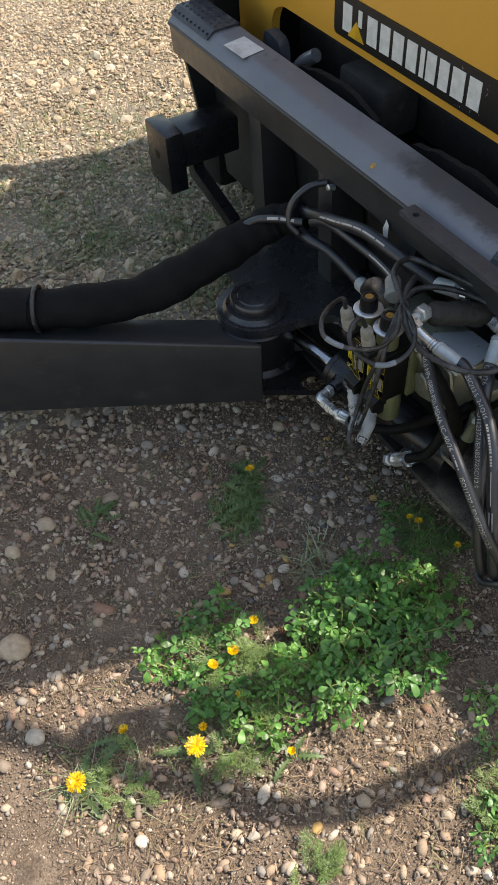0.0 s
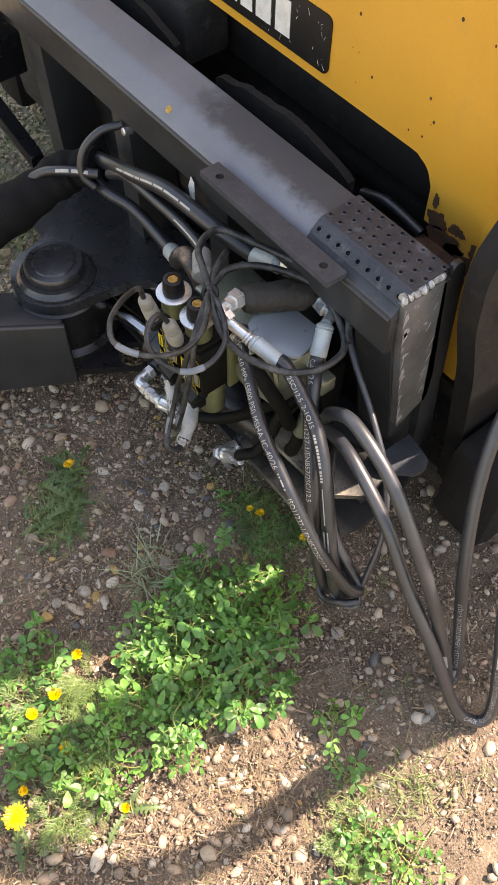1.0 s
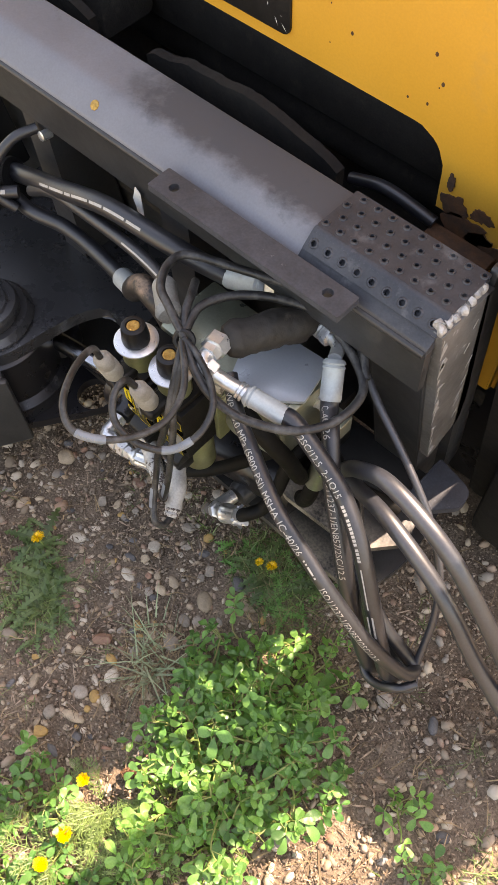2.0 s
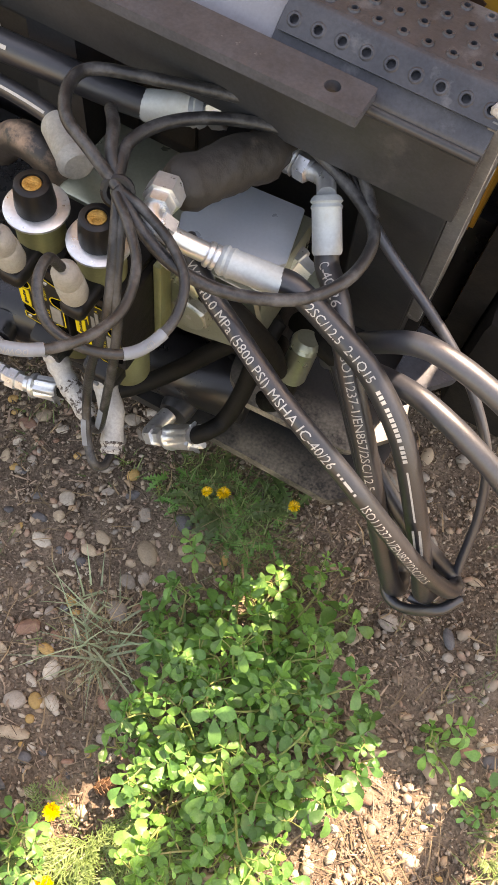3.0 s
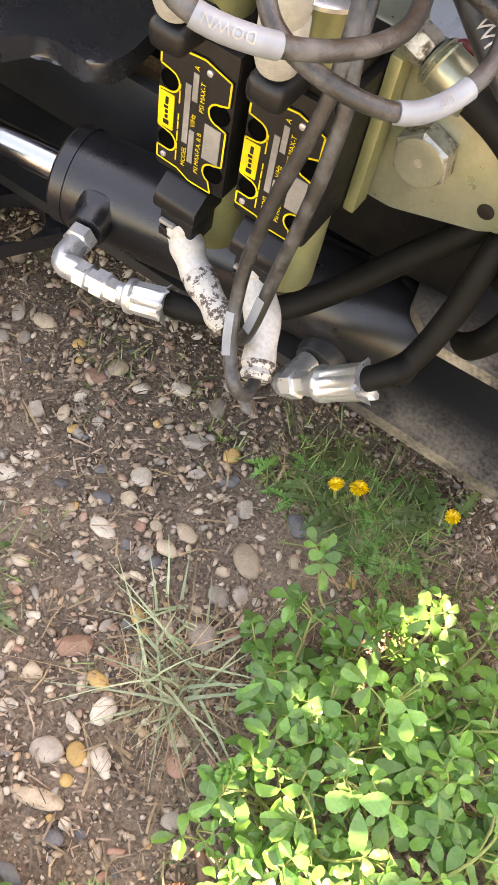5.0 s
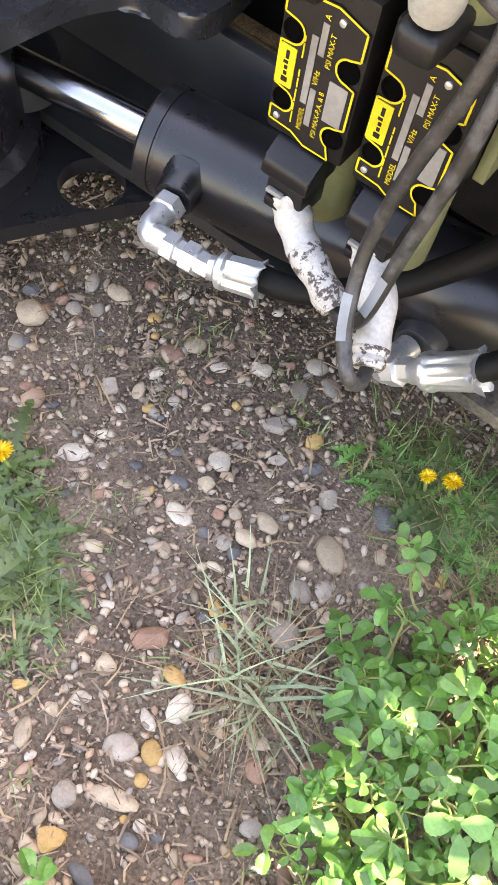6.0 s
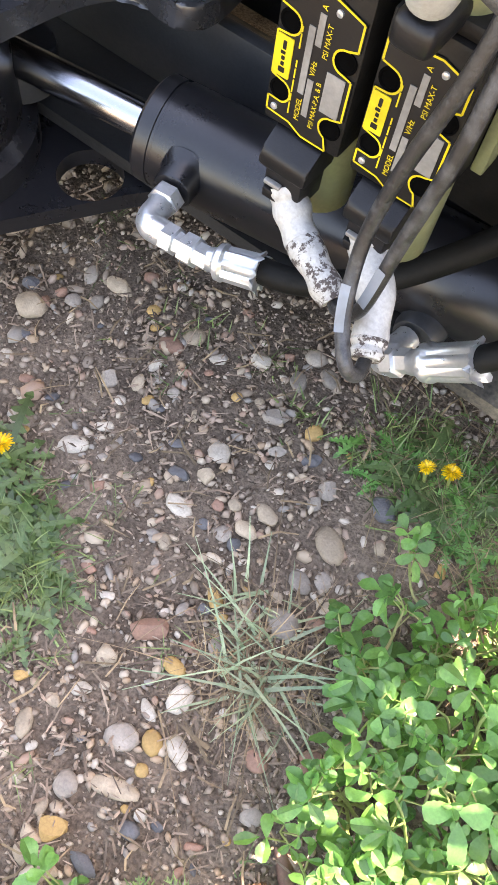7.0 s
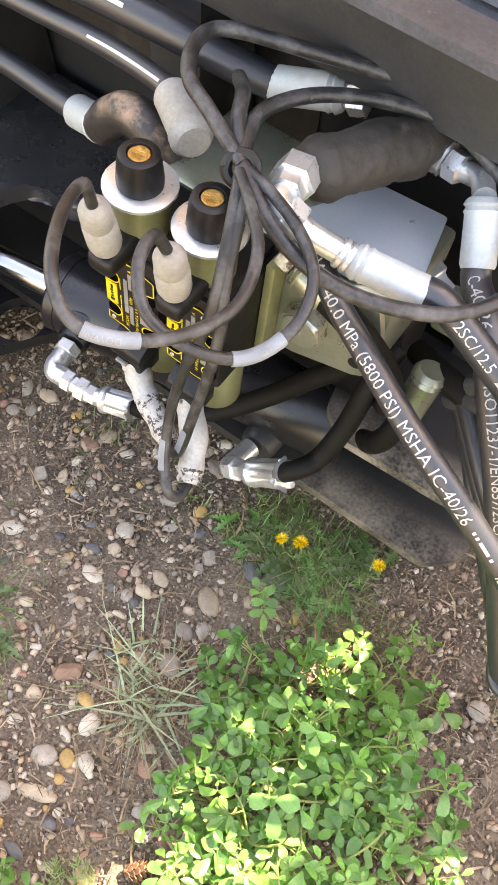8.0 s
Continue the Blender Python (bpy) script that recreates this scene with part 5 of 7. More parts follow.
    hose([(0.5, -0.09, 0.3), (0.54, -0.115, 0.32), (0.575, -0.12, 0.32), (0.61, -0.1, 0.3)], 0.0098, "black hydraulic hose crossing beneath the manifold", mat=RUBBER_SHADED)
    # upper hoses along the frame, from the sleeve to the manifold
    up = [(-0.02, -0.1, 0.385), (0.035, -0.1, 0.405), (0.1, -0.102, 0.43), (0.177, -0.1, 0.455), (0.257, -0.093, 0.455), (0.307, -0.08, 0.444), (0.34, -0.071, 0.439)]
    h = hose(up, 0.0115, "black hose along the frame with pale lettering")
    ferrule(h, (0.384, -0.061, 0.45), (0.336, -0.072, 0.438), 0.0122, CRIMP)
    lettered(h, up, 0.0115, 0.09, (0.7, -0.9, 1.2), [("bar", 0.02, 0.003), ("gap", 0.003), ("bar", 0.03, 0.003), ("gap", 0.003), ("bar", 0.012, 0.003), ("gap", 0.003), ("bar", 0.03, 0.003), ("gap", 0.003), ("bar", 0.02, 0.003), ("gap", 0.003), ("bar", 0.03, 0.003), ("gap", 0.003), ("bar", 0.02, 0.003)])
    h = hose([(-0.02, -0.115, 0.365), (0.03, -0.117, 0.362), (0.075, -0.106, 0.36), (0.12, -0.105, 0.36), (0.17, -0.11, 0.362), (0.205, -0.1155, 0.366)], 0.0095, "black hose ending in a pale sleeve beside the valves")
    ferrule(h, (0.23, -0.122, 0.375), (0.196, -0.1135, 0.364), 0.0125, CRIMP, nut=False)
    part("elbow", tube([(0.229, -0.122, 0.375), (0.241, -0.125, 0.392), (0.26, -0.127, 0.407), (0.281, -0.129, 0.405), (0.296, -0.128, 0.388), (0.302, -0.126, 0.365)], 0.0145, 14, 6), ELBOW_DUSTY, h, "dark elbow with dusty shoulder")
    u3 = [(0.035, -0.11, 0.395), (0.083, -0.106, 0.418), (0.172, -0.108, 0.428), (0.233, -0.113, 0.436), (0.28, -0.12, 0.44), (0.3, -0.128, 0.442)]
    h = hose(u3, 0.0075, "black hose with pale stripe running behind the valves")
    lettered(h, u3, 0.0075, 0.19, (0.7, -0.9, 1.2), [("bar", 0.07, 0.002)])
    ferrule(h, (0.334, -0.155, 0.446), (0.296, -0.127, 0.443), 0.0128, BOOT, nut=False)
    # cloth sleeve over the arm
    sleeve = thing("hose_sleeve", (-0.1, -0.45, 0.24), "black woven sleeve round a hose bundle resting on the arm", "sleeve")
    pts = [(-0.52, -1.15, 0.248), (-0.235, -0.655, 0.25), (-0.178, -0.57, 0.252), (-0.11, -0.42, 0.26), (-0.075, -0.31, 0.3), (-0.06, -0.2, 0.338), (-0.045, -0.135, 0.362), (-0.005, -0.105, 0.38)]
    part("sleeve_body", tube(pts, lambda f: 0.04 - 0.012 * max(0, f - 0.55) / 0.45 + 0.002 * math.sin(f * 40) + 0.0015 * math.sin(f * 97), 20, 10), SLEEVE, sleeve)
    part("sleeve_strap", tube(ring_points(Vector((-0.19, -0.588, 0.252)), Vector((0.5, 0.85, 0)), 0.043), 0.005, 8, 4), CABLE, sleeve)
    tail = [(0.02, -0.12, 0.39), (-0.02, -0.16, 0.39), (-0.055, -0.19, 0.372), (-0.085, -0.26, 0.32)]
    part("hose_tail", tube(tail, 0.008, 10, 6), RUBBER, sleeve)
    part("tail_lettering", on_hose(glide(tail, 6), 0.008, 0.015, (0.9, -0.7, 1.3), [("bar", 0.025, 0.005), ("gap", 0.004), ("bar", 0.02, 0.005)]), LETTER, sleeve, smooth=False)
    loop = thing("hose_loop_hanger", (0.03, -0.08, 0.4), "black rubber loop holding the hoses to the frame", "hanger")
    part("loop", tube([(0.02, -0.07, 0.455), (0.008, -0.1, 0.45), (0.0, -0.128, 0.425), (0.005, -0.14, 0.39), (0.02, -0.13, 0.37)], 0.0065, 10, 8), RUBBER, loop)
    part("hook", lathe((0.033, -0.062, 0.45), (0, -1, 0.2), [(0, 0.006), (0.014, 0.006), (0.015, 0.004)], 14), ZINC, loop)


def ring_points(centre, way, radius, count=14):
    _, s, u = axes_for(way)
    return [centre + (s * math.cos(2 * math.pi * k / count) + u * math.sin(2 * math.pi * k / count)) * radius for k in range(count + 1)]


make_hoses()


def make_cables():
    specs = [
        ("DOWN", [(0.331, -0.243, 0.464), (0.333, -0.25, 0.486), (0.346, -0.28, 0.497), (0.367, -0.31, 0.5), (0.387, -0.321, 0.49), (0.409, -0.31, 0.482), (0.427, -0.285, 0.475), (0.434, -0.252, 0.47), (0.424, -0.22, 0.472), (0.405, -0.199, 0.475), (0.385, -0.183, 0.477)], 0.42),
        ("UP", [(0.382, -0.243, 0.465), (0.38, -0.251, 0.482), (0.386, -0.271, 0.482), (0.401, -0.284, 0.469), (0.427, -0.282, 0.459), (0.45, -0.265, 0.452), (0.461, -0.238, 0.458), (0.455, -0.212, 0.467), (0.434, -0.194, 0.472), (0.405, -0.182, 0.475), (0.387, -0.178, 0.476)], 0.47),
    ]
    for words, pts, share in specs:
        top = thing("solenoid_cable", pts[0], "grey-black looped solenoid cable with a white marker sleeve", "cable", "solenoid cables")
        part("cable_body", tube(pts, 0.0035, 12, 8), CABLE, top)
        line = glide(pts, 8)
        i = int(share * len(line))
        tag = part("marker_sleeve", tube(line[i:i + 9], 0.0042, 14, 1, smooth_line=False), TAG, top, "white marker sleeve")
        part("marker_text", on_hose(line[i:i + 9][::-1], 0.0043, 0.009, (0.5, -0.55, 0.7), [("text", words, 0.0034)]), LABEL_GREY, tag, smooth=False)
    # two cables from the lower plugs: white boots, then a bend up to the bundle
    for k, (x, dz) in enumerate(((0.3045, 0.0), (0.357, 0.0))):
        top = thing("plug_cable", (x + 0.03, -0.25, 0.19), "dark cable leaving a dirty white taped boot", "cable", "plug cables")
        boot = [(x + 0.022, -0.213, 0.27), (x + 0.029, -0.217, 0.262), (x + 0.0425, -0.225, 0.254), (x + 0.0635, -0.236, 0.251), (x + 0.0775, -0.242, 0.246)]
        if k:
            boot = [(x + 0.022, -0.213, 0.27), (x + 0.028, -0.219, 0.264), (x + 0.044, -0.235, 0.26), (x + 0.053, -0.25, 0.252), (x + 0.059, -0.262, 0.247)]
        wrap = glide(boot, 9)
        cut = int(len(wrap) * (0.8 if k else 0.52))
        part("taped_boot", tube(wrap[:cut + 1], lambda f: 0.0113 - 0.0018 * f + 0.0006 * math.sin(14 * f), 16, 1, smooth_line=False), TAPE, top, "dirty white tape wrapping")
        part("tape_end", tube(wrap[cut:], lambda f: 0.0096 - 0.0012 * f + 0.0007 * math.sin(11 * f), 16, 1, smooth_line=False), TAPE_FLAKED, top, "white tape flaking to black")
        end = Vector(boot[-1])
        if k:
            pts = [end, (0.418, -0.275, 0.25), (0.412, -0.281, 0.262), (0.399, -0.268, 0.276), (0.39, -0.25, 0.307), (0.394, -0.243, 0.352), (0.403, -0.235, 0.399), (0.404, -0.225, 0.43), (0.392, -0.195, 0.468), (0.384, -0.18, 0.476)]
        else:
            pts = [end, (0.39, -0.25, 0.252), (0.402, -0.255, 0.272), (0.406, -0.245, 0.316), (0.412, -0.238, 0.371), (0.412, -0.23, 0.407), (0.407, -0.222, 0.43), (0.396, -0.195, 0.466), (0.386, -0.178, 0.476)]
        part("cable_body", tube(pts, 0.0038, 12, 8), CABLE, top)
        line = glide(pts, 8)
        part("marker_sleeve", on_hose(line, 0.0045, 0.045 if k else 0.042, (0.3, -0.7, 0.6), [("bar", 0.024, 0.0052)]), TAG, top, "white marker strip", smooth=False)
    # the tied bundle and the cable round the manifold
    top = thing("cable_bundle", (0.38, -0.175, 0.46), "bundle of black cables tied above the valves", "cable bundle")
    part("cable_one", tube([(0.383, -0.177, 0.477), (0.351, -0.166, 0.488), (0.33, -0.156, 0.492), (0.317, -0.133, 0.494), (0.321, -0.11, 0.492), (0.36, -0.09, 0.488), (0.414, -0.066, 0.482), (0.46, -0.052, 0.475), (0.502, -0.055, 0.465), (0.533, -0.082, 0.45)], 0.0046, 12, 8), CABLE, top)
    part("cable_two", tube([(0.38, -0.175, 0.477), (0.41, -0.192, 0.468), (0.441, -0.2, 0.46), (0.477, -0.195, 0.453), (0.516, -0.173, 0.448), (0.537, -0.145, 0.447), (0.543, -0.113, 0.447), (0.534, -0.087, 0.45), (0.497, -0.068, 0.457), (0.457, -0.063, 0.468), (0.417, -0.08, 0.475), (0.385, -0.109, 0.48), (0.371, -0.143, 0.482), (0.38, -0.174, 0.479)], 0.0046, 12, 8), CABLE, top)
    part("cable_three", tube([(0.382, -0.176, 0.476), (0.366, -0.158, 0.484), (0.356, -0.14, 0.486), (0.34, -0.12, 0.475)], 0.0046, 12, 8), CABLE, top)
    part("tie", tube(ring_points(Vector((0.383, -0.178, 0.474)), Vector((0.3, -0.6, 0.5)), 0.0085), 0.0034, 8, 3), PLASTIC, top)


make_cables()


# ---- plants ----
rnd = random.Random(11)


def leaflet(bm, base, way, up, length, width, fold=0.25):
    """One folded leaflet, widest beyond its middle, with fine teeth round its tip and a sunken midrib."""
    way, up = Vector(way).normalized(), Vector(up).normalized()
    side = way.cross(up).normalized()
    up = side.cross(way)
    rows = []
    curl, twist = rnd.uniform(-0.1, 0.45), rnd.uniform(-0.25, 0.25)
    for f, w in ((0.0, 0.1), (0.16, 0.42), (0.36, 0.76), (0.54, 1.0), (0.58, 0.93), (0.68, 1.02), (0.73, 0.9), (0.83, 0.87), (0.87, 0.7), (0.95, 0.56), (0.96, 0.3)):
        c = Vector(base) + way * (f * length) - up * (curl * f * f * length)
        half = w * width / 2
        lift = [fold * (1 + twist * k) * half for k in (-1, 1)]
        wave = 0.05 * length * math.sin(9 * f + 5 * twist)
        rows.append([bm.verts.new(c - side * half + up * (lift[0] + wave)), bm.verts.new(c), bm.verts.new(c + side * half + up * (lift[1] - wave))])
    for a, b in zip(rows, rows[1:]):
        bm.faces.new((a[0], a[1], b[1], b[0]))
        bm.faces.new((a[1], a[2], b[2], b[1]))


def clover_leaf(green, stalk, foot, out, size):
    """A thin leaf stalk with three leaflets; young ones stay folded and upright."""
    out = Vector(out).normalized()
    tip = Vector(foot) + out * rnd.uniform(0.006, 0.02)
    tube([foot, (Vector(foot) + tip) / 2 + Vector((0, 0, 0.002)), tip], 0.0006, 4, 2, stalk)
    lean = (Vector((rnd.uniform(-0.9, 0.9), rnd.uniform(-0.9, 0.9), 1)) + out * 0.35).normalized()
    turn = math.atan2(out.y, out.x)
    young = rnd.random() < 0.25
    grow = size * (rnd.uniform(0.45, 0.75) if young else rnd.choice((0.55, 0.65, 0.8, 0.9, 1.0, 1.1, 1.18)))
    way_end = tip + Vector((math.cos(turn), math.sin(turn), 0.2)) * grow * 0.3
    for k in (-1, 0, 1):
        b = turn + k * rnd.uniform(1.1, 1.6) + rnd.uniform(-0.2, 0.2)
        way = Vector((math.cos(b), math.sin(b), rnd.uniform(0.5, 1.2) if young else rnd.uniform(-0.25, 0.4)))
        way -= lean * way.dot(lean) * (0.2 if young else 0.7)
        leaflet(green, way_end if k == 0 else tip, way, lean, grow * (1.2 if k == 0 else 1.05), grow * rnd.uniform(0.56, 0.78), rnd.uniform(0.7, 1.3) if young else rnd.uniform(0.0, 0.55))


def clover_plant(x, y, spread, stems, high, size=0.0152, leaves=(4, 7)):
    z = ground_z(x, y)
    top = thing("clover_plant", (x, y, z), "green leafy clover plant spreading over gravel", "plant", "clover plants")
    green, stalk = bmesh.new(), bmesh.new()
    first = rnd.random() * 6.28
    for s in range(stems):
        a = first + 6.283 * s / stems + rnd.uniform(-0.35, 0.35)
        reach, h = spread * rnd.uniform(0.45, 1.4), high * rnd.uniform(0.3, 1.1)
        pts = [(x + rnd.uniform(-0.008, 0.008), y + rnd.uniform(-0.008, 0.008), z - 0.003)]
        for f in (0.35, 0.7, 1.0):
            b = a + rnd.uniform(-0.22, 0.22)
            pts.append((x + math.cos(b) * reach * f, y + math.sin(b) * reach * f, z + h * math.sin(1.5 * f) + rnd.uniform(-0.004, 0.004)))
        tube(pts, lambda f: 0.0015 - 0.0007 * f, 6, 4, stalk)
        line = glide(pts, 6)
        count = rnd.randint(*leaves)
        for k in range(count):
            f = 0.18 + 0.82 * (k + rnd.random() * 0.6) / count
            foot = line[min(len(line) - 1, int(f * len(line)))]
            b = a + (1.2 if k % 2 else -1.2) * rnd.uniform(0.3, 1.3)
            clover_leaf(green, stalk, foot, (math.cos(b), math.sin(b), rnd.uniform(0.3, 1.3)), size * (0.75 + 0.35 * f))
        for _ in range(min(3, leaves[0])):
            clover_leaf(green, stalk, line[-1], (rnd.uniform(-0.8, 0.8), rnd.uniform(-0.8, 0.8), 0.8), size * 0.7)
    part("foliage", green, rnd.choice((LEAF, LEAF_DEEP)), top)
    part("stalk", stalk, STEM, top)
    return top


def feather_leaf(bm, base, a, length):
    """A finely divided leaf: a midrib with pairs of small needles."""
    way, side = Vector((math.cos(a), math.sin(a), 0)), Vector((-math.sin(a), math.cos(a), 0))
    rise = rnd.uniform(0.3, 1.5)

    def at(f):
        return base + way * length * f + Vector((0, 0, length * (rise * f - 0.5 * rise * f * f)))

    def needle(p, q, w):
        s = (q - p).cross(Vector((0, 0, 1))).normalized() * w
        bm.faces.new([bm.verts.new(v) for v in (p - s, p + s, q + s * 0.4, q - s * 0.4)])

    for i in range(5):
        needle(at(i / 5), at((i + 1) / 5), 0.0007)
    for i in range(2, 15):
        f = i / 15
        for sgn in (-1, 1):
            reach = length * 0.28 * math.sin(math.pi * f) * rnd.uniform(0.6, 1.1) + 0.002
            p = at(f)
            q = p + (side * sgn + way * rnd.uniform(0.1, 1.2) + Vector((0, 0, rnd.uniform(-0.4, 0.9)))).normalized() * reach * rnd.uniform(0.6, 1.3)
            needle(p, q, 0.0006)
            for g in (0.45, 0.75):
                m = p.lerp(q, g)
                needle(m, m + (side * sgn * rnd.uniform(-0.5, 0.8) + way + Vector((0, 0, rnd.uniform(-0.2, 0.9)))).normalized() * reach * rnd.uniform(0.3, 0.7), 0.0005)


def grass_into(bm, x, y, count, length, spread, width=0.0022, lean=0.6):
    z = ground_z(x, y)
    for _ in range(count):
        bx, by = x + rnd.gauss(0, spread), y + rnd.gauss(0, spread)
        a = rnd.random() * 2 * math.pi
        l = length * rnd.uniform(0.4, 1.1)
        out = lean * rnd.uniform(0.3, 1.3)
        w, sway = width * rnd.uniform(0.6, 1.2), rnd.uniform(-0.18, 0.18) * lean
        side = Vector((-math.sin(a), math.cos(a), 0)) * w / 2
        last = None
        for f in (0, 0.25, 0.5, 0.75, 1.0):
            c = Vector((bx + math.cos(a) * out * l * f * (0.5 + 0.5 * f), by + math.sin(a) * out * l * f * (0.5 + 0.5 * f), z - 0.004 + l * (f - 0.45 * out * f * f) * 0.8))
            c += side / w * 2 * sway * l * f * f
            c.z = max(c.z, ground_z(c.x, c.y) + 0.002)
            s = side * (1.0 - 0.85 * f)
            now = (bm.verts.new(c - s), bm.verts.new(c + s))
            if last:
                bm.faces.new((last[0], last[1], now[1], now[0]))
            last = now


def dandelion(x, y, radius, high, closed=False, leaves=0):
    z = ground_z(x, y)
    top = thing("dandelion", (x, y, z), "yellow dandelion flower on a short stalk among weeds", "flower", "dandelions")
    tilt = Vector((rnd.uniform(-0.3, 0.3), rnd.uniform(-0.3, 0.2), 1)).normalized()
    head = Vector((x, y, z + high))
    bm = bmesh.new()
    way, side, up = axes_for(tilt)
    for ring_no, (count, lift) in enumerate(((24, 0.12), (20, 0.35), (15, 0.7), (9, 1.2))):
        for k in range(count):
            a = 2 * math.pi * (k + rnd.random() * 0.5) / count
            d = (side * math.cos(a) + up * math.sin(a) + way * (lift + (0.9 if closed else 0))).normalized()
            l = radius * (1.05 - 0.17 * ring_no) * rnd.uniform(0.85, 1.1)
            s = d.cross(way).normalized() * radius * 0.09
            p0, p1, p2 = head, head + d * l * 0.6, head + d * l - way * radius * 0.06
            v = [bm.verts.new(q) for q in (p0 - s * 0.5, p0 + s * 0.5, p1 + s, p1 - s, p2 + s * 0.8, p2 - s * 0.8)]
            bm.faces.new((v[0], v[1], v[2], v[3]))
            bm.faces.new((v[3], v[2], v[4], v[5]))
    part("flower_head", bm, PETAL, top)
    part("stalk", tube([(x + 0.006, y + 0.004, z - 0.004), (x + 0.003, y, z + high * 0.5), tuple(head)], 0.0014, 6, 4), STEM, top)
    if leaves:
        green = bmesh.new()
        for k in range(leaves):
            a = rnd.random() * 2 * math.pi
            jagged_leaf(green, Vector((x, y, z + 0.002)), a, rnd.uniform(0.03, 0.065))
        part("foliage", green, LEAF_DARK, top)


def jagged_leaf(bm, base, a, length):
    """A deeply lobed leaf: a narrow blade with pairs of lobes that point back to its foot."""
    way, side = Vector((math.cos(a), math.sin(a), 0)), Vector((-math.sin(a), math.cos(a), 0))
    arch, bend = rnd.uniform(0.3, 0.6), rnd.uniform(-0.25, 0.25)

    def at(f, v):
        return base + way * length * f + side * (v + bend * length * f * f) + Vector((0, 0, length * (arch * f - 0.9 * arch * f * f) + 0.25 * abs(v)))

    rib = [[bm.verts.new(at(i / 8, sgn * length * (0.014 + 0.032 * math.sin(math.pi * min(1, i / 8)) if i < 8 else 0.004))) for sgn in (-1, 1)] for i in range(9)]
    for p, q in zip(rib, rib[1:]):
        bm.faces.new((p[0], p[1], q[1], q[0]))
    for i in range(1, 8):
        f = 0.16 + 0.76 * (i - 1) / 6
        reach = length * 0.17 * math.sin(math.pi * (0.15 + 0.75 * f)) * rnd.uniform(0.75, 1.2)
        for sgn in (-1, 1):
            low, high, tip, back = at(f - 0.055, sgn * length * 0.02), at(f + 0.06, sgn * length * 0.022), at(f - 0.035, sgn * reach), at(f - 0.075, sgn * reach * 0.62)
            bm.faces.new([bm.verts.new(p) for p in (low, high, tip, back)])
    end = [bm.verts.new(at(f, v * length)) for f, v in ((0.9, -0.05), (0.93, -0.058), (1.03, 0.0), (0.93, 0.058), (0.9, 0.05))]
    bm.faces.new(end)


def make_plants():
    for x, y, s, n, h in ((0.57, -0.285, 0.06, 8, 0.045), (0.625, -0.27, 0.06, 8, 0.045), (0.66, -0.33, 0.065, 9, 0.06), (0.6, -0.35, 0.07, 10, 0.06), (0.56, -0.4, 0.055, 8, 0.045), (0.635, -0.42, 0.075, 11, 0.06),
                          (0.7, -0.38, 0.06, 8, 0.05), (0.67, -0.47, 0.055, 8, 0.045), (0.6, -0.47, 0.055, 7, 0.04), (0.525, -0.325, 0.04, 6, 0.04),
                          (0.475, -0.59, 0.05, 7, 0.04), (0.57, -0.64, 0.045, 6, 0.035), (0.655, -0.58, 0.05, 7, 0.04), (0.5, -0.67, 0.04, 5, 0.035), (0.87, -0.325, 0.02, 3, 0.02), (0.945, -0.362, 0.03, 6, 0.025), (0.995, -0.34, 0.035, 5, 0.022), (0.972, -0.41, 0.03, 5, 0.022)):
        clover_plant(x, y, s, n, h * (1.3 if y > -0.5 and h > 0.03 else 1.1), 0.016 if h > 0.03 else 0.0135, (3, 6) if h > 0.03 else (2, 3))
    clover_plant(0.805, -0.295, 0.03, 4, 0.024, 0.0165, (1, 2))
    for x, y, n, l in ((0.557, -0.537, 16, 0.05), (0.607, -0.51, 14, 0.045), (0.62, -0.575, 18, 0.055), (0.54, -0.6, 15, 0.05), (0.6, -0.65, 14, 0.045), (0.67, -0.65, 14, 0.045), (0.52, -0.56, 10, 0.035), (0.915, -0.372, 10, 0.035), (0.963, -0.4, 10, 0.035), (0.873, -0.641, 16, 0.04), (0.635, -0.81, 12, 0.035), (0.61, -0.845, 8, 0.03)):
        weed = thing("feathery_weed", (x, y, ground_z(x, y)), "pale green feathery weed among clover and dandelions", "weed", "feathery weeds")
        green = bmesh.new()
        for _ in range(n):
            feather_leaf(green, Vector((x + rnd.gauss(0, 0.01), y + rnd.gauss(0, 0.01), ground_z(x, y) + 0.002)), rnd.random() * 6.28, l * rnd.uniform(0.6, 1.2))
        part("foliage", green, LEAF_FEATHER, weed)
    blades = bmesh.new()
    for x, y, n, l, s in ((0.94, -0.26, 60, 0.05, 0.03), (0.9, -0.35, 50, 0.05, 0.03), (0.29, -0.43, 70, 0.04, 0.03), (0.25, -0.41, 60, 0.04, 0.03),
                          (0.49, -0.17, 90, 0.04, 0.03), (0.53, -0.19, 60, 0.035, 0.03), (0.6, -0.6, 90, 0.05, 0.05), (0.66, -0.72, 70, 0.05, 0.04), (0.6, -0.87, 60, 0.045, 0.03), (0.13, -0.66, 30, 0.035, 0.02), (0.44, -0.16, 50, 0.035, 0.02), (0.58, -0.24, 60, 0.04, 0.03), (0.37, -0.19, 30, 0.03, 0.012), (0.25, -0.17, 30, 0.03, 0.02)):
        grass_into(blades, x, y, n, l, s)
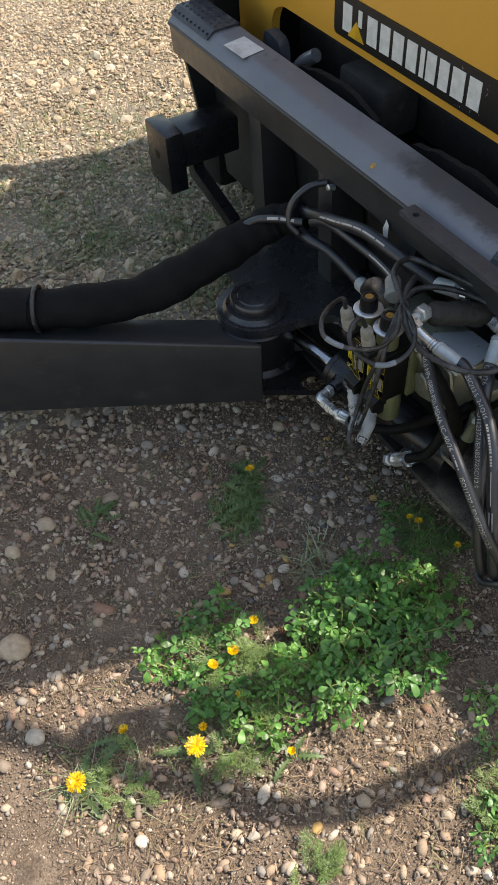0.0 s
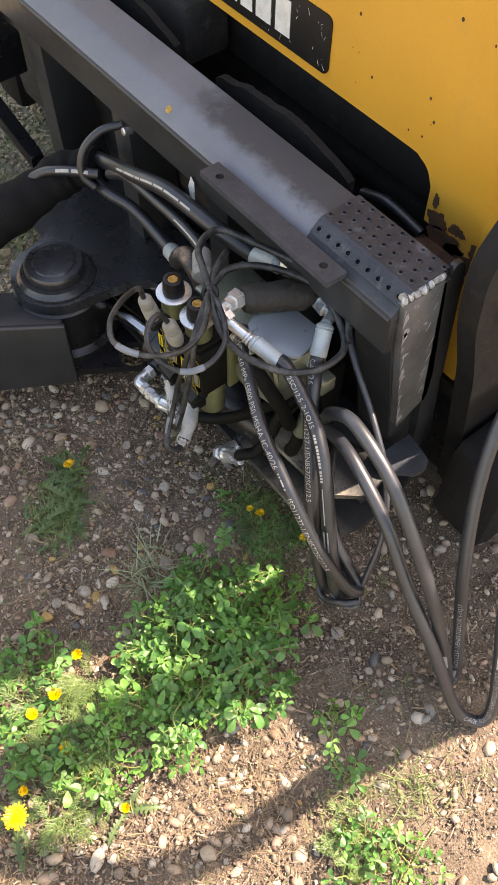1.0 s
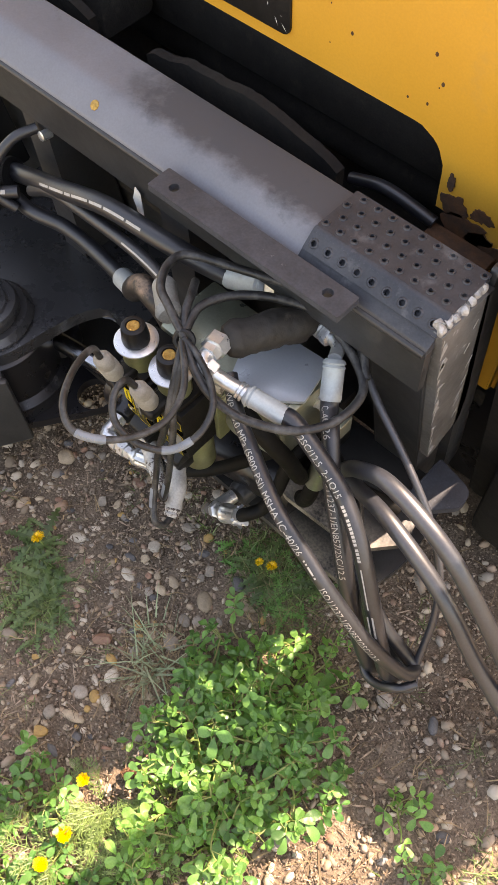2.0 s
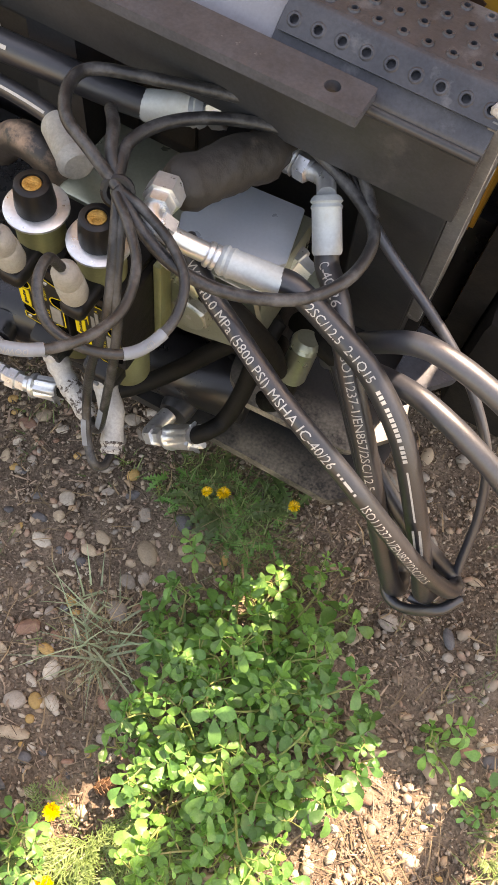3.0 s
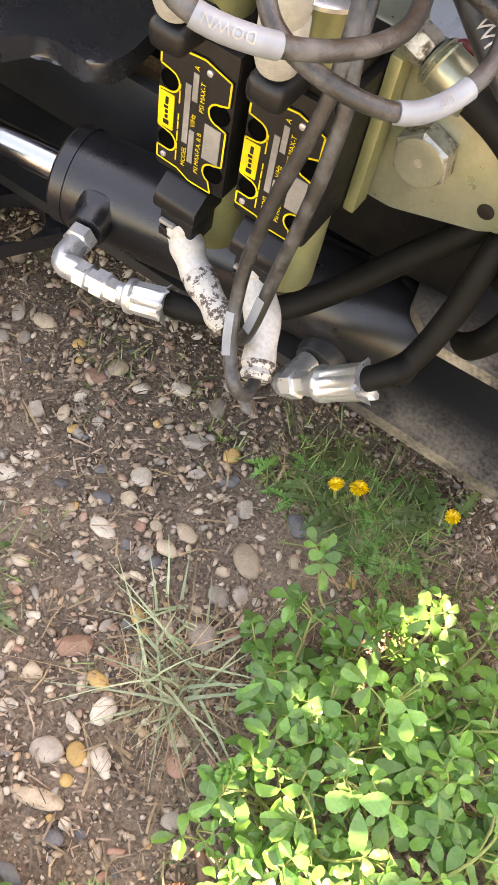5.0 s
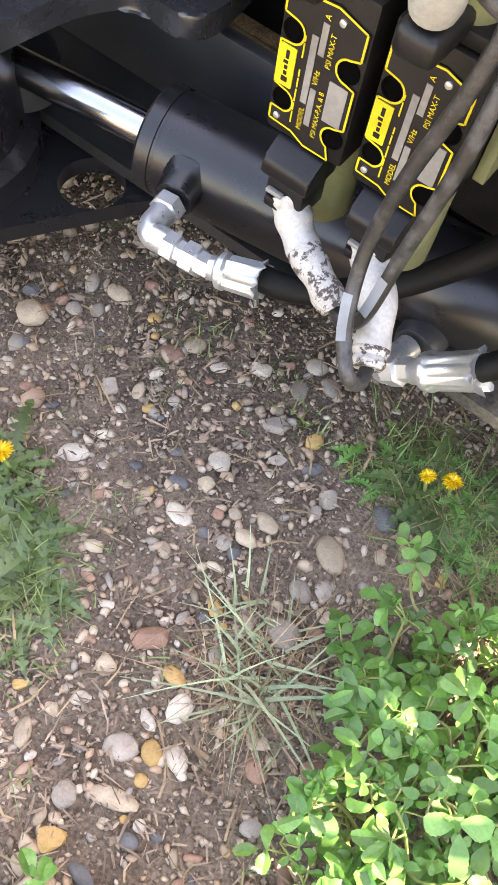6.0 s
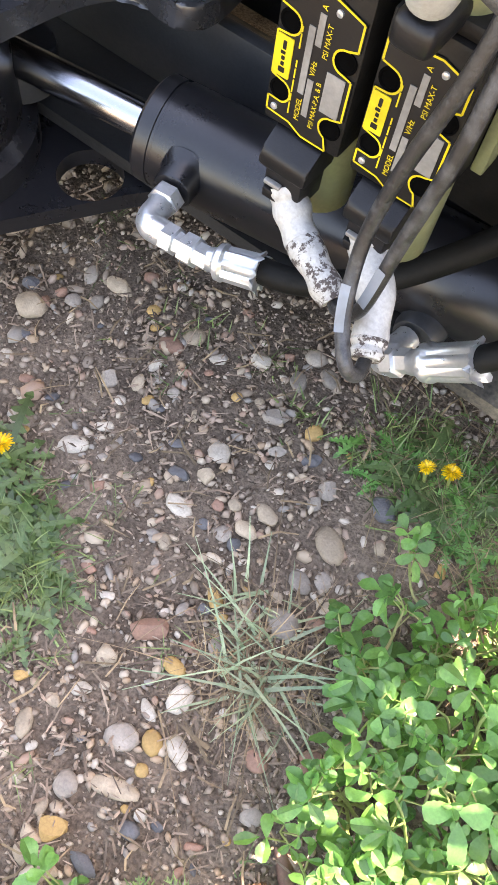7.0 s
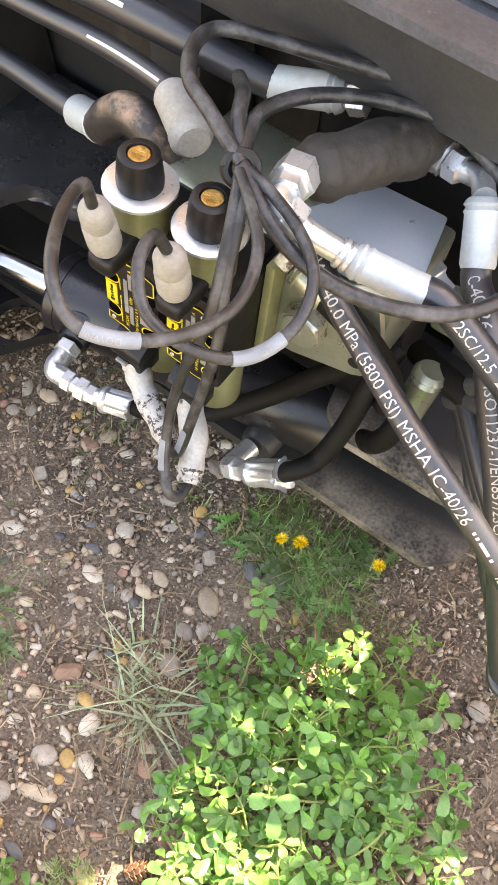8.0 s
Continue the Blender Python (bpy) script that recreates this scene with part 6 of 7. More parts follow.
    for x, y, n, l, s in ((0.44, -0.155, 50, 0.035, 0.018), (0.47, -0.15, 80, 0.035, 0.022), (0.51, -0.165, 90, 0.035, 0.025), (0.54, -0.19, 80, 0.035, 0.025), (0.57, -0.2, 60, 0.035, 0.025), (0.28, -0.42, 40, 0.04, 0.03), (0.24, -0.39, 40, 0.04, 0.025), (0.3, -0.45, 30, 0.035, 0.025), (0.945, -0.262, 60, 0.05, 0.02), (0.915, -0.35, 50, 0.045, 0.025)):
        grass_into(blades, x, y, n, l, s, 0.0018, 1.0)
    for _ in range(110):
        grass_into(blades, rnd.uniform(0.05, 1.05), rnd.uniform(-0.95, -0.05), rnd.randint(3, 9), 0.022, 0.008, 0.0013, 1.2)
    pale = bmesh.new()
    grass_into(pale, 0.464, -0.374, 26, 0.085, 0.014, 0.003, 1.25)
    grass_into(pale, 0.458, -0.382, 30, 0.055, 0.017, 0.0026, 1.2)
    dead = bmesh.new()
    grass_into(dead, 0.462, -0.37, 150, 0.05, 0.019, 0.0012, 1.5)
    grass_into(pale, 0.44, -0.33, 14, 0.055, 0.014, 0.003, 1.1)
    tuft = thing("grass_tuft", (0.464, -0.372, ground_z(0.464, -0.372)), "pale grey-green grass tuft spreading over pebbles", "grass")
    part("foliage", pale, GRASS_PALE, tuft, smooth=False)
    part("dry_blade_mat", dead, STRAW, tuft, "dry straw-coloured blades", smooth=False)
    sunny = bmesh.new()
    grass_into(sunny, 0.596, -0.885, 75, 0.052, 0.012, 0.0018, 1.25)
    grass_into(sunny, 0.63, -0.82, 45, 0.042, 0.02, 0.0016, 1.1)
    tuft = thing("grass_tuft", (0.596, -0.885, ground_z(0.596, -0.885)), "thin pale grass tuft round a dandelion", "grass")
    part("foliage", sunny, GRASS_PALE, tuft, smooth=False)
    for x, y, n, s in ((-0.826, -0.233, 90, 0.05), (-0.75, -0.28, 80, 0.04), (-0.692, -0.323, 90, 0.04), (-0.714, -0.078, 90, 0.06), (-0.95, -0.3, 60, 0.05), (-1.091, -0.299, 60, 0.07), (-0.34, -0.156, 70, 0.04), (-0.45, -0.1, 50, 0.05), (-1.278, -0.338, 80, 0.06), (-1.384, -0.13, 90, 0.09), (-1.314, 0.058, 90, 0.08), (-1.2, 0.2, 80, 0.08), (-1.0, -0.02, 70, 0.09), (-0.6, -0.2, 50, 0.06)):
        grass_into(blades, x, y, n, 0.062, s, 0.0026, 0.8)
    for _ in range(60):
        grass_into(blades, rnd.uniform(-2.2, -0.4), rnd.uniform(-0.5, 0.6), 25, 0.04, 0.06)
    for _ in range(90):
        grass_into(blades, rnd.gauss(-0.75, 0.22), rnd.gauss(0.0, 0.22), 22, 0.035, 0.05)
    for _ in range(70):
        grass_into(blades, rnd.uniform(-1.2, -0.25), rnd.uniform(-0.6, 0.1), 28, 0.045, 0.022, 0.0024, 1.0)
    for _ in range(14):
        grass_into(blades, rnd.gauss(0.255, 0.03), rnd.gauss(-0.41, 0.03), 16, 0.036, 0.012, 0.0018, 1.1)
    for _ in range(7):
        grass_into(blades, rnd.gauss(0.5, 0.045), rnd.gauss(-0.165, 0.02), 22, 0.036, 0.014, 0.0022, 1.0)
    ob = new("grass", mesh_of(blades, GRASS, False))
    tagged(ob, "thin green grass tufts growing through gravel", "grass", kind="stuff")
    for x, y, r, h, c, lv in ((0.644, -0.705, 0.0165, 0.03, False, 9), (0.596, -0.879, 0.0155, 0.022, False, 8), (0.51, -0.526, 0.011, 0.035, True, 0), (0.539, -0.582, 0.013, 0.03, True, 0), (0.544, -0.621, 0.012, 0.03, True, 0),
                              (0.723, -0.586, 0.009, 0.02, True, 4), (0.213, -0.361, 0.0095, 0.03, False, 9), (0.489, -0.171, 0.0078, 0.032, False, 8), (0.472, -0.178, 0.0062, 0.03, False, 4), (0.563, -0.142, 0.0066, 0.022, False, 6), (0.62, -0.68, 0.009, 0.02, True, 0), (0.613, -0.608, 0.011, 0.03, True, 0), (0.565, -0.786, 0.011, 0.025, True, 4)):
        dandelion(x, y, r, h, c, lv)
    for x, y, n, l in ((0.275, -0.42, 11, 0.05), (0.235, -0.40, 12, 0.05), (0.215, -0.37, 10, 0.045), (0.27, -0.375, 8, 0.058), (0.134, -0.658, 12, 0.045), (0.305, -0.455, 6, 0.036), (0.26, -0.46, 6, 0.04), (0.47, -0.168, 14, 0.034), (0.455, -0.19, 8, 0.026), (0.51, -0.185, 14, 0.034), (0.44, -0.155, 10, 0.032), (0.545, -0.2, 12, 0.034), (0.5, -0.15, 12, 0.034), (0.53, -0.165, 10, 0.03), (0.62, -0.6, 8, 0.06)):
        weed = thing("broadleaf_weed", (x, y, ground_z(x, y)), "low green weed rosette with jagged leaves", "weed", "low weeds")
        for _ in range(n):
            green = bmesh.new()
            jagged_leaf(green, Vector((x + rnd.gauss(0, 0.012), y + rnd.gauss(0, 0.012), ground_z(x, y) + 0.002)), rnd.random() * 6.28, l * rnd.uniform(0.6, 1.2))
            part("leaf", green, LEAF_DEEP if x > 0.4 and y > -0.25 else LEAF_DARK, weed)
    straw = bmesh.new()
    for x, y, n in ((0.82, -0.41, 40), (0.85, -0.46, 30), (0.79, -0.46, 30), (0.9, -0.42, 30), (0.5, -0.17, 50), (0.54, -0.2, 50), (0.47, -0.16, 40), (0.58, -0.23, 40), (0.464, -0.372, 40), (0.57, -0.25, 40), (0.63, -0.24, 40), (0.6, -0.83, 50), (0.75, -0.52, 40), (0.33, -0.6, 30), (0.78, -0.478, 25), (0.435, -0.804, 60), (0.74, -0.774, 60), (0.69, -0.8, 40), (0.82, -0.6, 30), (0.9, -0.55, 30)):
        grass_into(straw, x, y, n, 0.05, 0.03, 0.0011, 1.7)
    for _ in range(1700):
        x, y = (rnd.uniform(-0.1, 1.1), rnd.uniform(-1.0, 0.1)) if rnd.random() < 0.75 else (rnd.uniform(-2.5, 0), rnd.uniform(-1.2, 1.0))
        a, l, z = rnd.random() * 3.14, rnd.uniform(0.006, 0.034), ground_z(x, y) + 0.003 + 0.004 * rnd.random()
        d, w = Vector((math.cos(a), math.sin(a), rnd.uniform(-0.08, 0.12))) * l / 2, rnd.uniform(0.0004, 0.0009) * (1.7 if rnd.random() < 0.05 else 1.0)
        s = Vector((-math.sin(a), math.cos(a), 0)) * w
        c = Vector((x, y, z))
        bend = Vector((0, 0, 0.002)) + s * rnd.uniform(-4, 4)
        v = [straw.verts.new(p) for p in (c - d - s, c - d + s, c + bend + s, c + bend - s, c + d + s * 0.5, c + d - s * 0.5)]
        straw.faces.new((v[0], v[1], v[2], v[3]))
        straw.faces.new((v[3], v[2], v[4], v[5]))
    litter = bmesh.new()
    for _ in range(17000):
        x, y = rnd.uniform(-0.05, 1.02), rnd.uniform(-0.95, 0.02)
        if noise.noise(Vector((x * 9, y * 9, 2.0))) < rnd.uniform(-0.5, 0.35):
            continue
        c = Vector((x, y, ground_z(x, y) + rnd.uniform(0.0012, 0.004)))
        a, l = rnd.random() * 6.283, 0.0018 + min(0.009, rnd.expovariate(1 / 0.0026))
        d = Vector((math.cos(a), math.sin(a), rnd.uniform(-0.25, 0.25))) * l
        s = Vector((-math.sin(a), math.cos(a), rnd.uniform(-0.7, 0.7))) * min(l * 0.4, rnd.uniform(0.0003, 0.0011))
        lift = Vector((0, 0, 0.0006))
        v = [litter.verts.new(p) for p in (c - d - s * 0.5, c - d + s * 0.6, c + s + lift, c - s + lift, c + d + s * 0.3, c + d - s * 0.5)]
        litter.faces.new((v[0], v[1], v[2], v[3]))
        litter.faces.new((v[3], v[2], v[4], v[5]))
    tagged(new("plant_litter", mesh_of(litter, LITTER, False)), "brown bark slivers and plant litter on soil", "litter", kind="stuff")
    tagged(new("dry_straw", mesh_of(straw, STRAW, False)), "dry straw and twigs scattered over soil", "straw", kind="stuff")


make_plants()


def make_cone():
    """A small fallen pine cone lying on its side."""
    x, y = 0.541, -0.4845
    z = ground_z(x, y) + 0.006
    cone = thing("pine_cone", (x, y, z - 0.009), "small brown pine cone lying on soil by the clover", "pine cone")
    way, side, up = axes_for(Vector((0.85, 0.5, 0.08)))
    part("core", lathe(Vector((x, y, z)) - way * 0.013, way, [(0, 0.002), (0.004, 0.004), (0.013, 0.0047), (0.021, 0.003), (0.026, 0.001)], 10), CONE, cone)
    scale = bmesh.new()
    rows = [(-0.5, 0.0, 0.0), (0.5, 0.0, 0.0), (0.9, 0.7, 0.12), (0.45, 1.1, 0.3), (-0.45, 1.1, 0.3), (-0.9, 0.7, 0.12)]
    lo = [scale.verts.new((a * 0.0042, b * 0.0085, c * 0.006)) for a, b, c in rows]
    hi = [scale.verts.new((a * 0.0042, b * 0.0085, c * 0.006 + 0.0012)) for a, b, c in rows]
    scale.faces.new(lo[::-1])
    scale.faces.new(hi)
    for k in range(6):
        scale.faces.new((lo[k], lo[(k + 1) % 6], hi[(k + 1) % 6], hi[k]))
    me = mesh_of(scale, CONE, False)
    for k in range(56):
        f = k / 56
        a = k * 2.4
        out = side * math.cos(a) + up * math.sin(a)
        ob = new("scale", me)
        ob.parent = cone
        r = 0.0037 * math.sin(math.pi * (0.15 + 0.75 * f)) + 0.001
        d = (out * 0.85 + way * 0.55).normalized()
        e = d.cross(way).normalized()
        size = 0.5 + 0.33 * math.sin(math.pi * f)
        m = Matrix((e * size, d * size, e.cross(d) * size)).transposed().to_4x4()
        m.translation = Vector((x, y, z)) + way * (0.0235 * f - 0.0125) + out * r - Vector((x, y, z - 0.009))
        ob.matrix_basis = m


make_cone()
for line in ([(0.765, -0.39, 0.045), (0.785, -0.41, 0.05), (0.815, -0.43, 0.043), (0.845, -0.452, 0.041)], [(0.62, -0.585, 0.035), (0.64, -0.605, 0.042), (0.655, -0.635, 0.035), (0.672, -0.66, 0.031)], [(0.545, -0.225, 0.03), (0.56, -0.25, 0.045), (0.575, -0.27, 0.05)], [(0.6, -0.22, 0.03), (0.59, -0.25, 0.042), (0.585, -0.285, 0.04)]):
    stem = thing("dry_stem", line[0], "thin dry brown stem lying among the weeds", "twig", "dry stems")
    part("stem", tube(line, lambda f: 0.0016 - 0.0008 * f, 6, 5), STRAW, stem)
chip = thing("wood_chip", (0.502, -0.555, 0.021), "pale weathered wood chip lying on soil", "wood chip")
part("chip_body", prism([(0.492, -0.57), (0.503, -0.572), (0.52, -0.552), (0.518, -0.54), (0.507, -0.539), (0.494, -0.556)], 0.02, 0.0275, "z", 0.0015), material("weathered_wood", (0.38, 0.3, 0.23), 0.85, second=(0.26, 0.19, 0.14), scale=60, bump=0.5, bump_scale=150), chip)


# ---- stones ----
def stone_mesh(seed, detail=2, cuts=0):
    """A worn stone: a lumpy ball, with flats struck off it where cuts are given."""
    bm = bmesh.new()
    bmesh.ops.create_icosphere(bm, subdivisions=detail, radius=1.0)
    off = Vector((seed * 3.7, seed * 1.3, seed * 2.1))
    rr = random.Random(seed)
    flats = [(Vector((rr.gauss(0, 1), rr.gauss(0, 1), rr.gauss(0, 0.8))).normalized(), rr.uniform(0.55, 0.85)) for _ in range(cuts)]
    for v in bm.verts:
        n = v.co.normalized()
        p = n * (1.0 + 0.2 * noise.noise(n * 1.1 + off) + 0.1 * noise.noise(n * 2.4 + off))
        for way, far in flats:
            over = p.dot(way) - far
            if over > 0:
                p -= way * over * 0.92
        v.co = p
    return bm


# pebbles that stand out, by colour: x, y, half length and half width in millimetres, turn in degrees
WHITE_PEBBLES = [(0.336, -0.254, 10.6, 10, 39), (0.339, -0.308, 11.6, 7.4, 176), (0.311, -0.164, 9.9, 8.7, 21), (0.282, -0.184, 8, 6.6, 51), (0.245, -0.221, 8.4, 5.6, 68), (0.242, -0.318, 12.1, 7.7, 39), (0.143, -0.291, 6.8, 6.3, 77), (0.358, -0.113, 8.2, 5.7, 32), (0.43, -0.419, 12.8, 8.6, 92), (0.417, -0.437, 9.6, 5.2, 150), (0.449, -0.445, 11.5, 7.3, 156), (0.455, -0.49, 4.3, 4.3, 37), (0.244, -0.265, 5, 4.5, 166), (0.251, -0.291, 8.6, 5.8, 43), (0.41, -0.497, 3.6, 3, 79), (0.373, -0.237, 4.4, 4.3, 39), (0.473, -0.287, 3.4, 3.6, 37), (0.488, -0.909, 15.3, 13.4, 59)]
WHITE_PEBBLES_FAR = [(0.428, -0.682, 8.8, 8.5, 57), (0.715, -0.832, 11.6, 9.6, 59), (0.791, -0.692, 9.7, 8.5, 59), (0.748, -0.65, 15.1, 8.6, 129), (0.34, -0.573, 10.2, 8.8, 178)]
TAN_PEBBLES = [(0.34, -0.276, 8.7, 8, 126), (0.396, -0.273, 12.8, 6.9, 167), (0.391, -0.292, 11, 6.9, 11), (0.349, -0.337, 6.7, 5.5, 130), (0.448, -0.263, 16.2, 11.5, 138), (0.43, -0.347, 9.8, 9.7, 38), (0.372, -0.281, 6, 5.6, 39), (0.501, -0.229, 12.6, 5.6, 32), (0.431, -0.488, 18.2, 7.3, 17), (0.406, -0.54, 8.4, 5.6, 145), (0.411, -0.551, 8, 5.6, 159), (0.474, -0.304, 10.4, 7.6, 12), (0.125, -0.242, 15, 13, 39), (0.169, -0.179, 15.1, 8.1, 4), (0.252, -0.179, 10.1, 9.3, 39), (0.245, -0.243, 9.7, 6, 108), (0.371, -0.426, 8.9, 8.3, 131), (0.48, -0.242, 6.4, 5.6, 122)]
TAN_PEBBLES_FAR = [(0.686, -0.234, 11.7, 10, 30), (0.778, -0.112, 11.1, 6.3, 3), (0.761, -0.203, 5, 4.7, 29), (0.322, -0.885, 28.4, 27.3, 39), (0.11, -0.615, 21.1, 16.8, 57), (0.101, -0.744, 21, 16.7, 57), (0.149, -0.584, 11, 9.5, 57), (0.128, -0.821, 17.5, 14.2, 41), (0.212, -0.777, 14.8, 10.3, 167), (0.832, -0.532, 13.3, 10.5, 58)]
YELLOW_PEBBLES = [(0.384, -0.192, 8.6, 7.3, 56), (0.405, -0.349, 8.6, 7.1, 142), (0.417, -0.356, 5.3, 4.4, 38), (0.415, -0.529, 9.9, 10.3, 37), (0.208, -0.18, 6.4, 5.8, 64), (0.261, -0.251, 5.9, 4.4, 57), (0.438, -0.469, 5.1, 4.7, 0), (0.445, -0.493, 3.6, 3, 8), (0.433, -0.452, 9.1, 7.3, 141), (0.22, -0.193, 4.4, 3.7, 39), (0.418, -0.329, 2.5, 2.2, 38), (0.121, -0.204, 4.1, 3.3, 39), (0.508, -0.469, 3.1, 3, 37), (0.828, -0.61, 9.7, 7.6, 116)]
RED_PEBBLES = [(0.524, -0.398, 10.8, 9.9, 38), (0.547, -0.46, 15.8, 7.3, 144), (0.494, -0.419, 9.9, 7.7, 158), (0.241, -0.199, 11.9, 9.3, 10), (0.382, -0.395, 17.9, 9.2, 47), (0.28, -0.334, 8.3, 5.6, 67), (0.362, -0.289, 5.6, 5.1, 128), (0.474, -0.319, 8.2, 7.6, 38), (0.184, -0.153, 7.6, 6.6, 41), (0.132, -0.231, 7.5, 5.4, 158), (0.172, -0.297, 6.6, 4.6, 39), (0.269, -0.211, 6.5, 5, 39), (0.494, -0.484, 7.1, 3.8, 37), (0.283, -0.2, 4.2, 3.5, 39), (0.836, -0.282, 9.3, 6, 39), (0.769, -0.369, 9.7, 6.5, 11), (0.336, -0.725, 21.2, 15.3, 57), (0.495, -0.551, 16.5, 12.6, 7)]
GREY_PEBBLES = [(0.352, -0.199, 11.3, 7.8, 39), (0.371, -0.223, 8, 4.8, 45), (0.421, -0.225, 10.5, 10.4, 39), (0.419, -0.241, 8.2, 7.5, 37), (0.414, -0.461, 12.3, 9.5, 29), (0.405, -0.505, 8.8, 8.6, 133), (0.379, -0.305, 6.8, 6.8, 37), (0.142, -0.185, 10.2, 6.6, 116), (0.148, -0.215, 7.5, 7, 41), (0.165, -0.204, 7.4, 6.4, 105), (0.46, -0.29, 8, 6.8, 133), (0.447, -0.301, 10.4, 7.7, 166), (0.455, -0.334, 12.7, 11.1, 175), (0.346, -0.16, 10.3, 8.1, 139), (0.345, -0.132, 9.5, 8.8, 38), (0.366, -0.141, 9.9, 8.1, 150), (0.255, -0.231, 4.2, 4.5, 38), (0.273, -0.233, 5.5, 5, 41)]
GREY_PEBBLES_FAR = [(0.712, -0.2, 11.9, 10.1, 10), (0.783, -0.203, 6.9, 5.4, 30), (0.812, -0.35, 6.1, 4.6, 28), (-0.118, -0.523, 11, 11.9, 56), (0.02, -0.494, 14, 11.3, 43), (-0.122, -0.593, 12.2, 10.5, 56), (0.223, -0.254, 10.1, 9.7, 57)]
SLATE_PEBBLES = [(0.108, -0.224, 8.2, 7.7, 52), (0.455, -0.501, 7.5, 5.5, 5), (0.445, -0.533, 11.9, 6, 3), (0.468, -0.489, 4.7, 3.8, 28), (0.324, -0.287, 10.5, 6.6, 11), (0.304, -0.267, 6.7, 4.3, 39), (0.2, -0.297, 6.5, 4.5, 63), (0.274, -0.251, 4.5, 3.4, 51), (0.464, -0.213, 11.9, 9.5, 151), (0.485, -0.2, 8, 5.7, 28), (0.397, -0.213, 8.9, 6.2, 54), (0.14, -0.266, 5.4, 4.8, 38), (0.391, -0.307, 5.5, 5.5, 37), (0.363, -0.308, 5.9, 5, 39), (0.405, -0.359, 5.7, 4.9, 17), (0.393, -0.478, 3.6, 3, 37), (0.287, -0.297, 5.7, 4.8, 40), (0.251, -0.156, 4.9, 3.7, 38), (0.776, -0.184, 12, 6.2, 123), (0.862, -0.278, 8.8, 6.8, 30)]
PEBBLES = [(tint, row) for tint, rows in enumerate((WHITE_PEBBLES + WHITE_PEBBLES_FAR, TAN_PEBBLES + TAN_PEBBLES_FAR, YELLOW_PEBBLES, RED_PEBBLES, GREY_PEBBLES + GREY_PEBBLES_FAR, SLATE_PEBBLES)) for row in rows]
PEBBLE_TINTS = [(0.66, 0.575, 0.465), (0.47, 0.37, 0.26), (0.55, 0.345, 0.13), (0.38, 0.215, 0.15), (0.37, 0.315, 0.258), (0.155, 0.15, 0.152)]


def make_stones():
    mats = []
    for k, tint in enumerate(PEBBLE_TINTS):
        mats.append(material("pebble_" + ("white", "tan", "yellow", "red", "grey", "slate")[k], tint, 0.68, second=tuple(c * 0.68 for c in tint), scale=75, fine=600, fine_amount=0.28, bump=0.3, bump_scale=420, per_object=0.2,
                             dust=(0.2, 0.15, 0.11), dust_scale=60, dust_low=0.62, dust_high=0.78, spec=0.35))
    shapes = [[mesh_of(stone_mesh(7 * k + j + 1, 2, (0, 3, 6, 9)[j]), mat, True, 180 if j < 2 else 34) for j in range(4)] for k, mat in enumerate(mats)]
    r = random.Random(3)
    spots = [(x, y, a / 1000, b / 1000, turn, tint) for tint, (x, y, a, b, turn) in PEBBLES]
    while len(spots) < 300:
        x, y = r.gauss(0.4, 0.22), r.gauss(-0.4, 0.22)
        size = min(0.0078, 0.0032 + r.expovariate(1 / 0.0016))
        if all((x - p[0]) ** 2 + (y - p[1]) ** 2 > (size + p[2]) ** 2 * 0.9 for p in spots):
            spots.append((x, y, size * r.uniform(1.0, 1.4), size * r.uniform(0.75, 0.95), r.uniform(0, 180), r.choice((0, 0, 1, 1, 1, 2, 3, 3, 4, 4, 5))))
    for x, y, a, b, turn, tint in spots:
        ob = new("pebble", shapes[tint][r.choice((0, 0, 1, 1, 2, 3)) if a < 0.012 else r.choice((0, 1, 2))])
        ob.parent = ground
        high = b * r.uniform(0.5, 0.75)
        ob.matrix_basis = Matrix.Translation((x, y, ground_z(x, y) + high * 0.3 - 0.002)) @ pose(0, 0, 0, r.uniform(-8, 8), r.uniform(-8, 8), turn) @ Matrix.Diagonal((a, b, high, 1))
    # the countless rest
    base = stone_mesh(5, 1)
    rough = [(v.co.copy()) for v in base.verts]
    tris = [tuple(v.index for v in f.verts) for f in base.faces]
    base.free()
    chip = [Vector(c) for c in ((1, 0, 0), (-1, 0.1, 0), (0.1, 1, 0), (0, -1, 0.1), (0, 0.1, 1), (0, 0, -1))]
    chip_tris = [(0, 2, 4), (2, 1, 4), (1, 3, 4), (3, 0, 4), (2, 0, 5), (1, 2, 5), (3, 1, 5), (0, 3, 5)]
    verts, faces = [], []

    def put(x, y, size, small=False):
        deep = size * 0.05 - 0.002
        m = Matrix.Translation((x, y, ground_z(x, y) + deep)) @ pose(0, 0, 0, r.uniform(0, 360), r.uniform(-25, 25), r.uniform(0, 360)) @ Matrix.Diagonal((size * r.uniform(0.9, 1.4), size * r.uniform(0.6, 1.0), size * r.uniform(0.45, 0.8), 1))
        k = len(verts)
        verts.extend((m @ v)[:] for v in (chip if small else rough))
        faces.extend(tuple(i + k for i in t) for t in (chip_tris if small else tris))

    for _ in range(3600):
        put(r.uniform(-0.05, 0.95), r.uniform(-0.95, 0.0), min(0.006, 0.0019 + r.expovariate(1 / 0.0011)))
    for _ in range(420):
        put(r.gauss(0.36, 0.2), r.gauss(-0.34, 0.2), r.uniform(0.003, 0.0055))
    for _ in range(1500):
        x, y = r.uniform(-0.1, 1.1), r.uniform(-1.02, 0.1)
        near_tuft = 0.15 < x < 0.72 and -0.6 < y < -0.1
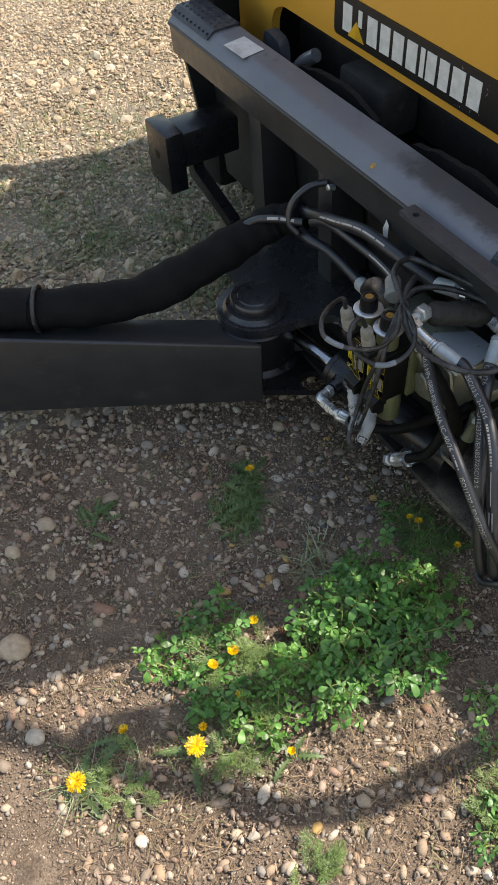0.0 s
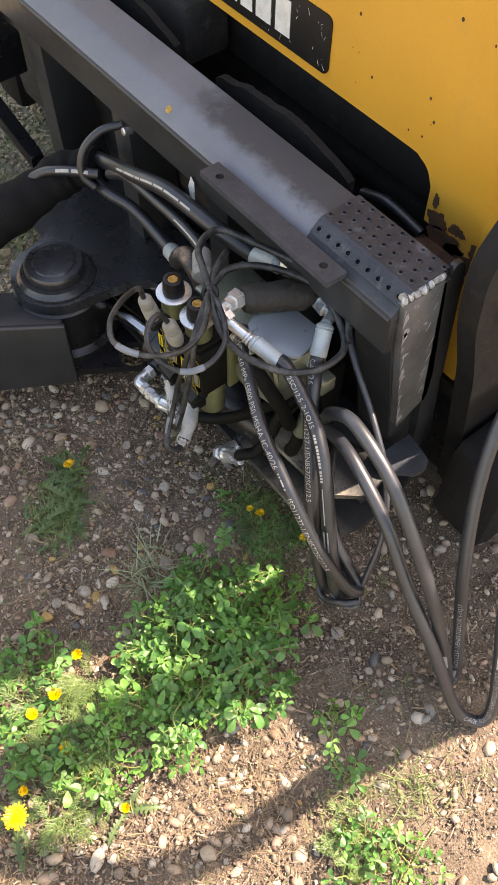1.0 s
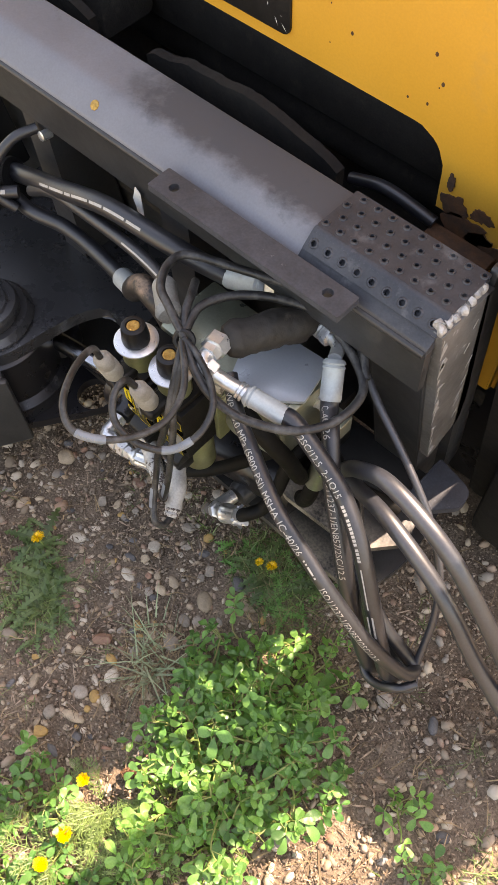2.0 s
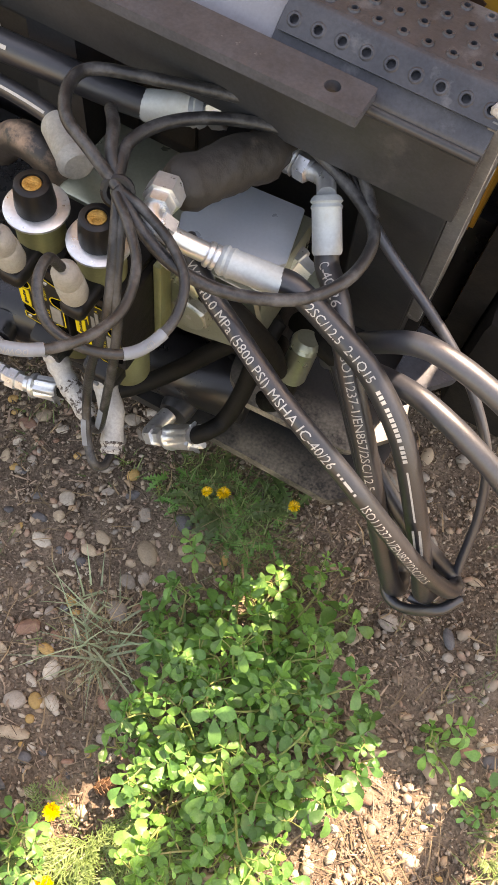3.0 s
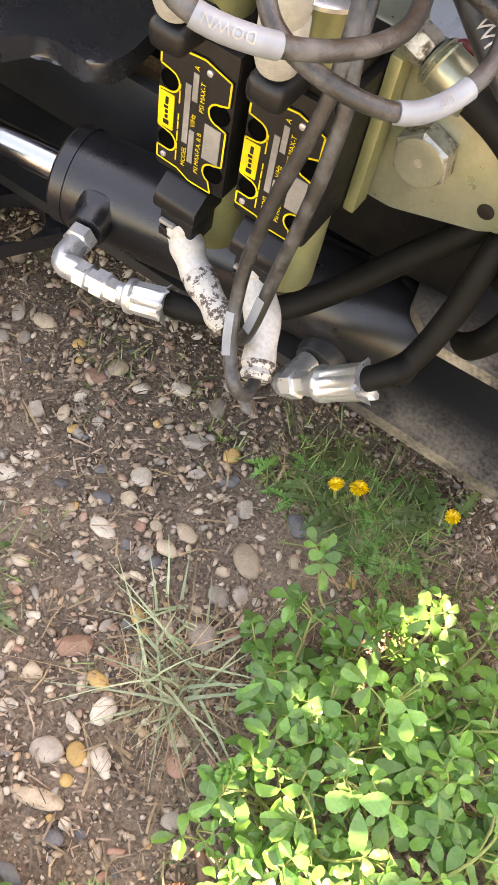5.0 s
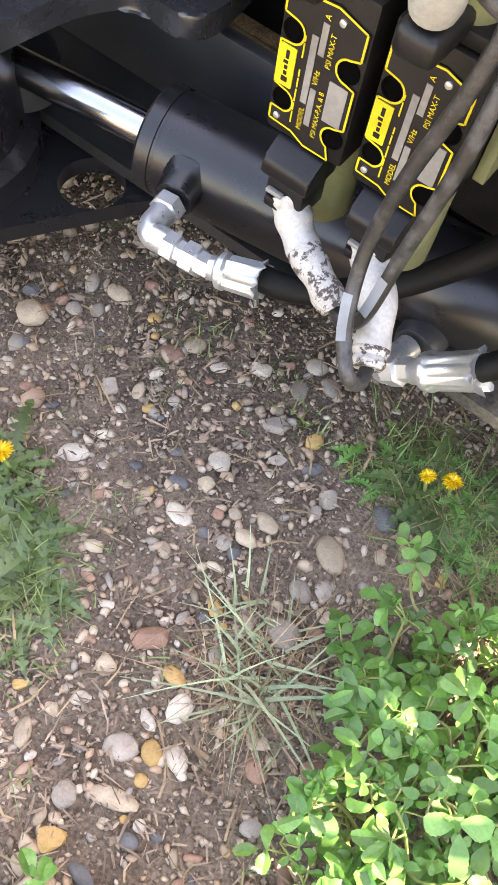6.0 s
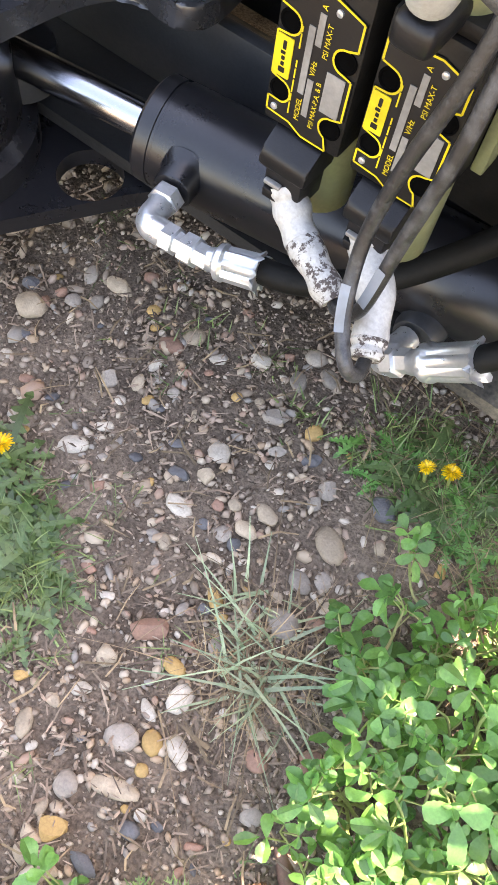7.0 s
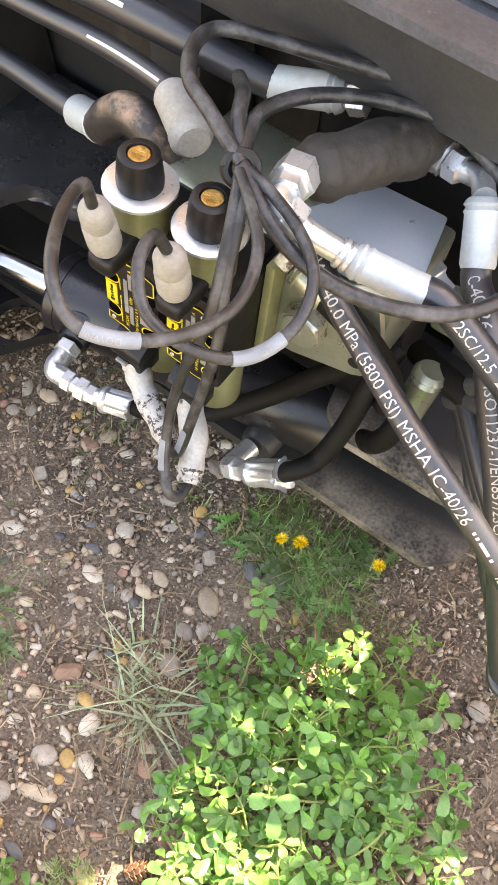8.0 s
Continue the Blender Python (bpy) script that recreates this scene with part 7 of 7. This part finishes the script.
        put(x, y, min(0.0055, 0.003 + r.expovariate(1 / 0.001)) if near_tuft else min(0.012, 0.005 + r.expovariate(1 / 0.0024)))
    for _ in range(260):
        put(r.uniform(-0.15, 0.55), r.uniform(-1.0, -0.5), r.uniform(0.0035, 0.0095))
    for _ in range(650):
        put(r.uniform(-0.6, 0.35), r.uniform(-1.15, -0.28), min(0.013, 0.0045 + r.expovariate(1 / 0.0025)))
    for _ in range(170):
        put(r.uniform(0.62, 1.02), r.uniform(-0.92, -0.42), r.uniform(0.004, 0.0095))
    for _ in range(2500):
        put(r.uniform(-0.1, 1.05), r.uniform(-1.05, 0.1), r.uniform(0.0009, 0.0028), True)
    stones_so_far, stone_faces = list(verts), list(faces)
    verts.clear()
    faces.clear()
    for _ in range(52000):
        put(r.uniform(-0.1, 1.05), r.uniform(-1.05, 0.1), 0.0008 + min(0.004, r.expovariate(1 / 0.00085)), True)
    me = bpy.data.meshes.new("soil_crumbs")
    me.from_pydata(verts, [], faces)
    me.polygons.foreach_set("use_smooth", [True] * len(faces))
    me.materials.append(CRUMB)
    tagged(new("soil_crumbs", me), "brown crumbs of loose soil over bare ground", "soil", kind="stuff")
    verts[:], faces[:] = stones_so_far, stone_faces
    near, near_faces = list(verts), list(faces)
    verts.clear()
    faces.clear()
    def yard():
        while True:
            x, y = r.uniform(-3.6, 0.2), r.uniform(-2.0, 2.0)
            edge = min((x + 3.5) * 1.2, (1.75 - abs(y)) * 1.2, (-0.02 - x) * 3.5) + 0.7 * noise.noise(Vector((x * 1.7, y * 1.7, 5.0)))
            if r.random() < edge:
                return x, y

    for _ in range(5200):
        put(*yard(), min(0.022, 0.0055 + r.expovariate(1 / 0.0045)))
    for _ in range(76000):
        put(*yard(), r.uniform(0.003, 0.0095), True)
    me = bpy.data.meshes.new("far_gravel")
    me.from_pydata(verts, [], faces)
    me.polygons.foreach_set("use_smooth", [len(f) > 3 for f in faces])
    me.materials.append(STONE_PALE)
    tagged(new("pale_gravel", me), "pale tan gravel and chips covering the yard", "gravel", kind="stuff")
    verts, faces = near, near_faces
    me = bpy.data.meshes.new("gravel")
    me.from_pydata(verts, [], faces)
    me.polygons.foreach_set("use_smooth", [True] * len(faces))
    me.materials.append(STONE)
    tagged(new("gravel", me), "small mixed brown and grey gravel bedded in soil", "gravel", kind="stuff")


make_stones()
